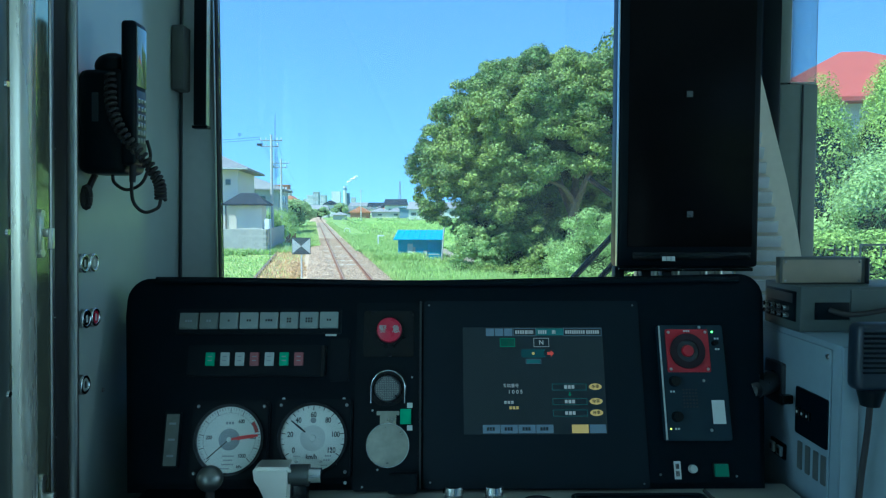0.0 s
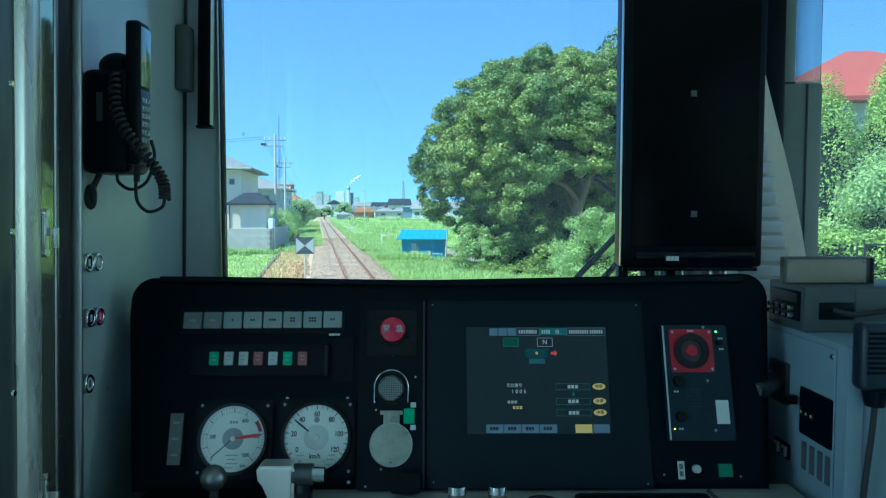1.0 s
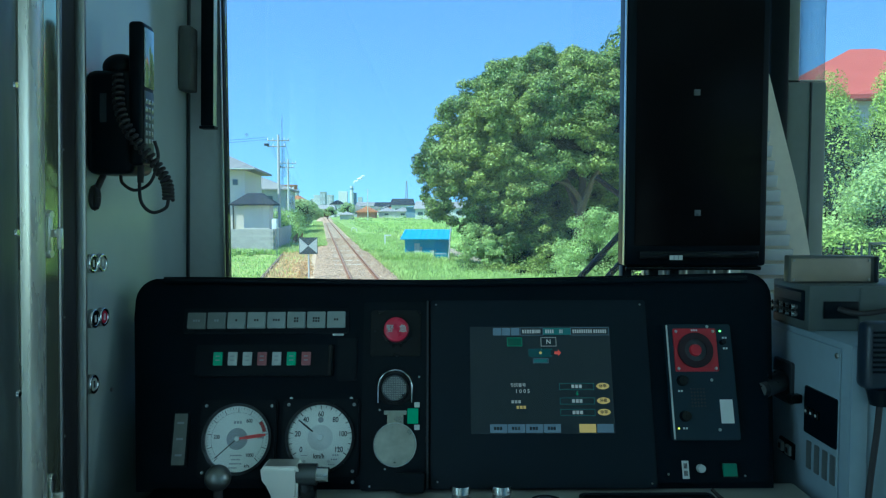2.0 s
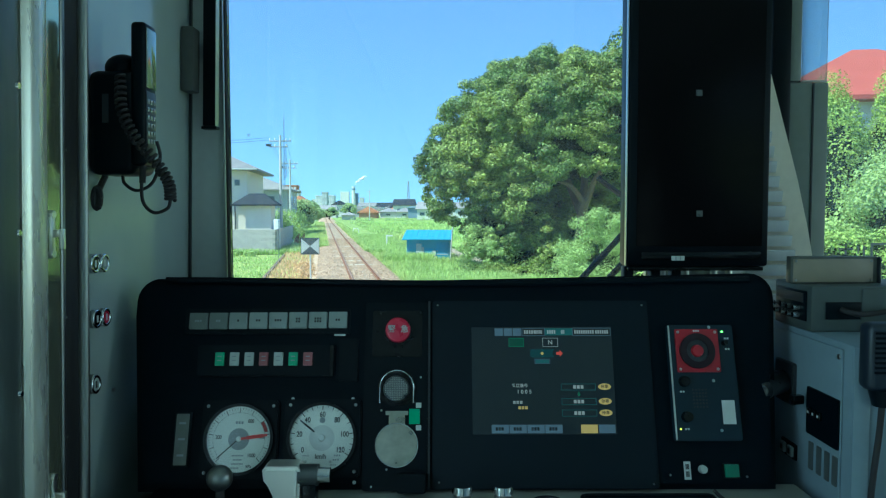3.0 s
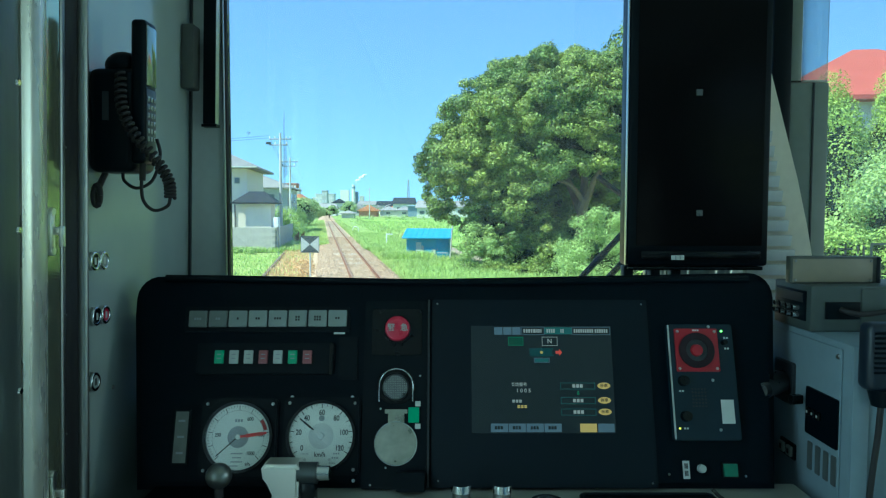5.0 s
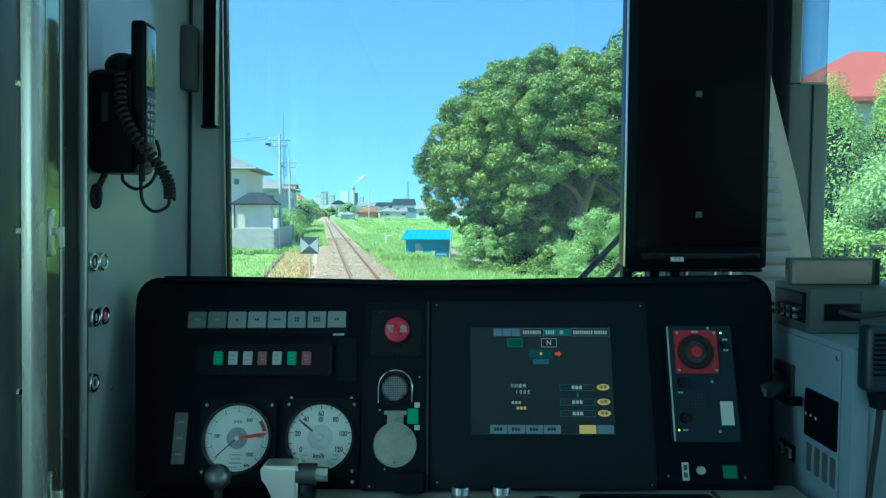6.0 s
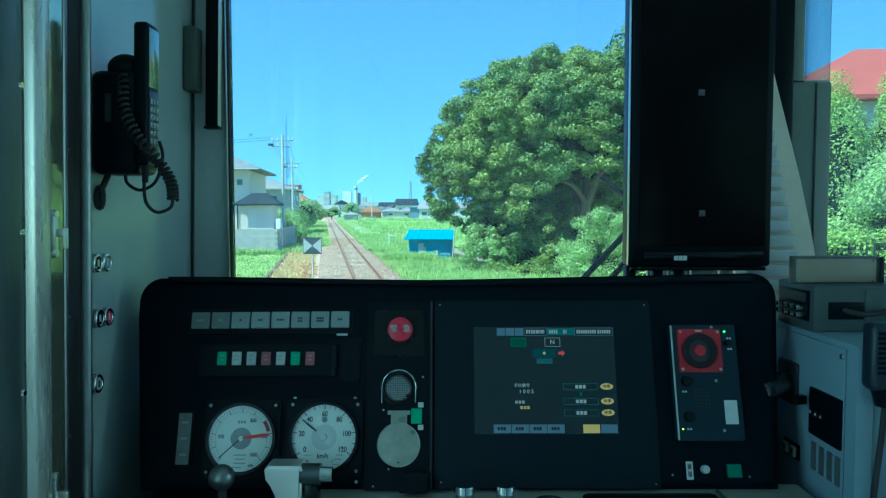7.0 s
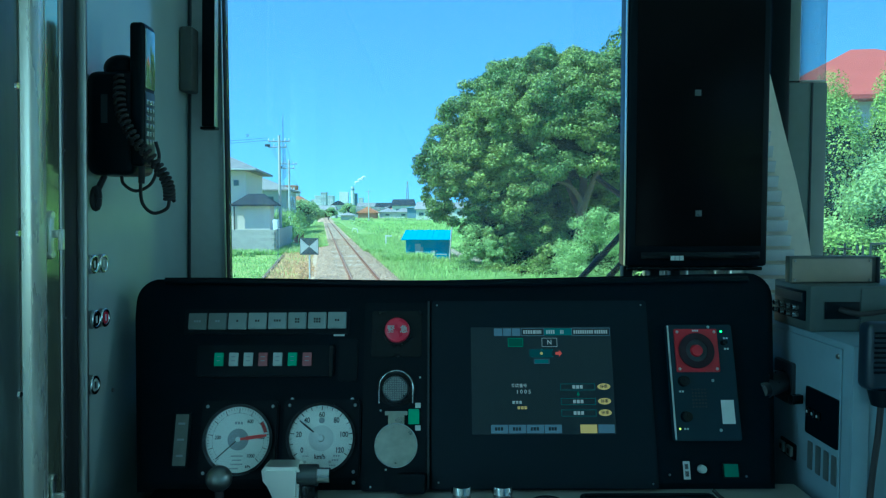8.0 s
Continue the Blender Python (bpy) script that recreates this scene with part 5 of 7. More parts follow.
# the land: one sheet to the horizon, gently uneven near the line
bm = B()
radii = [4, 8, 14, 22, 32, 45, 62, 85, 120, 170, 240, 340, 500, 800, 1400, 2500, 4600]
prev = None
centre = bm.verts.new((0, 0, GZ))
for r in radii:
    cur = [bm.verts.new((r * math.cos(2 * math.pi * k / 72), r * math.sin(2 * math.pi * k / 72),
                         GZ - 0.04 + 0.09 * (noise.noise((r * math.cos(2 * math.pi * k / 72) * 0.06, r * math.sin(2 * math.pi * k / 72) * 0.06, 1.7)) if r < 200 else 0))) for k in range(72)]
    for k in range(72):
        if prev is None:
            bm.faces.new((centre, cur[k], cur[(k + 1) % 72]))
        else:
            bm.faces.new((prev[k], cur[k], cur[(k + 1) % 72], prev[(k + 1) % 72]))
    prev = cur
tagged(part("ground", bm, GRASS_GROUND), "green summer farmland reaching the horizon", "ground", kind="structure")

bed = sweep(B(), [(-3.0, GZ - 0.1), (-2.0, -0.28), (-1.2, -0.165), (1.2, -0.165), (1.55, -0.28), (2.5, GZ - 0.1)], STATIONS)
tagged(part("track_bed", bed, GRAVEL), "brown gravel track bed of a single railway line", "track bed", kind="structure")
for name, n, sgn in (("rail", -0.5335, -1), ("rail", 0.5335, 1)):
    r = thing(name, "rusty steel rail with a worn bright head", "rail", kind="structure")
    part("web", sweep(B(), [(n - 0.065, -0.15), (n - 0.065, -0.14), (n - 0.012, -0.125), (n - 0.012, -0.045), (n - 0.034, -0.035), (n - 0.034, -0.006),
                            (n + 0.034, -0.006), (n + 0.034, -0.035), (n + 0.012, -0.045), (n + 0.012, -0.125), (n + 0.065, -0.14), (n + 0.065, -0.15)], STATIONS), RAIL, r)
    part("head", sweep(B(), [(n - 0.03, -0.0055), (n - 0.026, 0.0), (n + 0.026, 0.0), (n + 0.03, -0.0055)], STATIONS), RAIL_TOP, r)


def strip_patch(name, s0, s1, n0, n1, dz, material, label, category, step=3.0):
    k = max(2, int((s1 - s0) / step))
    st = [s0 + (s1 - s0) * i / k for i in range(k + 1)]
    return tagged(part(name, sweep(B(), [(n0, GZ + dz), (n1, GZ + dz)], st), material), label, category, kind="structure")


strip_patch("dry_verge", -30, 34, -4.15, -2.1, 0.10, DRY, "yellowed dry grass strip beside the line", "verge")
strip_patch("garden_lawn", -40, 23.0, -30, -4.2, 0.085, LAWN, "rough green lawn before the block wall", "lawn")
strip_patch("rice_field", 22, 205, 9, 160, 0.10, RICE, "bright green rice field beside the line", "field", 10)
strip_patch("earth_path", 12, 60, 5.4, 8.4, 0.12, DIRT, "bare brown field path", "path")
strip_patch("lane", -34, -28, -30, 40, 0.3, mat("worn_asphalt", (0.12, 0.12, 0.12), 0.9, vary=0.2, scale=0.6, fine=20, bump=0.2), "grey lane at the level crossing", "road", 2)


def scatter_blades(name, places, height, width, material, label, spread=0.35, seed=1):
    """Many separate bent blades, each a narrow folded strip, in one mesh."""
    rng = np.random.default_rng(seed)
    n = len(places)
    p = np.array(places, dtype=float)
    h = height * rng.uniform(0.5, 1.25, n)
    a = rng.uniform(0, 2 * np.pi, n)
    lean = rng.uniform(0.1, spread * 2, n) * h
    d = np.stack([np.cos(a), np.sin(a), np.zeros(n)], 1)
    side = np.stack([-np.sin(a), np.cos(a), np.zeros(n)], 1) * (width * rng.uniform(0.6, 1.4, n))[:, None]
    up = np.zeros((n, 3))
    up[:, 2] = h
    mid = p + up * 0.6 + d * (lean * 0.35)[:, None]
    tip = p + up + d * lean[:, None]
    v = np.stack([p - side, p + side, mid + side * 0.7, mid - side * 0.7, tip], 1).reshape(-1, 3)
    i0 = np.arange(n) * 5
    faces = []
    for k in i0:
        faces.append((k, k + 1, k + 2, k + 3))
        faces.append((k + 3, k + 2, k + 4))
    me = bpy.data.meshes.new(name)
    me.from_pydata(v.tolist(), [], faces)
    me.materials.append(material)
    return tagged(new(name, me), label, "grass", kind="stuff")


def verge_places(s0, s1, n0, n1, count, z, seed, dense_near=1.6):
    rng = np.random.default_rng(seed)
    out = []
    for _ in range(count):
        s = s0 + (s1 - s0) * rng.random() ** dense_near
        n = rng.uniform(n0, n1)
        out.append(tuple(by_line(s, n, z + 0.04 * rng.random())))
    return out


def leaf_cloud(name, clumps, per, size, material, parent=None, label="", seed=1, flat=0.75, droop=0.0, near=0.72, reach=1.06):
    """Leaves on many clumps (x, y, z, radius): each leaf a folded quad, turned roughly outwards."""
    rng = np.random.default_rng(seed)
    vs, fs = [], []
    base = 0
    for cx_, cy_, cz_, r in clumps:
        n = max(8, int(per * r * r))
        d = rng.normal(size=(n, 3))
        d[:, 2] += 0.45 * (d[:, 2] < -0.6)          # thinner beneath
        d /= np.linalg.norm(d, axis=1)[:, None]
        rad = r * (near + (reach - near) * rng.random(n) ** 0.7)
        c = np.array([cx_, cy_, cz_]) + d * rad[:, None] * np.array([1, 1, flat])
        nrm = d + rng.normal(scale=0.42, size=(n, 3)) + np.array([0, 0, 0.35])
        nrm /= np.linalg.norm(nrm, axis=1)[:, None]
        t = np.cross(nrm, rng.normal(size=(n, 3)))
        t /= np.linalg.norm(t, axis=1)[:, None]
        b = np.cross(nrm, t)
        sz = size * rng.uniform(0.6, 1.35, n)[:, None]
        q = np.stack([c - t * sz, c - b * sz * 0.5 + nrm * sz * 0.12, c + t * sz - np.array([0, 0, droop]) * sz, c + b * sz * 0.5 + nrm * sz * 0.12], 1).reshape(-1, 3)
        vs.append(q)
        k = base + np.arange(n) * 4
        fs.append(np.stack([k, k + 1, k + 2, k + 3], 1))
        base += n * 4
    me = bpy.data.meshes.new(name)
    me.from_pydata(np.concatenate(vs).tolist(), [], np.concatenate(fs).tolist())
    me.materials.append(material)
    ob = new(name, me)
    ob.parent = parent
    return tagged(ob, label)


def crown_clumps(c, rad, n, r0, r1, seed, low=-0.55, inner=0.25):
    """Clump centres over an ellipsoid's shell, some inside, with an uneven outline."""
    rng = np.random.default_rng(seed)
    out = []
    while len(out) < n:
        d = rng.normal(size=3)
        d /= np.linalg.norm(d)
        if d[2] < low:
            continue
        k = rng.uniform(0.55, 0.75) if rng.random() < inner else rng.uniform(0.82, 1.0)
        wob = 1 + 0.12 * noise.noise((d[0] * 2 + seed, d[1] * 2, d[2] * 2))
        out.append((c[0] + d[0] * rad[0] * k * wob, c[1] + d[1] * rad[1] * k * wob, c[2] + d[2] * rad[2] * k * wob, rng.uniform(r0, r1)))
    return out


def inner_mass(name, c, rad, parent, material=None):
    """A lumpy near-black mass inside a crown, painted as the shade between the leaves."""
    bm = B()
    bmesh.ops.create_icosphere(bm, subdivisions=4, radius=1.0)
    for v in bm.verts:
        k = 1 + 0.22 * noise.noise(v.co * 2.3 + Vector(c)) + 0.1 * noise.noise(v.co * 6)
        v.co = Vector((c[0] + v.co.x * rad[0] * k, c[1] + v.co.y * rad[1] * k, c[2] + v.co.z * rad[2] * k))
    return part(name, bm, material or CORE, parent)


def trunk_mesh(limbs):
    bm = B()
    for pts, r0, r1 in limbs:
        tube(bm, smooth_path(pts, 5), r0, 9, r1)
    return bm


# the large broad-leaved tree beside the line
tree = thing("broadleaf_tree", "large dense evergreen tree with a domed dark green crown", "tree")
part("trunk", trunk_mesh([
    ([(7.0, 36.2, GZ), (6.98, 36.2, 1.2), (7.02, 36.1, 2.5), (7.1, 36.0, 3.1)], 0.32, 0.24),
    ([(7.08, 36.0, 2.9), (6.67, 35.9, 3.5), (6.25, 35.8, 3.87), (5.54, 35.7, 4.07), (4.69, 35.6, 3.95)], 0.15, 0.045),
    ([(7.12, 36.0, 2.9), (7.38, 35.9, 3.59), (7.65, 35.8, 4.29), (8.49, 35.6, 5.41), (9.2, 35.6, 7.0)], 0.18, 0.08),
    ([(7.1, 36.6, 2.4), (6.6, 39.2, 4.6), (5.4, 40.8, 7.2)], 0.24, 0.1),
    ([(7.1, 36.6, 2.5), (7.6, 38.8, 5.0), (7.0, 40.0, 8.0)], 0.24, 0.1)]), BARK, tree)


def lobe_centres(c, rad, n, r0, r1, gap, seed, low=-0.6):
    """Centres of the large boughs of a crown, spread over an ellipsoid and kept apart from one another."""
    rng, out = np.random.default_rng(seed), []
    for _ in range(6000):
        if len(out) == n:
            break
        d = rng.normal(size=3)
        d /= np.linalg.norm(d)
        if d[2] < low:
            continue
        k = rng.uniform(0.74, 0.93)
        p = [c[a] + d[a] * rad[a] * k for a in range(3)]
        if all((p[0] - q[0]) ** 2 + (p[1] - q[1]) ** 2 + (p[2] - q[2]) ** 2 > gap * gap for q in out):
            out.append((*p, rng.uniform(r0, r1)))
    return out


def bough_clumps(lobes, centre, per, seed):
    """Breaks each bough into small leafy clumps on its outer and upper side, with gaps of shade beneath."""
    rng, out = np.random.default_rng(seed), []
    mid = np.array(centre)
    for x, y, z, r in lobes:
        p = np.array((x, y, z))
        o = p - mid
        o = o / (np.linalg.norm(o) + 1e-6) + np.array((0, 0, 0.55))
        o /= np.linalg.norm(o)
        k = 0
        while k < int(per * r * r):
            d = rng.normal(size=3)
            d /= np.linalg.norm(d)
            if d @ o < -0.25:
                continue
            q = p + d * r * rng.uniform(0.7, 1.03) * np.array((1.0, 1.0, 0.8))
            out.append((*q, r * rng.uniform(0.22, 0.36)))
            k += 1
    return out


HUB = (7.0, 39.8, 4.6)
lobes = lobe_centres((7.2, 39.6, 6.0), (7.0, 5.3, 5.1), 74, 1.15, 1.7, 1.75, 11, -0.5)
lobes += lobe_centres((2.3, 38.4, 4.5), (3.1, 2.6, 2.7), 20, 0.8, 1.2, 1.2, 12, -0.8)
lobes += [(-0.4, 38.0, 4.8, 1.05), (-0.2, 37.8, 4.0, 0.85), (0.2, 38.0, 6.2, 1.2), (1.1, 38.0, 7.6, 1.25), (2.2, 38.4, 8.7, 1.25), (0.4, 37.4, 5.2, 1.0), (1.6, 37.4, 6.4, 1.1), (3.6, 38.8, 9.3, 1.25)]
lobes += [(1.0, 37.2, 4.3, 0.95), (0.9, 37.4, 3.6, 0.8), (1.9, 36.9, 2.7, 0.9), (2.7, 36.5, 1.8, 0.9), (3.6, 36.6, 1.0, 0.95), (2.1, 36.8, 0.9, 0.9), (4.0, 36.2, 3.6, 0.8), (3.0, 36.2, 3.4, 0.9)]
lobes += [(4.4, 35.4, 4.9, 0.9), (5.8, 35.2, 5.2, 0.9), (7.2, 35.2, 5.3, 0.85), (8.5, 35.3, 4.9, 0.9), (9.4, 35.6, 3.9, 0.9), (8.9, 35.8, 3.0, 0.8)]
lobes += [(1.5, 37.6, 1.9, 0.85), (2.4, 37.8, 2.0, 0.95), (3.3, 38.2, 2.6, 0.95), (2.9, 38.2, 0.8, 0.9), (1.7, 37.6, 0.8, 0.8)]
lobes += [(3.5, 35.9, 2.6, 0.9), (4.5, 36.2, 1.7, 0.9), (4.4, 36.0, 3.2, 0.8), (5.3, 36.4, 0.9, 0.9), (6.4, 36.6, 0.8, 0.9), (7.5, 36.6, 0.9, 0.8), (2.9, 35.8, 1.1, 0.8), (5.0, 36.6, 2.4, 0.8)]
cl = bough_clumps(lobes, HUB, 13, 13)
# the open hollow under the crown, round the fork of the trunk
cl = [q for q in cl if q[1] > 39.4 or ((q[0] - 6.2) / (1.05 + 0.8 * q[3])) ** 2 + ((q[2] - 3.1) / (0.85 + 0.8 * q[3])) ** 2 > 1]
rng = np.random.default_rng(14)
cl += [(rng.uniform(2.5, 10.5), rng.uniform(38.6, 40.6), rng.uniform(-0.2, 4.8), rng.uniform(0.35, 0.55)) for _ in range(210)]
leaf_cloud("crown", cl, 1900, 0.068, LEAF, tree, seed=3, near=0.5, reach=1.18)
# solid near-black masses give the crown's depths their shade
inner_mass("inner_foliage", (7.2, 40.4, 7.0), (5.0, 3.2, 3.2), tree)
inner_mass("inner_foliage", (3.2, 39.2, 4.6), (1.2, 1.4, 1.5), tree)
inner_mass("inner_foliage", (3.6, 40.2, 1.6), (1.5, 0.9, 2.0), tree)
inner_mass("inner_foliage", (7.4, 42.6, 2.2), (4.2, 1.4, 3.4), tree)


def shrub(name, c, rad, n, r0, r1, per, size, material, seed, label, core=0.55):
    e = thing(name, label, "shrub")
    leaf_cloud("foliage", crown_clumps(c, rad, n, r0, r1, seed, low=-0.7), per, size, material, e, seed=seed, near=0.45, reach=1.25)
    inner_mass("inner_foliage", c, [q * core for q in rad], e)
    return e


shrub("shrub", (1.75, 36.0, 0.9), (0.85, 0.8, 1.0), 22, 0.22, 0.4, 1700, 0.06, LEAF_LIGHT, 21, "young broad-leaved shrub under the large tree", 0.4)
for k, (x, y, z, r, h) in enumerate(((3.2, 37.0, 0.6, 1.3, 1.3), (5.0, 37.2, 0.6, 1.5, 1.3), (6.9, 37.4, 0.8, 1.4, 1.4), (4.1, 36.2, 0.1, 1.1, 0.9), (5.9, 36.0, 0.1, 1.2, 0.9))):
    shrub("shrub", (x, y, z), (r, 0.9, h), 26, 0.28, 0.48, 1300, 0.065, LEAF, 150 + k, "dark leafy undergrowth in the shade of the large tree")
for k, (x, y) in enumerate(((1.3, 34.0), (2.5, 33.4), (3.8, 33.2), (5.0, 33.0))):
    shrub("shrub", (x, y, -0.35), (0.9, 0.6, 0.42), 20, 0.16, 0.3, 1700, 0.05, LEAF, 160 + k, "low weedy growth at the foot of the tree", 0.4)
# sunlit sprigs of the tree, the sun put into a lighter leaf colour
shrub("shrub", (2.45, 34.0, 0.55), (0.38, 0.35, 0.8), 12, 0.14, 0.22, 3600, 0.045, LEAF_LIGHT, 26, "pale sprigs of the large tree with sunlight put into their colour", 0.2)
shrub("shrub", (5.9, 25.0, 0.75), (2.0, 1.3, 1.75), 96, 0.2, 0.38, 3600, 0.038, LEAF_LIGHT, 24, "light green feathery shrub beside the hedge", 0.3)
shrub("shrub", (6.9, 24.4, 0.8), (1.3, 1.0, 1.9), 60, 0.2, 0.38, 3600, 0.038, LEAF_LIGHT, 27, "light green feathery shrub beside the hedge", 0.25)
shrub("shrub", (4.7, 24.2, 0.0), (1.1, 0.9, 0.7), 26, 0.2, 0.34, 3000, 0.04, LEAF_LIGHT, 25, "low light green shrub beside the hedge", 0.4)

# blue hut by the field
hut = thing("blue_hut", "small blue sheet-metal field hut with a lean-to roof", "hut", Matrix.Translation((-0.95, 43.0, GZ)) @ Matrix.Rotation(radians(-4), 4, "Z") @ Matrix.Diagonal((0.91, 0.91, 0.9, 1)))
part("wall", box(B(), -1.35, 1.5, 0.0, 2.0, 0.0, 1.52, 0.01), BLUE_WALL, hut)
bm = prism(B(), [(-0.35, 1.5), (2.3, 2.05), (2.3, 2.11), (-0.35, 1.56)], -1.62, 1.62)
part("roof", bm, BLUE_SHEET, hut, "bright blue sheet roof", Matrix(((0, 0, 1, 0), (1, 0, 0, 0), (0, 1, 0, 0), (0, 0, 0, 1))))
for i in range(9):
    part("roof_rib", box(B(), -1.5 + 0.375 * i - 0.015, -1.5 + 0.375 * i + 0.015, -0.34, 2.3, -0.02, 0.0, m=Matrix.Translation((0, 0, 1.659)) @ Matrix.Rotation(math.atan2(0.55, 2.65), 4, "X")), BLUE_SHEET, hut)
for k in range(12):
    part("wall_rib", box(B(), -1.3 + 0.24 * k, -1.27 + 0.24 * k, -0.018, -0.002, 0.02, 1.5), BLUE_WALL, hut)
dr = part("door", box(B(), 0.62, 1.42, -0.035, -0.019, 0.06, 1.36, 0.006), BLUE_SHEET, hut, "blue sheet door with a pale rail")
part("rail", box(B(), 0.66, 1.38, -0.045, -0.036, 0.52, 0.58), PALE_SHEET, dr)
part("latch", box(B(), 0.66, 0.72, -0.05, -0.036, 0.7, 0.82, 0.006), ALU, dr)
for x0, w, h, mm in ((-0.72, 0.36, 1.25, PALE_SHEET), (-0.42, 0.22, 1.02, STUCCO_GREY), (-0.12, 0.55, 0.95, BLUE_SHEET), (0.32, 0.26, 0.8, PALE_SHEET)):
    part("leaning_sheet", box(B(), x0, x0 + w, -0.13, -0.115, 0.03, h, m=Matrix.Rotation(radians(-4), 4, "X")), mm, hut)
e = thing("leaning_stake", "pale thin stake leaning beside the blue hut", "stake", Matrix.Translation((0.42, 41.6, GZ)))
part("stake", cyl(B(), (0, 0, 0), (0.16, 0, 2.3), 0.04, 0.035, 10), POLE, e)

# X-shaped marker board
sg = thing("marker_sign", "square board with black and white triangles on a thin post", "sign", Matrix.Translation((-5.55, 30.0, -0.3)))
part("post", cyl(B(), (0, 0, 0), (0, 0, 1.75), 0.035, 0.035, 10), POLE, sg)
part("board", box(B(), -0.39, 0.39, -0.045, -0.036, 1.08, 1.78), SIGN_BLACK, sg)
for s_ in (-1, 1):
    bm = prism(B(), [(0, 1.43), (s_ * 0.37, 1.75), (s_ * 0.37, 1.11)], -0.0005, 0.0035)
    part("white_triangle", bm, STUCCO_GREY, sg, m=Matrix(((1, 0, 0, 0), (0, 0, -1, -0.0462), (0, 1, 0, 0), (0, 0, 0, 1))))


# ---- houses ----
def hip_roof(bm, x0, x1, y0, y1, z, h, over=0.6, t=0.16, ridge=None):
    """A hipped roof with an eaves board over a rectangle."""
    x0, x1, y0, y1 = x0 - over, x1 + over, y0 - over, y1 + over
    w = min(x1 - x0, y1 - y0) / 2
    k = w if ridge is None else ridge
    if x1 - x0 >= y1 - y0:
        r = [((x0 + k), (y0 + y1) / 2, z + h), ((x1 - k), (y0 + y1) / 2, z + h)]
    else:
        r = [((x0 + x1) / 2, y0 + k, z + h), ((x0 + x1) / 2, y1 - k, z + h)]
    lo = [bm.verts.new(p) for p in ((x0, y0, z - t), (x1, y0, z - t), (x1, y1, z - t), (x0, y1, z - t))]
    e = [bm.verts.new(p) for p in ((x0, y0, z), (x1, y0, z), (x1, y1, z), (x0, y1, z))]
    a, b = bm.verts.new(r[0]), bm.verts.new(r[1])
    bm.faces.new(lo[::-1])
    for i in range(4):
        bm.faces.new((lo[i], lo[(i + 1) % 4], e[(i + 1) % 4], e[i]))
    if x1 - x0 >= y1 - y0:
        bm.faces.new((e[0], e[1], b, a)), bm.faces.new((e[1], e[2], b)), bm.faces.new((e[2], e[3], a, b)), bm.faces.new((e[3], e[0], a))
    else:
        bm.faces.new((e[0], e[1], a)), bm.faces.new((e[1], e[2], b, a)), bm.faces.new((e[2], e[3], b)), bm.faces.new((e[3], e[0], a, b))
    return bm


def house_window(parent, x, z, w, h, y=0.0, material=None):
    f = part("window", box(B(), x - w / 2 - 0.05, x + w / 2 + 0.05, y - 0.05, y + 0.02, z - h / 2 - 0.05, z + h / 2 + 0.05, 0.01), ALU, parent)
    part("pane", box(B(), x - w / 2, x + w / 2, y - 0.056, y - 0.0505, z - h / 2, z + h / 2), material or WIN_DARK, f)
    if w > 0.9:
        part("mullion", box(B(), x - 0.02, x + 0.02, y - 0.062, y - 0.0565, z - h / 2, z + h / 2), ALU, f)
    return f


turn = Matrix.Rotation(radians(6), 4, "Z")
h1 = thing("house", "two-storey cream house with a grey hipped roof", "house", Matrix.Translation((-15.5, 57.0, GZ)) @ turn)
part("wall", box(B(), -9.5, 0, 0, 9.0, 0, 6.35), STUCCO, h1)
part("roof", hip_roof(B(), -9.5, 0, 0, 9.0, 6.45, 2.4, 0.85), ROOF_GREY, h1, "grey slate hipped roof")
part("gutter", box(B(), -10.4, 0.9, -0.98, -0.86, 6.3, 6.42, 0.03), STUCCO_WHITE, h1)
annex = part("annex", box(B(), 0.25, 2.15, -2.4, -0.002, 0, 3.55), STUCCO, h1)
part("annex_roof", hip_roof(B(), -0.3, 2.2, -2.45, 0.0, 3.62, 0.85, 0.42, 0.12, ridge=1.1), ROOF_DARK, h1, "dark slate lean-to roof")
for x, z, w, h, y in ((-0.75, 5.35, 0.35, 0.4, 0), (-1.6, 4.55, 0.5, 0.75, 0), (-3.4, 1.6, 1.0, 1.5, 0), (-5.2, 1.9, 0.9, 0.9, 0), (-2.4, 1.9, 0.5, 0.6, 0), (-4.8, 4.4, 1.2, 1.1, 0), (1.4, 0.95, 1.0, 0.8, -2.4)):
    house_window(h1, x, z, w, h, y)
part("downpipe", cyl(B(), (-0.95, -0.06, 0), (-0.95, -0.06, 3.5), 0.04, None, 8), ROOF_DARK, h1)
part("downpipe", cyl(B(), (-6.5, -0.06, 0), (-6.5, -0.06, 6.0), 0.04, None, 8), ROOF_GREY, h1)
part("porch_roof", hip_roof(B(), -9.5, -5.6, -1.8, 0.0, 3.1, 0.7, 0.3, 0.12), ROOF_GREY, h1)

h2 = thing("house", "grey-green two-storey house with a gabled slate roof", "house", Matrix.Translation((-18.6, 86.0, GZ)) @ turn)
part("wall", box(B(), -9, 0, 0, 12, 0, 5.6), STUCCO_GREY, h2)
part("roof", hip_roof(B(), -9, 0, 0, 12, 5.7, 2.0, 0.6, ridge=2.0), ROOF_GREY, h2)
for y, z in ((2.0, 4.4), (5.0, 4.4), (8.5, 4.4), (3.0, 1.8), (7.0, 1.8)):
    f = part("window", box(B(), -0.02, 0.05, y - 0.65, y + 0.65, z - 0.6, z + 0.6, 0.01), ALU, h2)
    part("pane", box(B(), 0.051, 0.056, y - 0.6, y + 0.6, z - 0.55, z + 0.55), WIN_DARK, f)
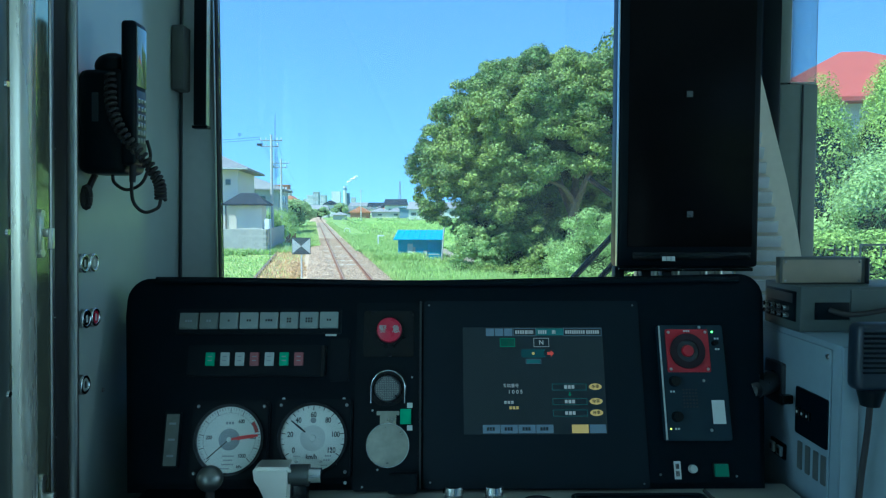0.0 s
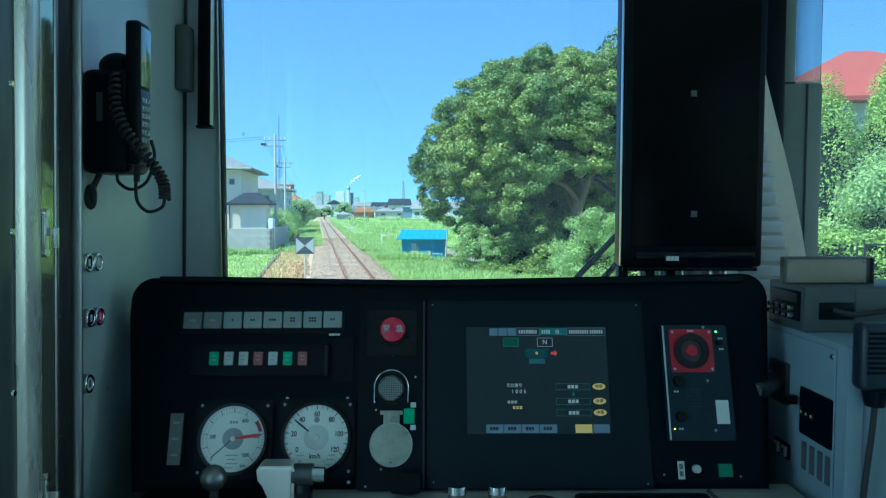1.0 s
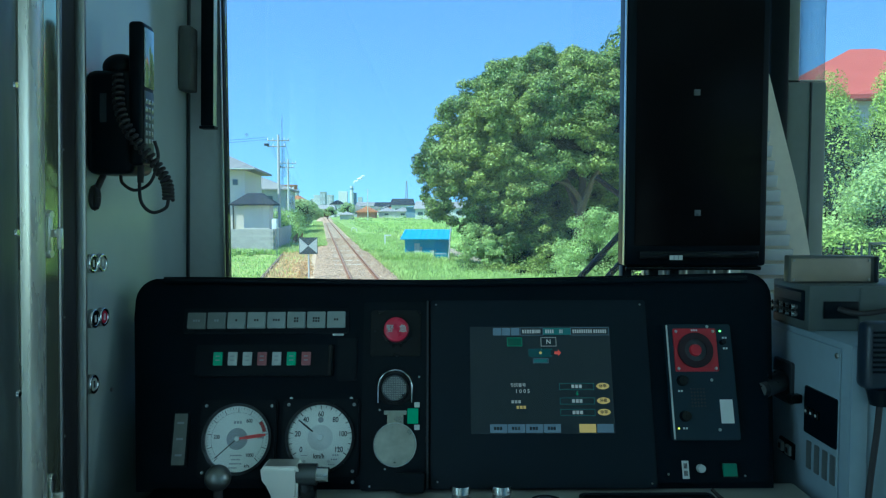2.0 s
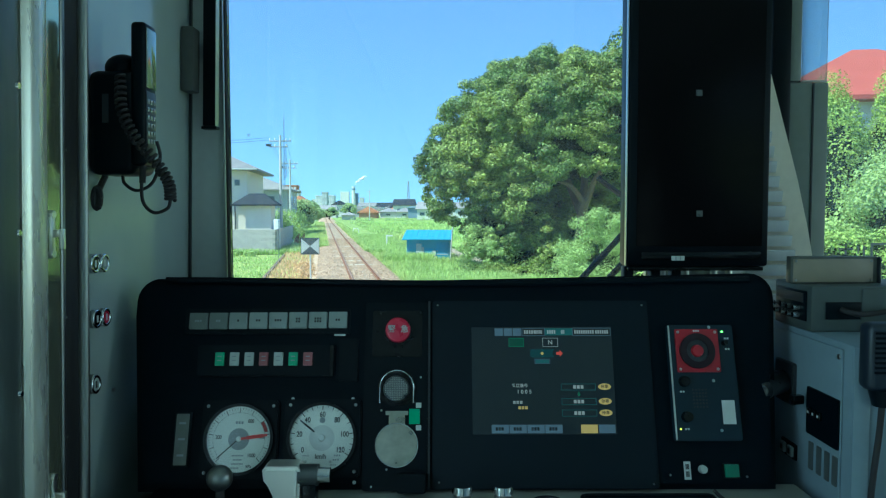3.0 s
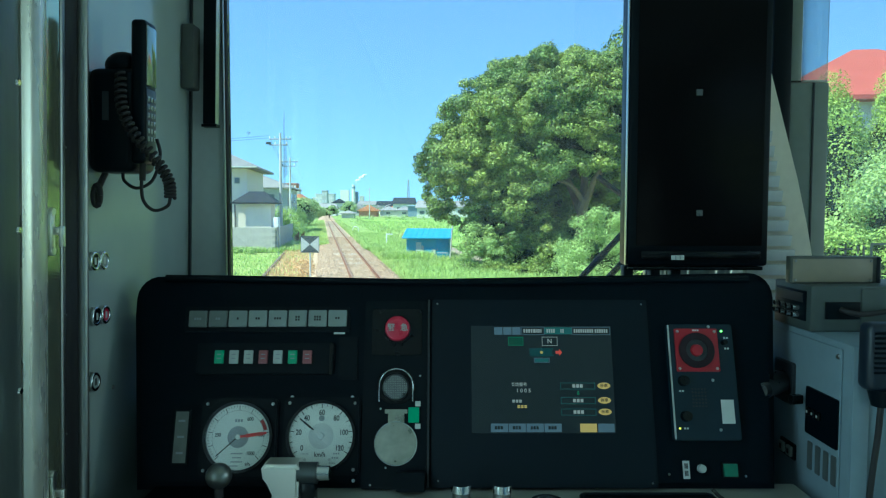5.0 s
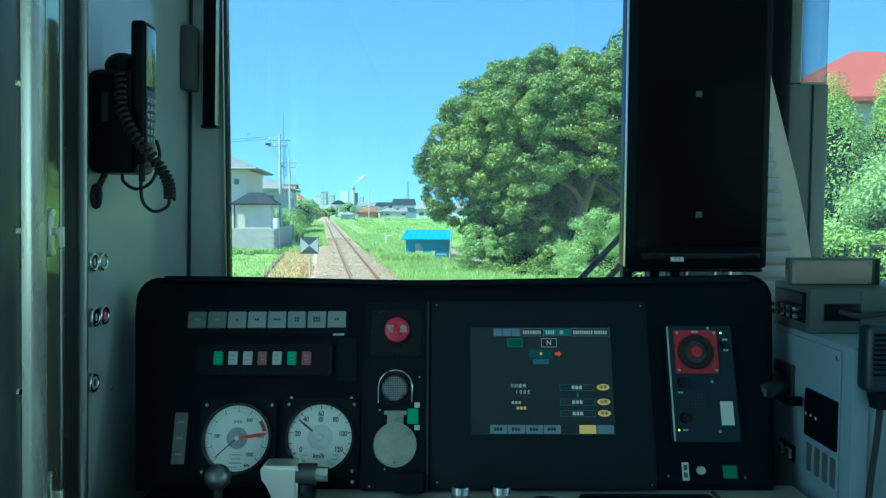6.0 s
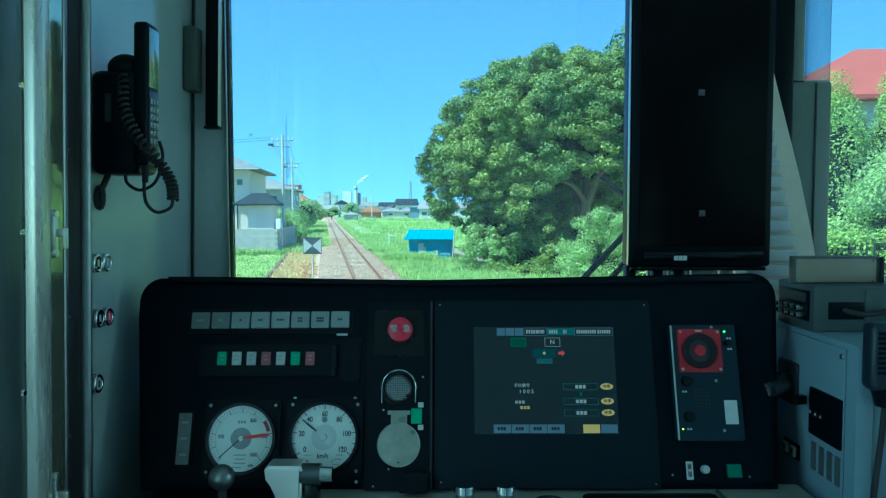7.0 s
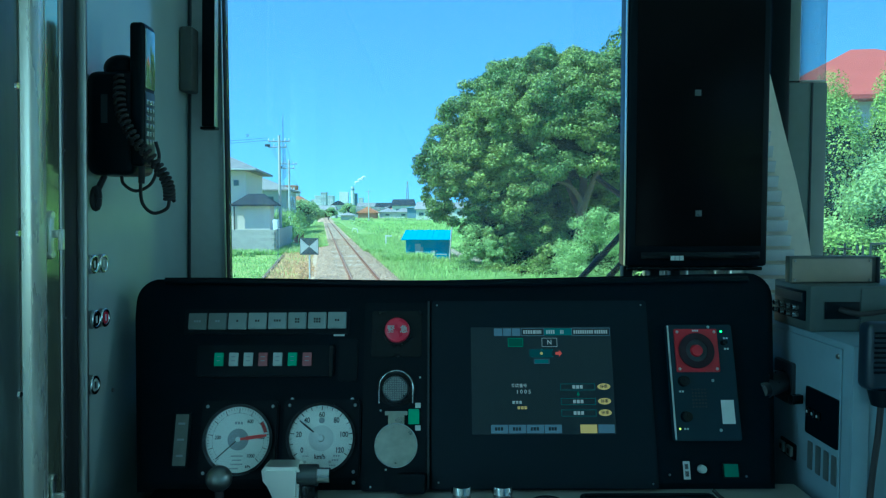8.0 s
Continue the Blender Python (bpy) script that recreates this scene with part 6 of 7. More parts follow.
house_window(h2, -2.2, 4.3, 1.4, 1.1)
house_window(h2, -2.2, 1.7, 1.4, 1.4)

# utility box and white cabinet by the wall
ub = thing("meter_cabinet", "white metal cabinet standing at the wall's corner", "cabinet", Matrix.Translation((-12.25, 53.0, GZ)))
part("case", box(B(), -0.19, 0.19, -0.25, 0.25, 0, 2.5, 0.03), WHITE, ub)
part("door", box(B(), -0.16, 0.16, -0.262, -0.252, 0.3, 2.4, 0.004), WHITE, ub)


def utility_pole(x, y, height, seed, label, lean=0.0):
    e = thing("utility_pole", label, "utility pole", Matrix.Translation((x, y, GZ)), group="utility poles along the line")
    part("pole", cyl(B(), (0, 0, 0), (lean, 0, height), 0.15, 0.1, 14), POLE, e)
    for k, z in enumerate((height - 0.5, height - 1.0)):
        part("crossarm", box(B(), -0.95, 0.95 - 0.3 * k, -0.06, 0.02, z - 0.05, z + 0.05, 0.01), ALU, e)
        for xx in (-0.9, -0.45, 0.5, 0.85 - 0.3 * k):
            bm = cyl(B(), (xx, -0.02, z + 0.05), (xx, -0.02, z + 0.2), 0.045, 0.03, 8)
            ball(bm, (xx, -0.02, z + 0.21), 0.045, 8)
            part("insulator", bm, WHITE, e)
    part("switch", box(B(), -1.2, -0.8, -0.2, 0.1, height - 0.95, height - 0.75, 0.03), SIGN_BLACK, e)
    return e


utility_pole(-13.95, 62.0, 9.6, 1, "tall concrete utility pole with crossarms")
utility_pole(-17.8, 84.0, 9.1, 2, "concrete utility pole farther along the houses")

# ---- block wall of the garden: single blocks with recessed joints ----
bw = thing("garden_wall", "weathered grey concrete block garden wall", "wall")
bc = Vector((-11.9, 51.0, GZ))
fr = Vector((-1.0, 0.03, 0.0)).normalized()
sd = Vector((-0.12, 0.9928, 0.0))
core = B()
for d, length in ((fr, 16.0), (sd, 14.0)):
    a = math.atan2(d.y, d.x)
    box(core, 0.02, length, -0.06, 0.06, 0, 1.8, m=Matrix.Translation(bc) @ Matrix.Rotation(a, 4, "Z"))
part("core", core, JOINT, bw)
bm = box(B(), 0.005, 0.395, -0.076, 0.076, 0.004, 0.196, 0.006, seg=1)
first = None
for d, cols in ((fr, 16), (sd, 16)):
    a = math.atan2(d.y, d.x)
    for r in range(9):
        for c in range(cols):
            m = Matrix.Translation(bc + d * (0.4 * c + (0.2 if r % 2 else 0.0)) + Vector((0, 0, 0.2 * r))) @ Matrix.Rotation(a, 4, "Z")
            if first is None:
                first = part("block", bm, BLOCK, bw, "", m)
            else:
                share("block", first, bw, m)
far = B()
for d, c0, c1 in ((fr, 16, 39), (sd, 16, 34)):
    a = math.atan2(d.y, d.x)
    for r in range(9):
        for c in range(c0, c1):
            box(far, 0.005, 0.395, -0.076, 0.076, 0.004, 0.196, m=Matrix.Translation(bc + d * (0.4 * c + (0.2 if r % 2 else 0.0)) + Vector((0, 0, 0.2 * r))) @ Matrix.Rotation(a, 4, "Z"))
tagged(part("far_blocks", far, BLOCK, bw), kind="stuff")

# ---- greenery along the line ----
sr = random.Random(5)
for i, (s, n, r, hgt) in enumerate(((38, -6.0, 1.8, 2.0), (43, -6.4, 2.0, 2.3), (49, -5.8, 1.9, 2.3), (57, -6.2, 2.3, 2.6), (67, -6.0, 2.4, 2.6), (79, -6.5, 2.7, 2.9), (94, -6.2, 2.9, 3.1))):
    p = by_line(s, n, GZ + hgt * 0.45)
    shrub("shrub", p, (r, r * 1.6, hgt * 0.75), 40, 0.35, 0.7, 330 if i < 4 else 200, 0.1 if i < 4 else 0.13, LEAF_LIGHT if i % 2 else LEAF_HEDGE, 40 + i, "overgrown roadside shrub behind the block wall")


def small_tree(x, y, h, r, seed, material, label, per=60, size=0.2):
    e = thing("tree", label, "tree")
    part("trunk", trunk_mesh([([(x, y, GZ), (x + 0.1, y, GZ + h * 0.35), (x, y, GZ + h * 0.6)], 0.05 * h, 0.02 * h)]), BARK, e)
    leaf_cloud("crown", crown_clumps((x, y, GZ + h * 0.6), (r, r, h * 0.4), 40, r * 0.22, r * 0.4, seed, low=-0.8), per, size, material, e, seed=seed)
    inner_mass("inner_foliage", (x, y, GZ + h * 0.6), (r * 0.75, r * 0.75, h * 0.3), e)
    return e


for i, (px_, d, h, r) in enumerate(((-0.207, 118, 5.0, 3.4), (-0.195, 128, 4.4, 3.0), (-0.181, 190, 4.4, 3), (-0.158, 225, 4.0, 2.6), (-0.131, 330, 6.4, 3.5), (-0.215, 140, 4.6, 3.4))):
    small_tree(px_ * d, d, h, r, 70 + i, LEAF_FAR, "rounded green tree among distant houses", 150, 0.17)
for i, (x, y, h, r) in enumerate(((60, 175, 9, 7), (70, 180, 7, 6), (95, 190, 8, 7), (120, 170, 7, 6))):
    small_tree(x, y, h, r, 90 + i, LEAF_FAR, "rounded green tree at the field's edge", 30, 0.35)

# tree and tall evergreens behind the hedge
t2 = thing("pine_tree", "tall loose-crowned pine behind the broadleaf tree", "tree")
part("trunk", trunk_mesh([([(13.0, 44.0, GZ), (13.1, 44.0, 6), (13.0, 44.2, 12)], 0.35, 0.12), ([(13.1, 44, 7), (11.8, 43.6, 9), (10.8, 43.4, 10.5)], 0.14, 0.05), ([(13.1, 44, 8), (14.6, 43.8, 9.6), (15.5, 43.5, 11)], 0.14, 0.05)]), BARK, t2)
leaf_cloud("crown", crown_clumps((13.0, 44.0, 10.2), (3.6, 3.2, 4.2), 60, 0.7, 1.2, 61, low=-0.8), 190, 0.13, LEAF, t2, seed=62)
inner_mass("inner_foliage", (13.0, 44.0, 9.6), (2.3, 2.2, 2.8), t2)


def conifer(x, y, h, r, seed, label):
    e = thing("conifer", label, "tree", group="clipped conifers behind the hedge")
    rng = np.random.default_rng(seed)
    part("trunk", trunk_mesh([([(x, y, GZ), (x, y, GZ + h * 0.5), (x, y, GZ + h * 0.9)], 0.12, 0.03)]), BARK, e)
    cl_ = []
    for i in range(110):
        f = rng.random() ** 0.8
        a = rng.uniform(0, 6.283)
        rr = r * (1 - f) ** 0.6 * rng.uniform(0.75, 1.0)
        cl_.append((x + rr * math.cos(a), y + rr * math.sin(a), GZ + 0.4 + f * (h - 0.6), rng.uniform(0.28, 0.5)))
    leaf_cloud("foliage", cl_, 2200, 0.042, LEAF_CONIFER, e, seed=seed, flat=1.5)
    inner_mass("inner_foliage", (x, y, GZ + h * 0.42), (r * 0.7, r * 0.7, h * 0.42), e)
    return e


for i, (x, y, h, r) in enumerate(((9.6, 23.0, 6.2, 1.5), (11.6, 21.5, 6.8, 1.6), (13.4, 21.0, 7.2, 1.6), (15.2, 20.4, 6.9, 1.7), (17.0, 20.0, 6.4, 1.6))):
    conifer(x, y, h, r, 130 + i, "bright green feathery conifer behind the hedge")
shrub("shrub", (11.6, 17.2, 2.0), (2.3, 1.6, 2.4), 80, 0.35, 0.6, 1600, 0.05, LEAF_LIGHT, 141, "silvery broad-leaved shrub rising over the hedge")

hd = thing("clipped_hedge", "long clipped green hedge beside the line", "hedge")
ha, hb = Vector((3.9, 14.6, 0)), Vector((22.0, 12.6, 0))
rng = np.random.default_rng(9)
hc_ = []
for i in range(420):
    f, z = rng.random(), rng.uniform(GZ + 0.1, 2.1)
    side_ = rng.uniform(-0.4, 0.4) if z > 1.9 else (-0.42 if rng.random() < 0.75 else 0.42)
    p = ha.lerp(hb, f)
    hc_.append((p.x + 0.11 * side_, p.y + side_, z, rng.uniform(0.2, 0.3)))
for i in range(170):
    p = ha.lerp(hb, rng.random())
    hc_.append((p.x, p.y + rng.uniform(-0.4, 0.4), 2.0, rng.uniform(0.18, 0.26)))
leaf_cloud("foliage", hc_, 2100, 0.042, LEAF_HEDGE, hd, seed=10, flat=1.0)
d_ = (hb - ha)
# near-black box put in as the shade inside the hedge
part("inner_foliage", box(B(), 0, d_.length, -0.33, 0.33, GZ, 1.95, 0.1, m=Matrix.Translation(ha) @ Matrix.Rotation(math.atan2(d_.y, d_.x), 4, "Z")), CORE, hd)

# windmill palm among the trees
pl = thing("fan_palm", "fan palm with drooping dead fronds on its stem", "palm")
part("stem", trunk_mesh([([(7.6, 24.5, GZ), (7.6, 24.5, 2.5), (7.65, 24.5, 5.0)], 0.14, 0.11)]), BARK, pl)
for i in range(16):
    a = i * 2.399
    el_ = 0.9 - 0.11 * i
    bm = B()
    c0 = Vector((7.65, 24.5, 5.0))
    d = Vector((math.cos(a) * math.cos(el_), math.sin(a) * math.cos(el_), math.sin(el_)))
    tip = c0 + d * 0.7
    tube(bm, [c0, tip], 0.014, 5)
    s_ = d.cross(Vector((0, 0, 1))).normalized()
    for k in range(-5, 6):
        q = (d * math.cos(k * 0.24) + s_ * math.sin(k * 0.24)) * 0.62
        w = s_ * 0.03 * math.cos(k * 0.24) - d * 0.03 * math.sin(k * 0.24)
        m_ = tip + q * 0.6
        bm.faces.new([bm.verts.new(v) for v in (tip, m_ + w, tip + q - Vector((0, 0, 0.12)), m_ - w)])
    part("frond", bm, LEAF_LIGHT if i < 11 else GRASS_DRY, pl, "" if i < 11 else "dead brown frond")

# red-roofed house beyond the conifers
h3 = thing("house", "two-storey house with a faded red roof behind conifers", "house", Matrix.Translation((12.9, 27.5, GZ)) @ Matrix.Rotation(radians(-8), 4, "Z"))
part("wall", box(B(), 0, 9, 0, 8, 0, 7.2), STUCCO_WHITE, h3)
part("roof", hip_roof(B(), 0, 9, 0, 8, 7.3, 2.6, 0.8), ROOF_RED, h3, "faded red tiled roof")
for x, z in ((1.8, 5.2), (4.5, 5.2), (7.2, 5.2), (2.5, 1.9), (6.5, 1.9)):
    house_window(h3, x, z, 1.5, 1.2)
h4 = thing("house", "low house with a grey metal roof by the lane", "house", Matrix.Translation((15.0, 2.0, GZ)) @ Matrix.Rotation(radians(-8), 4, "Z"))
part("wall", box(B(), 0, 9, 0, 7, 0, 2.7), STUCCO_WHITE, h4)
part("roof", hip_roof(B(), 0, 9, 0, 7, 2.8, 1.3, 0.6), ROOF_GREY, h4)
house_window(h4, 3.0, 1.5, 1.6, 1.1)


# level crossing signal, concrete pole and marker beside the line, passed as the train draws away
def crossing_signal(x, y, rz, label):
    e = thing("crossing_signal", label, "crossing signal", pose(x, y, GZ, 0, 0, rz), group="level crossing signals")
    for i in range(12):
        part("band", cyl(B(), (0, 0, 0.32 * i), (0, 0, 0.32 * i + 0.32), 0.057, 0.057, 16), SIGN_BLACK if i % 2 else ORANGE, e)
    for s_ in (-1, 1):
        part("crossbuck_arm", box(B(), -0.55, 0.55, -0.075, -0.06, -0.07, 0.07, m=Matrix.Translation((0, 0, 3.55)) @ Matrix.Rotation(radians(45 * s_), 4, "Y") @ Matrix.Translation((0, -0.003 * s_, 0))), ORANGE if s_ > 0 else SIGN_BLACK, e)
    part("bell", ball(B(), (0.15, 0, 3.98), 0.16, 18, (1, 1, 0.55)), SIGN_BLACK, e)
    for s_ in (-1, 1):
        part("lamp", cyl(B(), (s_ * 0.3, -0.06, 2.75), (s_ * 0.3, -0.3, 2.75), 0.13, 0.16, 20), SIGN_BLACK, e)
        part("lens", cyl(B(), (s_ * 0.3, -0.2, 2.75), (s_ * 0.3, -0.21, 2.75), 0.11, 0.11, 20), RED_LENS, e)
    part("lamp_bar", box(B(), -0.35, 0.35, -0.06, 0.0, 2.72, 2.78), SIGN_BLACK, e)
    part("white_band", cyl(B(), (0, 0, 1.2), (0, 0, 1.75), 0.09, 0.09, 16), WHITE, e)
    return e


crossing_signal(-2.9, -1.4, 10, "black and orange level crossing signal")
crossing_signal(7.2, -4.5, 190, "black and orange level crossing signal")
cp = thing("concrete_pole", "leaning bare concrete pole carrying black cables", "utility pole", Matrix.Translation((7.8, 10.9, GZ)))
part("pole", cyl(B(), (0, 0, 0), (0.25, 0, 9.6), 0.19, 0.13, 16), POLE, cp)
for k in range(3):
    part("cable", tube(B(), smooth_path([(0.1 - 0.05 * k, -0.2, 3.0), (0.0 - 0.06 * k, -0.24, 5.5), (0.12, -0.25, 7.2), (0.9, -0.2, 7.55 + 0.05 * k), (6.0, 1.0, 8.3)]), 0.03, 6), WIRE, cp)
ib = thing("relay_box", "small white trackside relay box on a post", "box", Matrix.Translation(by_line(-15, 3.6, GZ)))
part("post", box(B(), -0.04, 0.04, -0.04, 0.04, 0, 1.5, 0.005), POLE, ib)
part("case", box(B(), -0.3, 0.2, -0.16, 0.1, 0.35, 0.75, 0.02), WHITE, ib)


# ---- wires ----
def wire(name, a, b, sag, label, r=0.012):
    a, b = Vector(a), Vector(b)
    pts = [a.lerp(b, i / 14) - Vector((0, 0, sag * 4 * (i / 14) * (1 - i / 14))) for i in range(15)]
    return tagged(part(name, tube(B(), pts, r, 5), WIRE), label, "wire", "overhead wires")


for k, (dx, z) in enumerate(((-0.9, 8.3), (0.5, 8.3), (-0.5, 7.8), (0.5, 6.6))):
    wire("overhead_wire", (-13.95 + dx, 62, z + 0.5), (-17.8 + dx, 84, z), 0.5, "slack overhead wire between utility poles")
    wire("overhead_wire", (-17.8 + dx, 84, z), (-26 + dx, 135, z - 0.2), 0.8, "slack overhead wire along the houses")
for z in (8.3, 8.1):
    wire("overhead_wire", (-14.9, 62, z + 0.6), (-40, 55, z + 0.6), 0.8, "slack overhead wire crossing the sky")


# ---- distance ----
def far_house(x, y, w, d, h, roof_h, wall, roof, label, windows=0, rz=0.0):
    e = thing("distant_house", label, "house", pose(x, y, GZ, 0, 0, rz))
    part("wall", box(B(), 0, w, 0, d, 0, h), wall, e)
    part("roof", hip_roof(B(), 0, w, 0, d, h + 0.1, roof_h, 0.7, ridge=0.8 if roof_h > 1.8 else None), roof, e)
    for i in range(windows):
        f = part("window", box(B(), w * (i + 0.5) / windows - 0.9, w * (i + 0.5) / windows + 0.9, -0.08, 0.02, h * 0.38, h * 0.72), ALU, e)
        part("pane", box(B(), w * (i + 0.5) / windows - 0.8, w * (i + 0.5) / windows + 0.8, -0.1, -0.081, h * 0.42, h * 0.68), WIN_DARK, f)
    return e


ROOF_BLUE = mat("blue_grey_wall", (0.2, 0.28, 0.36), 0.7, vary=0.1, scale=0.4)
OCHRE = mat("ochre_wall", (0.42, 0.2, 0.12), 0.8, vary=0.12, scale=0.5)
TOWN = (
    (-9.0, 252, 10.5, 7, 3.6, 2.6, STUCCO_WHITE, ROOF_GREY, "cream house with a long grey roof", 3),
    (-59.5, 388, 6.5, 8, 6.4, 2.2, STUCCO_WHITE, ROOF_DARK, "two-storey white house near the line", 2),
    (-35.2, 250, 4.2, 5, 1.6, 1.0, STUCCO_GREY, ROOF_GREY, "low grey shed near the line", 0),
    (-35.0, 300, 7.6, 8, 2.4, 2.4, OCHRE, ROOF_ORANGE, "low house with rust-red walls", 0),
    (-27.0, 310, 7.0, 7, 2.6, 1.8, STUCCO_WHITE, ROOF_GREY, "low white house with a grey roof", 1),
    (-20.0, 308, 7.0, 7, 2.6, 1.8, STUCCO_WHITE, ROOF_GREY, "low white house with a grey roof", 1),
    (-27.0, 390, 12, 9, 6.0, 3.4, STUCCO_WHITE, ROOF_DARK, "two-storey house with a dark tiled roof", 2),
    (-14.5, 300, 3.8, 6, 4.4, 0.5, ROOF_BLUE, ROOF_BLUE, "boxy building with blue-grey walls", 0),
    (-44, 350, 6, 7, 3.4, 2.2, STUCCO_GREY, ROOF_GREY, "grey house with a tiled roof", 1),
    (-56, 330, 7, 7, 3.2, 2.0, STUCCO_WHITE, ROOF_GREY, "pale house with a tiled roof", 1),
    (-80, 360, 9, 8, 5.0, 2.4, STUCCO_WHITE, ROOF_ORANGE, "pale house with an orange roof", 2),
    (-53, 250, 5.6, 7, 5.9, 2.4, STUCCO_GREY, ROOF_ORANGE, "house with an orange roof behind trees", 1),
    (5, 300, 9, 8, 4.0, 2.6, STUCCO_WHITE, ROOF_GREY, "white house with a grey roof", 2),
    (20, 290, 9, 8, 4.4, 2.6, OCHRE, ROOF_RED, "ochre house with a red roof", 2),
    (32, 310, 12, 8, 5.4, 2.8, STUCCO_WHITE, ROOF_RED, "large house with a red roof", 2),
    (50, 285, 9, 8, 4.4, 2.4, STUCCO_GREY, ROOF_GREY, "grey house with a tiled roof", 2),
    (-4, 420, 14, 9, 5.0, 3.0, STUCCO_WHITE, ROOF_GREY, "pale house among distant roofs", 2),
    (110, 250, 9, 8, 4.5, 2.4, STUCCO_WHITE, ROOF_GREY, "white farmhouse across the fields", 2),
    (150, 260, 11, 8, 5.0, 2.6, STUCCO_GREY, ROOF_GREY, "grey farmhouse across the fields", 2),
    (-12, 520, 12, 9, 6.5, 3.0, STUCCO_GREY, ROOF_DARK, "dark-roofed house in the distance", 2),
    (-48, 520, 12, 9, 6.0, 3.0, STUCCO_WHITE, ROOF_DARK, "dark-roofed house in the distance", 2),
    (-66, 560, 14, 9, 6.5, 3.0, STUCCO_WHITE, ROOF_GREY, "pale two-storey house in the distance", 2),
)
for row in TOWN:
    far_house(*row[:9], windows=row[9])
tr_ = random.Random(31)
KINDS = (("pale house under a grey roof in town", STUCCO_WHITE, ROOF_GREY), ("grey house under a dark roof in town", STUCCO_GREY, ROOF_DARK),
         ("pale house under a rusty red roof in town", STUCCO_WHITE, ROOF_ORANGE), ("cream house under a grey roof in town", STUCCO, ROOF_GREY))
for i in range(30):
    d = tr_.uniform(330, 620)
    lb, wl_, rf = KINDS[tr_.choice((0, 0, 1, 2, 3))]
    far_house(tr_.uniform(-0.185, 0.13) * d, d, tr_.uniform(6, 10), 8, tr_.uniform(2.8, 4.6), tr_.uniform(1.5, 2.4), wl_, rf, lb, tr_.choice((1, 2, 2, 3)))


def block_building(x, y, w, d, h, floors, cols, wall, label):
    e = thing("apartment_block", label, "building", pose(x, y, GZ))
    part("wall", box(B(), 0, w, 0, d, 0, h), wall, e)
    part("parapet", box(B(), -0.3, w + 0.3, -0.3, d + 0.3, h, h + 0.8), wall, e)
    for i in range(floors):
        for j in range(cols):
            x0, z0 = w * (j + 0.2) / cols, h * (i + 0.3) / floors
            part("window", box(B(), x0, x0 + w * 0.6 / cols, -0.3, 0.1, z0, z0 + h * 0.45 / floors), FAR_GLASS, e)
    return e


# paler than the near panes: distance haze and sky reflection put into the colour
FAR_GLASS = mat("hazed_window_glass", (0.56, 0.6, 0.62), 0.2, vary=0.1)
block_building(-145, 820, 21, 14, 20, 5, 6, STUCCO_WHITE, "white works building in the distance")
block_building(-154, 850, 8, 14, 16.5, 3, 3, STUCCO_WHITE, "low white works building in the distance")
block_building(-133, 790, 6, 10, 23, 3, 2, STUCCO_GREY, "narrow grey tower among the works")
block_building(-125, 560, 11, 12, 22.5, 6, 5, OCHRE, "brown apartment block above the roofs")
block_building(-114.5, 555, 3.5, 8, 18.5, 5, 1, STUCCO_WHITE, "white stair tower beside the apartment block")
chim = thing("factory_chimney", "tall pale factory chimney with white steam", "chimney", pose(-186, 1500, GZ))
part("stack", cyl(B(), (0, 0, 0), (0, 0, 54), 5.0, 3.4, 20), STUCCO_WHITE, chim)
part("works", box(B(), 3, 9, 6, 12, 0, 40), ROOF_BLUE, chim)
part("works", box(B(), 13, 22, -6, 6, 0, 31), STUCCO_GREY, chim)
part("collar", cyl(B(), (0, 0, 46), (0, 0, 50), 4.1, 3.9, 20), ROOF_BLUE, chim)
part("works", box(B(), -27, -9, -6, 6, 0, 43), STUCCO_WHITE, chim)
pf = thing("steam_plume", "white steam drifting from the chimney", "steam", pose(-186, 1500, 54), kind="stuff")
bm = B()
for i in range(3, 14):
    bmesh.ops.create_icosphere(bm, subdivisions=3, radius=0.7 + 0.36 * i - 0.016 * i * i, matrix=Matrix.Translation((2.0 * i - 1.5, 0, 0.6 + 1.5 * i + 1.2 * math.sin(i * 1.7))) @ Matrix.Diagonal((1.5, 1, 0.55, 1)))
for v in bm.verts:
    v.co += v.normal * 1.6 * noise.noise(v.co * 0.16)
part("plume", bm, SMOKE, pf)
py = thing("lattice_mast", "thin steel lattice mast on the horizon", "mast", pose(-43, 900, GZ))
bm = B()
for sx, sy in ((-2, -2), (2, -2), (2, 2), (-2, 2)):
    tube(bm, [(sx, sy, 0), (sx * 0.25, sy * 0.25, 40)], 0.35, 5)
for i in range(8):
    k0, k1 = 2 - 0.21 * i, 2 - 0.21 * (i + 1)
    tube(bm, [(-k0, -2, 5 * i), (k1, -1.5, 5 * i + 5)], 0.2, 4)
    tube(bm, [(k0, -2, 5 * i), (-k1, -1.5, 5 * i + 5)], 0.2, 4)
part("lattice", bm, ALU, py)
for x, y, h in ((-22, 216, 9.5), (2.5, 240, 10), (40, 235, 10), (-47, 300, 10), (66, 232, 10)):
    e = thing("utility_pole", "thin distant utility pole by the fields", "utility pole", pose(x, y, GZ), group="distant utility poles")
    part("pole", cyl(B(), (0, 0, 0), (0, 0, h), 0.16, 0.11, 8), POLE, e)
    part("crossarm", box(B(), -0.9, 0.9, -0.06, 0.06, h - 0.6, h - 0.5), ALU, e)
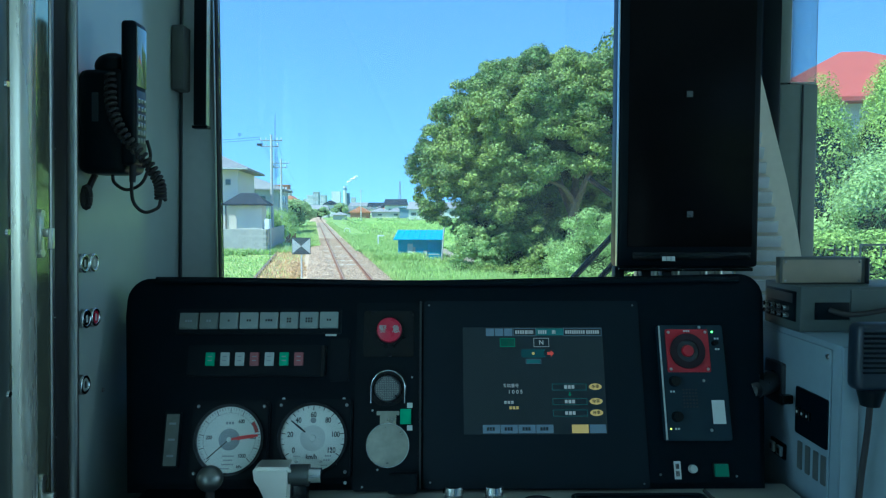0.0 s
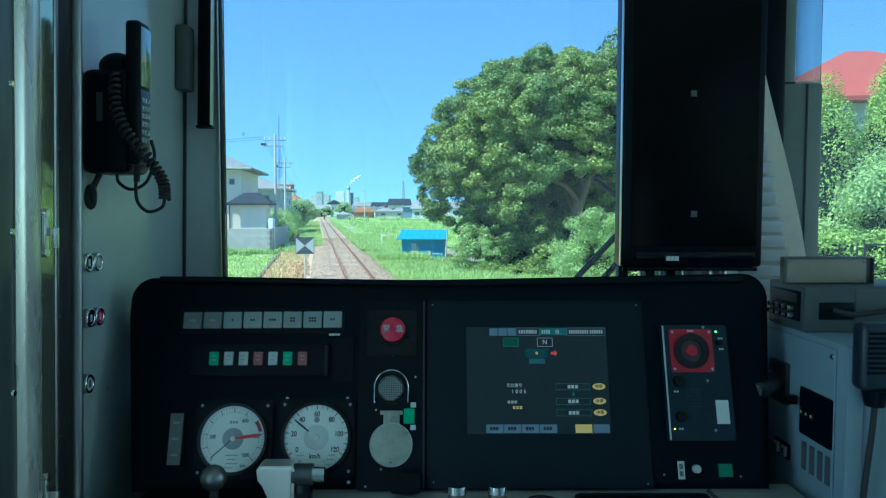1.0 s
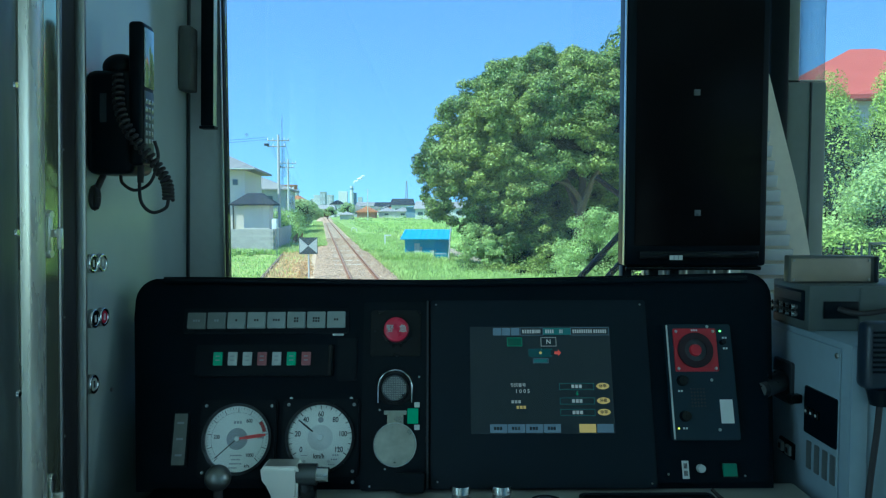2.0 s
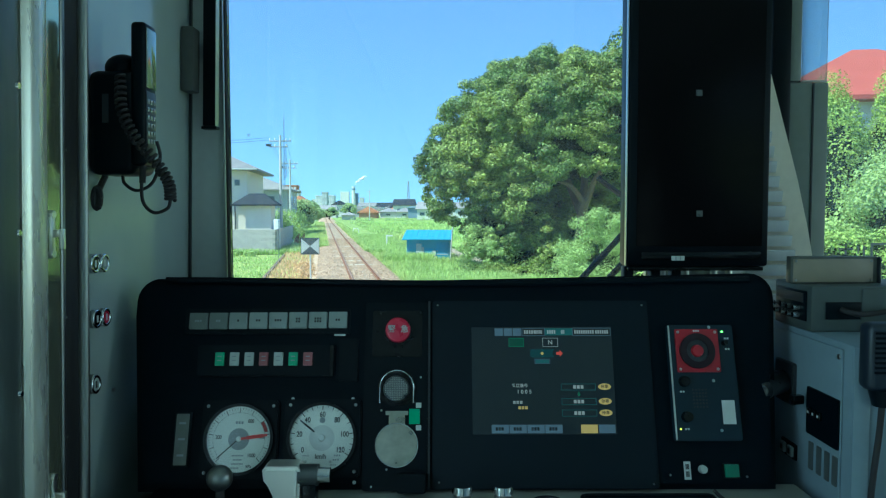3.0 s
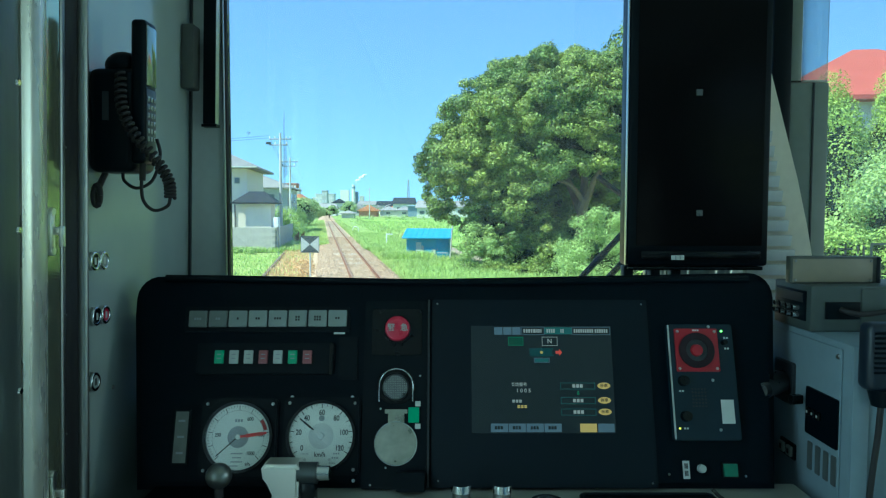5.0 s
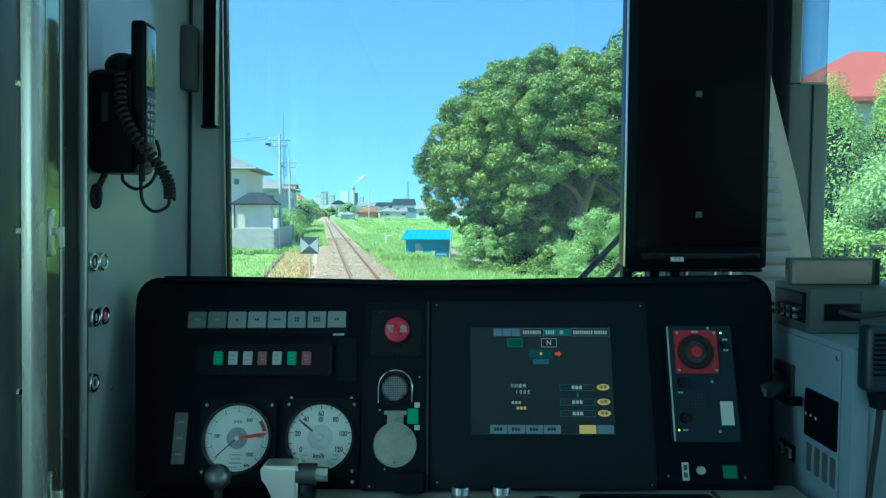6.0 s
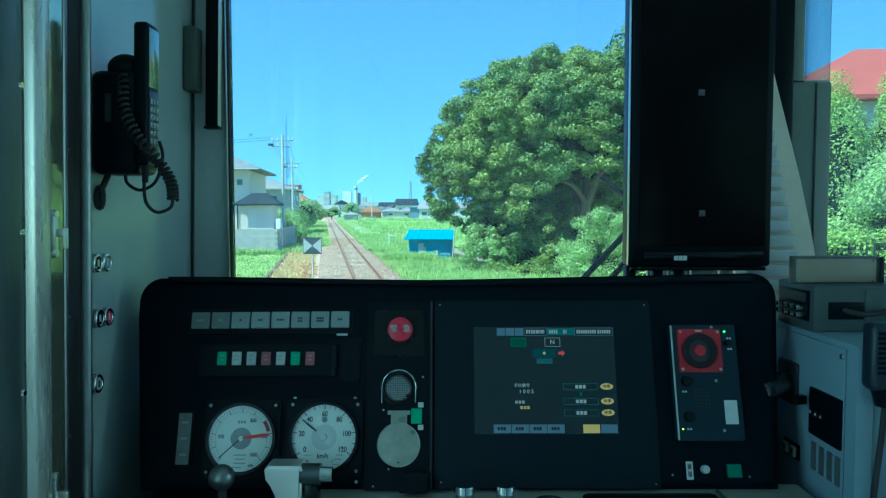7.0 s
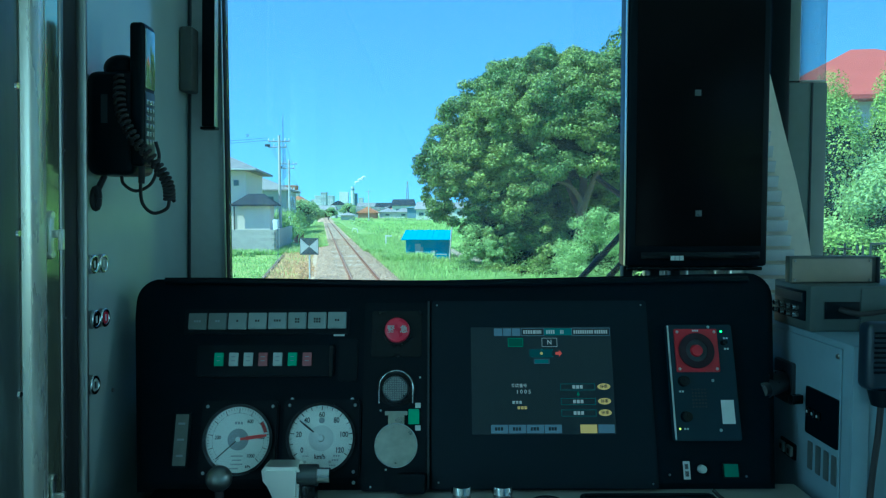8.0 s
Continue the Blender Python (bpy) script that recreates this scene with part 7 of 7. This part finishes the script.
# hedge rows and far woods closing the fields
rng = np.random.default_rng(77)
fw = [(rng.uniform(-650, 750), rng.uniform(560, 900), GZ + rng.uniform(1, 3.5), rng.uniform(5, 9)) for _ in range(320)]
tagged(leaf_cloud("far_woods", fw, 2.4, 1.1, LEAF_FAR, None, seed=78), "hazy belt of distant trees", "woods", kind="stuff")
fh = [(rng.uniform(-28, 200), rng.uniform(204, 214), GZ + rng.uniform(0.3, 0.9), rng.uniform(0.8, 1.5)) for _ in range(260)]
tagged(leaf_cloud("field_hedge", fh, 26, 0.22, LEAF_FAR, None, seed=79), "low hedge row at the field's far edge", "hedge", kind="stuff")

# guard pipes, posts and old timbers by the line
for s, n, f in ((64, 2.5, 1),):
    e = thing("guard_pipe", "white bent guard pipe beside the line", "pipe", Matrix.Translation(by_line(s, n, GZ)))
    part("pipe", tube(B(), smooth_path([(-0.35, 0, 0), (-0.35, 0, 0.6), (-0.2, 0, 0.85), (0.2, 0, 0.85), (0.35, 0, 0.6), (0.35, 0, 0)], 5), 0.045, 8), WHITE, e)
e = thing("field_marker", "white L-shaped marker post by the field", "marker", Matrix.Translation(by_line(32, 3.6, GZ)))
part("post", box(B(), -0.05, 0.05, -0.05, 0.05, 0, 1.1, 0.01), WHITE, e)
part("arm", box(B(), 0.05, 0.5, -0.04, 0.04, 0.98, 1.08, 0.01), WHITE, e)
for i in range(3):
    e = thing("field_stake", "thin white stake at the field's edge", "stake", Matrix.Translation(by_line(28 + 1.3 * i, 8.2, GZ)), group="field stakes")
    part("stake", cyl(B(), (0, 0, 0), (0.03, 0, 0.95), 0.025, 0.025, 8), WHITE, e)
e = thing("old_timbers", "stack of old brown sleepers by the path", "timber stack", Matrix.Translation(by_line(28, 5.2, GZ + 0.12)))
for i in range(5):
    part("timber", box(B(), -0.12, 0.12, -1.1, 1.1, 0.16 * (i // 3), 0.15 + 0.16 * (i // 3), 0.012, m=Matrix.Translation((0.28 * (i % 3), 0.15 * i, 0)) @ Matrix.Rotation(radians(12), 4, "Z")), SLEEPER, e)
e = thing("rusty_junk_heap", "heap of rusty pipes among the weeds", "scrap", Matrix.Translation(by_line(35.5, -3.6, GZ)))
for i in range(9):
    part("pipe", cyl(B(), (-0.5 + 0.12 * i, 0.05 * (i % 3), 0), (-0.42 + 0.11 * i, 0.2, 0.8 + 0.12 * (i % 4)), 0.05, 0.05, 8), RAIL, e)

# kerb along the dry strip, and a row of leafy vegetables before the wall
e = thing("verge_kerb", "low dark concrete kerb along the dry strip", "kerb", kind="structure")
part("kerb", sweep(B(), [(-4.28, GZ - 0.05), (-4.28, GZ + 0.2), (-4.16, GZ + 0.2), (-4.16, GZ - 0.05)], [-10 + 1.5 * i for i in range(22)]), mat("dark_kerb_concrete", (0.16, 0.13, 0.1), 0.9, vary=0.25, scale=2), e)
vr = random.Random(8)
vp = []
for i in range(46):
    d_ = vr.uniform(0.6, 7.5)
    vp.append((bc.x - d_, bc.y - vr.uniform(0.9, 3.4), GZ + 0.22, vr.uniform(0.18, 0.32)))
tagged(leaf_cloud("vegetable_rows", vp, 900, 0.1, LEAF_LIGHT, None, seed=88), "rows of leafy vegetables before the block wall", "vegetables", kind="stuff")
wp = [tuple(by_line(vr.uniform(4, 12), vr.uniform(-2.9, -2.2), GZ + 0.3)) + (vr.uniform(0.12, 0.24),) for i in range(26)]
tagged(leaf_cloud("withered_weeds", wp, 1500, 0.05, GRASS_DRY, None, seed=89), "rusty withered weeds beside the line", "weeds", kind="stuff")
# grasses
scatter_blades("shoulder_grass", verge_places(22, 150, 1.2, 2.6, 15000, -0.36, 206), 0.32, 0.035, GRASS, "grass creeping over the ballast shoulder", seed=8)
scatter_blades("shoulder_grass", verge_places(30, 150, -3.1, -1.2, 18000, -0.38, 207), 0.34, 0.035, GRASS, "grass creeping over the ballast shoulder", seed=9)
scatter_blades("dry_strip_weeds", verge_places(0, 26, -4.1, -2.2, 1500, GZ + 0.08, 208), 0.13, 0.014, GRASS, "sparse green weeds in the dry strip", seed=10)
scatter_blades("verge_grass", verge_places(-4, 60, 1.5, 6.8, 60000, GZ + 0.02, 201), 0.36, 0.014, GRASS, "tall green grass on the verge", seed=1)
scatter_blades("verge_grass", verge_places(24, 110, -8.5, -2.3, 14000, GZ + 0.04, 202), 0.4, 0.025, GRASS, "green grass beside the track bed", seed=2)
scatter_blades("lawn_grass", verge_places(-6, 22, -13, -4.2, 9000, GZ + 0.06, 203), 0.12, 0.025, GRASS, "rough lawn grass before the wall", seed=3)
scatter_blades("dry_grass", verge_places(-4, 30, -4.3, -2.2, 5000, GZ + 0.08, 204), 0.16, 0.02, GRASS_DRY, "dry yellow grass beside the line", seed=4)
scatter_blades("field_grass", verge_places(40, 150, 5, 40, 9000, GZ + 0.06, 205), 0.4, 0.06, GRASS, "green growth at the field's edge", seed=5)
scatter_blades("hut_grass", [(x, y, GZ) for x, y in zip(np.random.default_rng(14).uniform(-3.4, -0.6, 5000), np.random.default_rng(15).uniform(40.5, 42.8, 5000))], 0.6, 0.018, GRASS, "tall grass grown up against the hut", seed=7)
scatter_blades("hedge_foot_grass", [(x, y, GZ) for x, y in zip(np.random.default_rng(4).uniform(-0.5, 9, 9000), np.random.default_rng(5).uniform(23, 32, 9000))], 0.35, 0.018, GRASS, "rough grass under the trees", seed=6)

# ---- loose ballast stones ----
def stones(name, count, s0, s1, n0, n1, seed):
    """Small angular stones lying on the track bed, in one mesh."""
    rng = np.random.default_rng(seed)
    cube = np.array([(x, y, z) for x in (-1, 1) for y in (-1, 1) for z in (-1, 1)], dtype=float)
    quads = np.array([(0, 1, 3, 2), (4, 6, 7, 5), (0, 4, 5, 1), (2, 3, 7, 6), (0, 2, 6, 4), (1, 5, 7, 3)])
    vs, fs = [], []
    for i in range(count):
        s = s0 + (s1 - s0) * rng.random() ** 1.5
        n = rng.uniform(n0, n1)
        zz = np.interp(n, [-2.0, -1.2, 1.2, 1.55], [-0.28, -0.165, -0.165, -0.28])
        p = by_line(s, n, zz + 0.005)
        v = cube * rng.uniform(0.018, 0.045, 3) * rng.uniform(0.7, 1.2, (8, 1)) * np.array([1, 1, 0.5])
        a = rng.uniform(0, 6.283)
        r = np.array([(math.cos(a), -math.sin(a), 0), (math.sin(a), math.cos(a), 0), (0, 0, 1)])
        vs.append(v @ r.T + np.array(p))
        fs.append(quads + 8 * i)
    me = bpy.data.meshes.new(name)
    me.from_pydata(np.concatenate(vs).tolist(), [], np.concatenate(fs).tolist())
    me.materials.append(STONE)
    return tagged(new(name, me), "loose brown ballast stones on the track bed", "gravel", kind="stuff")


stones("ballast_stones", 16000, -3, 45, -1.95, 1.5, 301)

# ---- sleepers, one by one ----
tb = bpy.data.objects["track_bed"]
bm = box(B(), -1.0, 1.0, -0.11, 0.11, -0.14, 0.0, 0.012, seg=1)
first = None
for i in range(230):
    s = -12 + 0.66 * i
    p, h = line_frame(s)
    m = Matrix.Translation((p.x, p.y, -0.158)) @ Matrix.Rotation(h, 4, "Z")
    if first is None:
        first = part("sleeper", bm, SLEEPER, tb, "", m)
    else:
        o = share("sleeper", first, tb, m)
bm = box(B(), -1.0, 1.0, -0.12, 0.12, -0.1, 0.004, 0.012, seg=1)
sl = part("sleeper", bm, CONC_SLEEPER, tb, "pale concrete sleeper", (lambda p, h: Matrix.Translation((p.x, p.y, -0.15)) @ Matrix.Rotation(h, 4, "Z"))(*line_frame(9.33)))
for s in (12.4, 16.2, 17.5, 22.1, 28.3):
    p, h = line_frame(s)
    share("sleeper", sl, tb, Matrix.Translation((p.x, p.y, -0.15)) @ Matrix.Rotation(h, 4, "Z"))
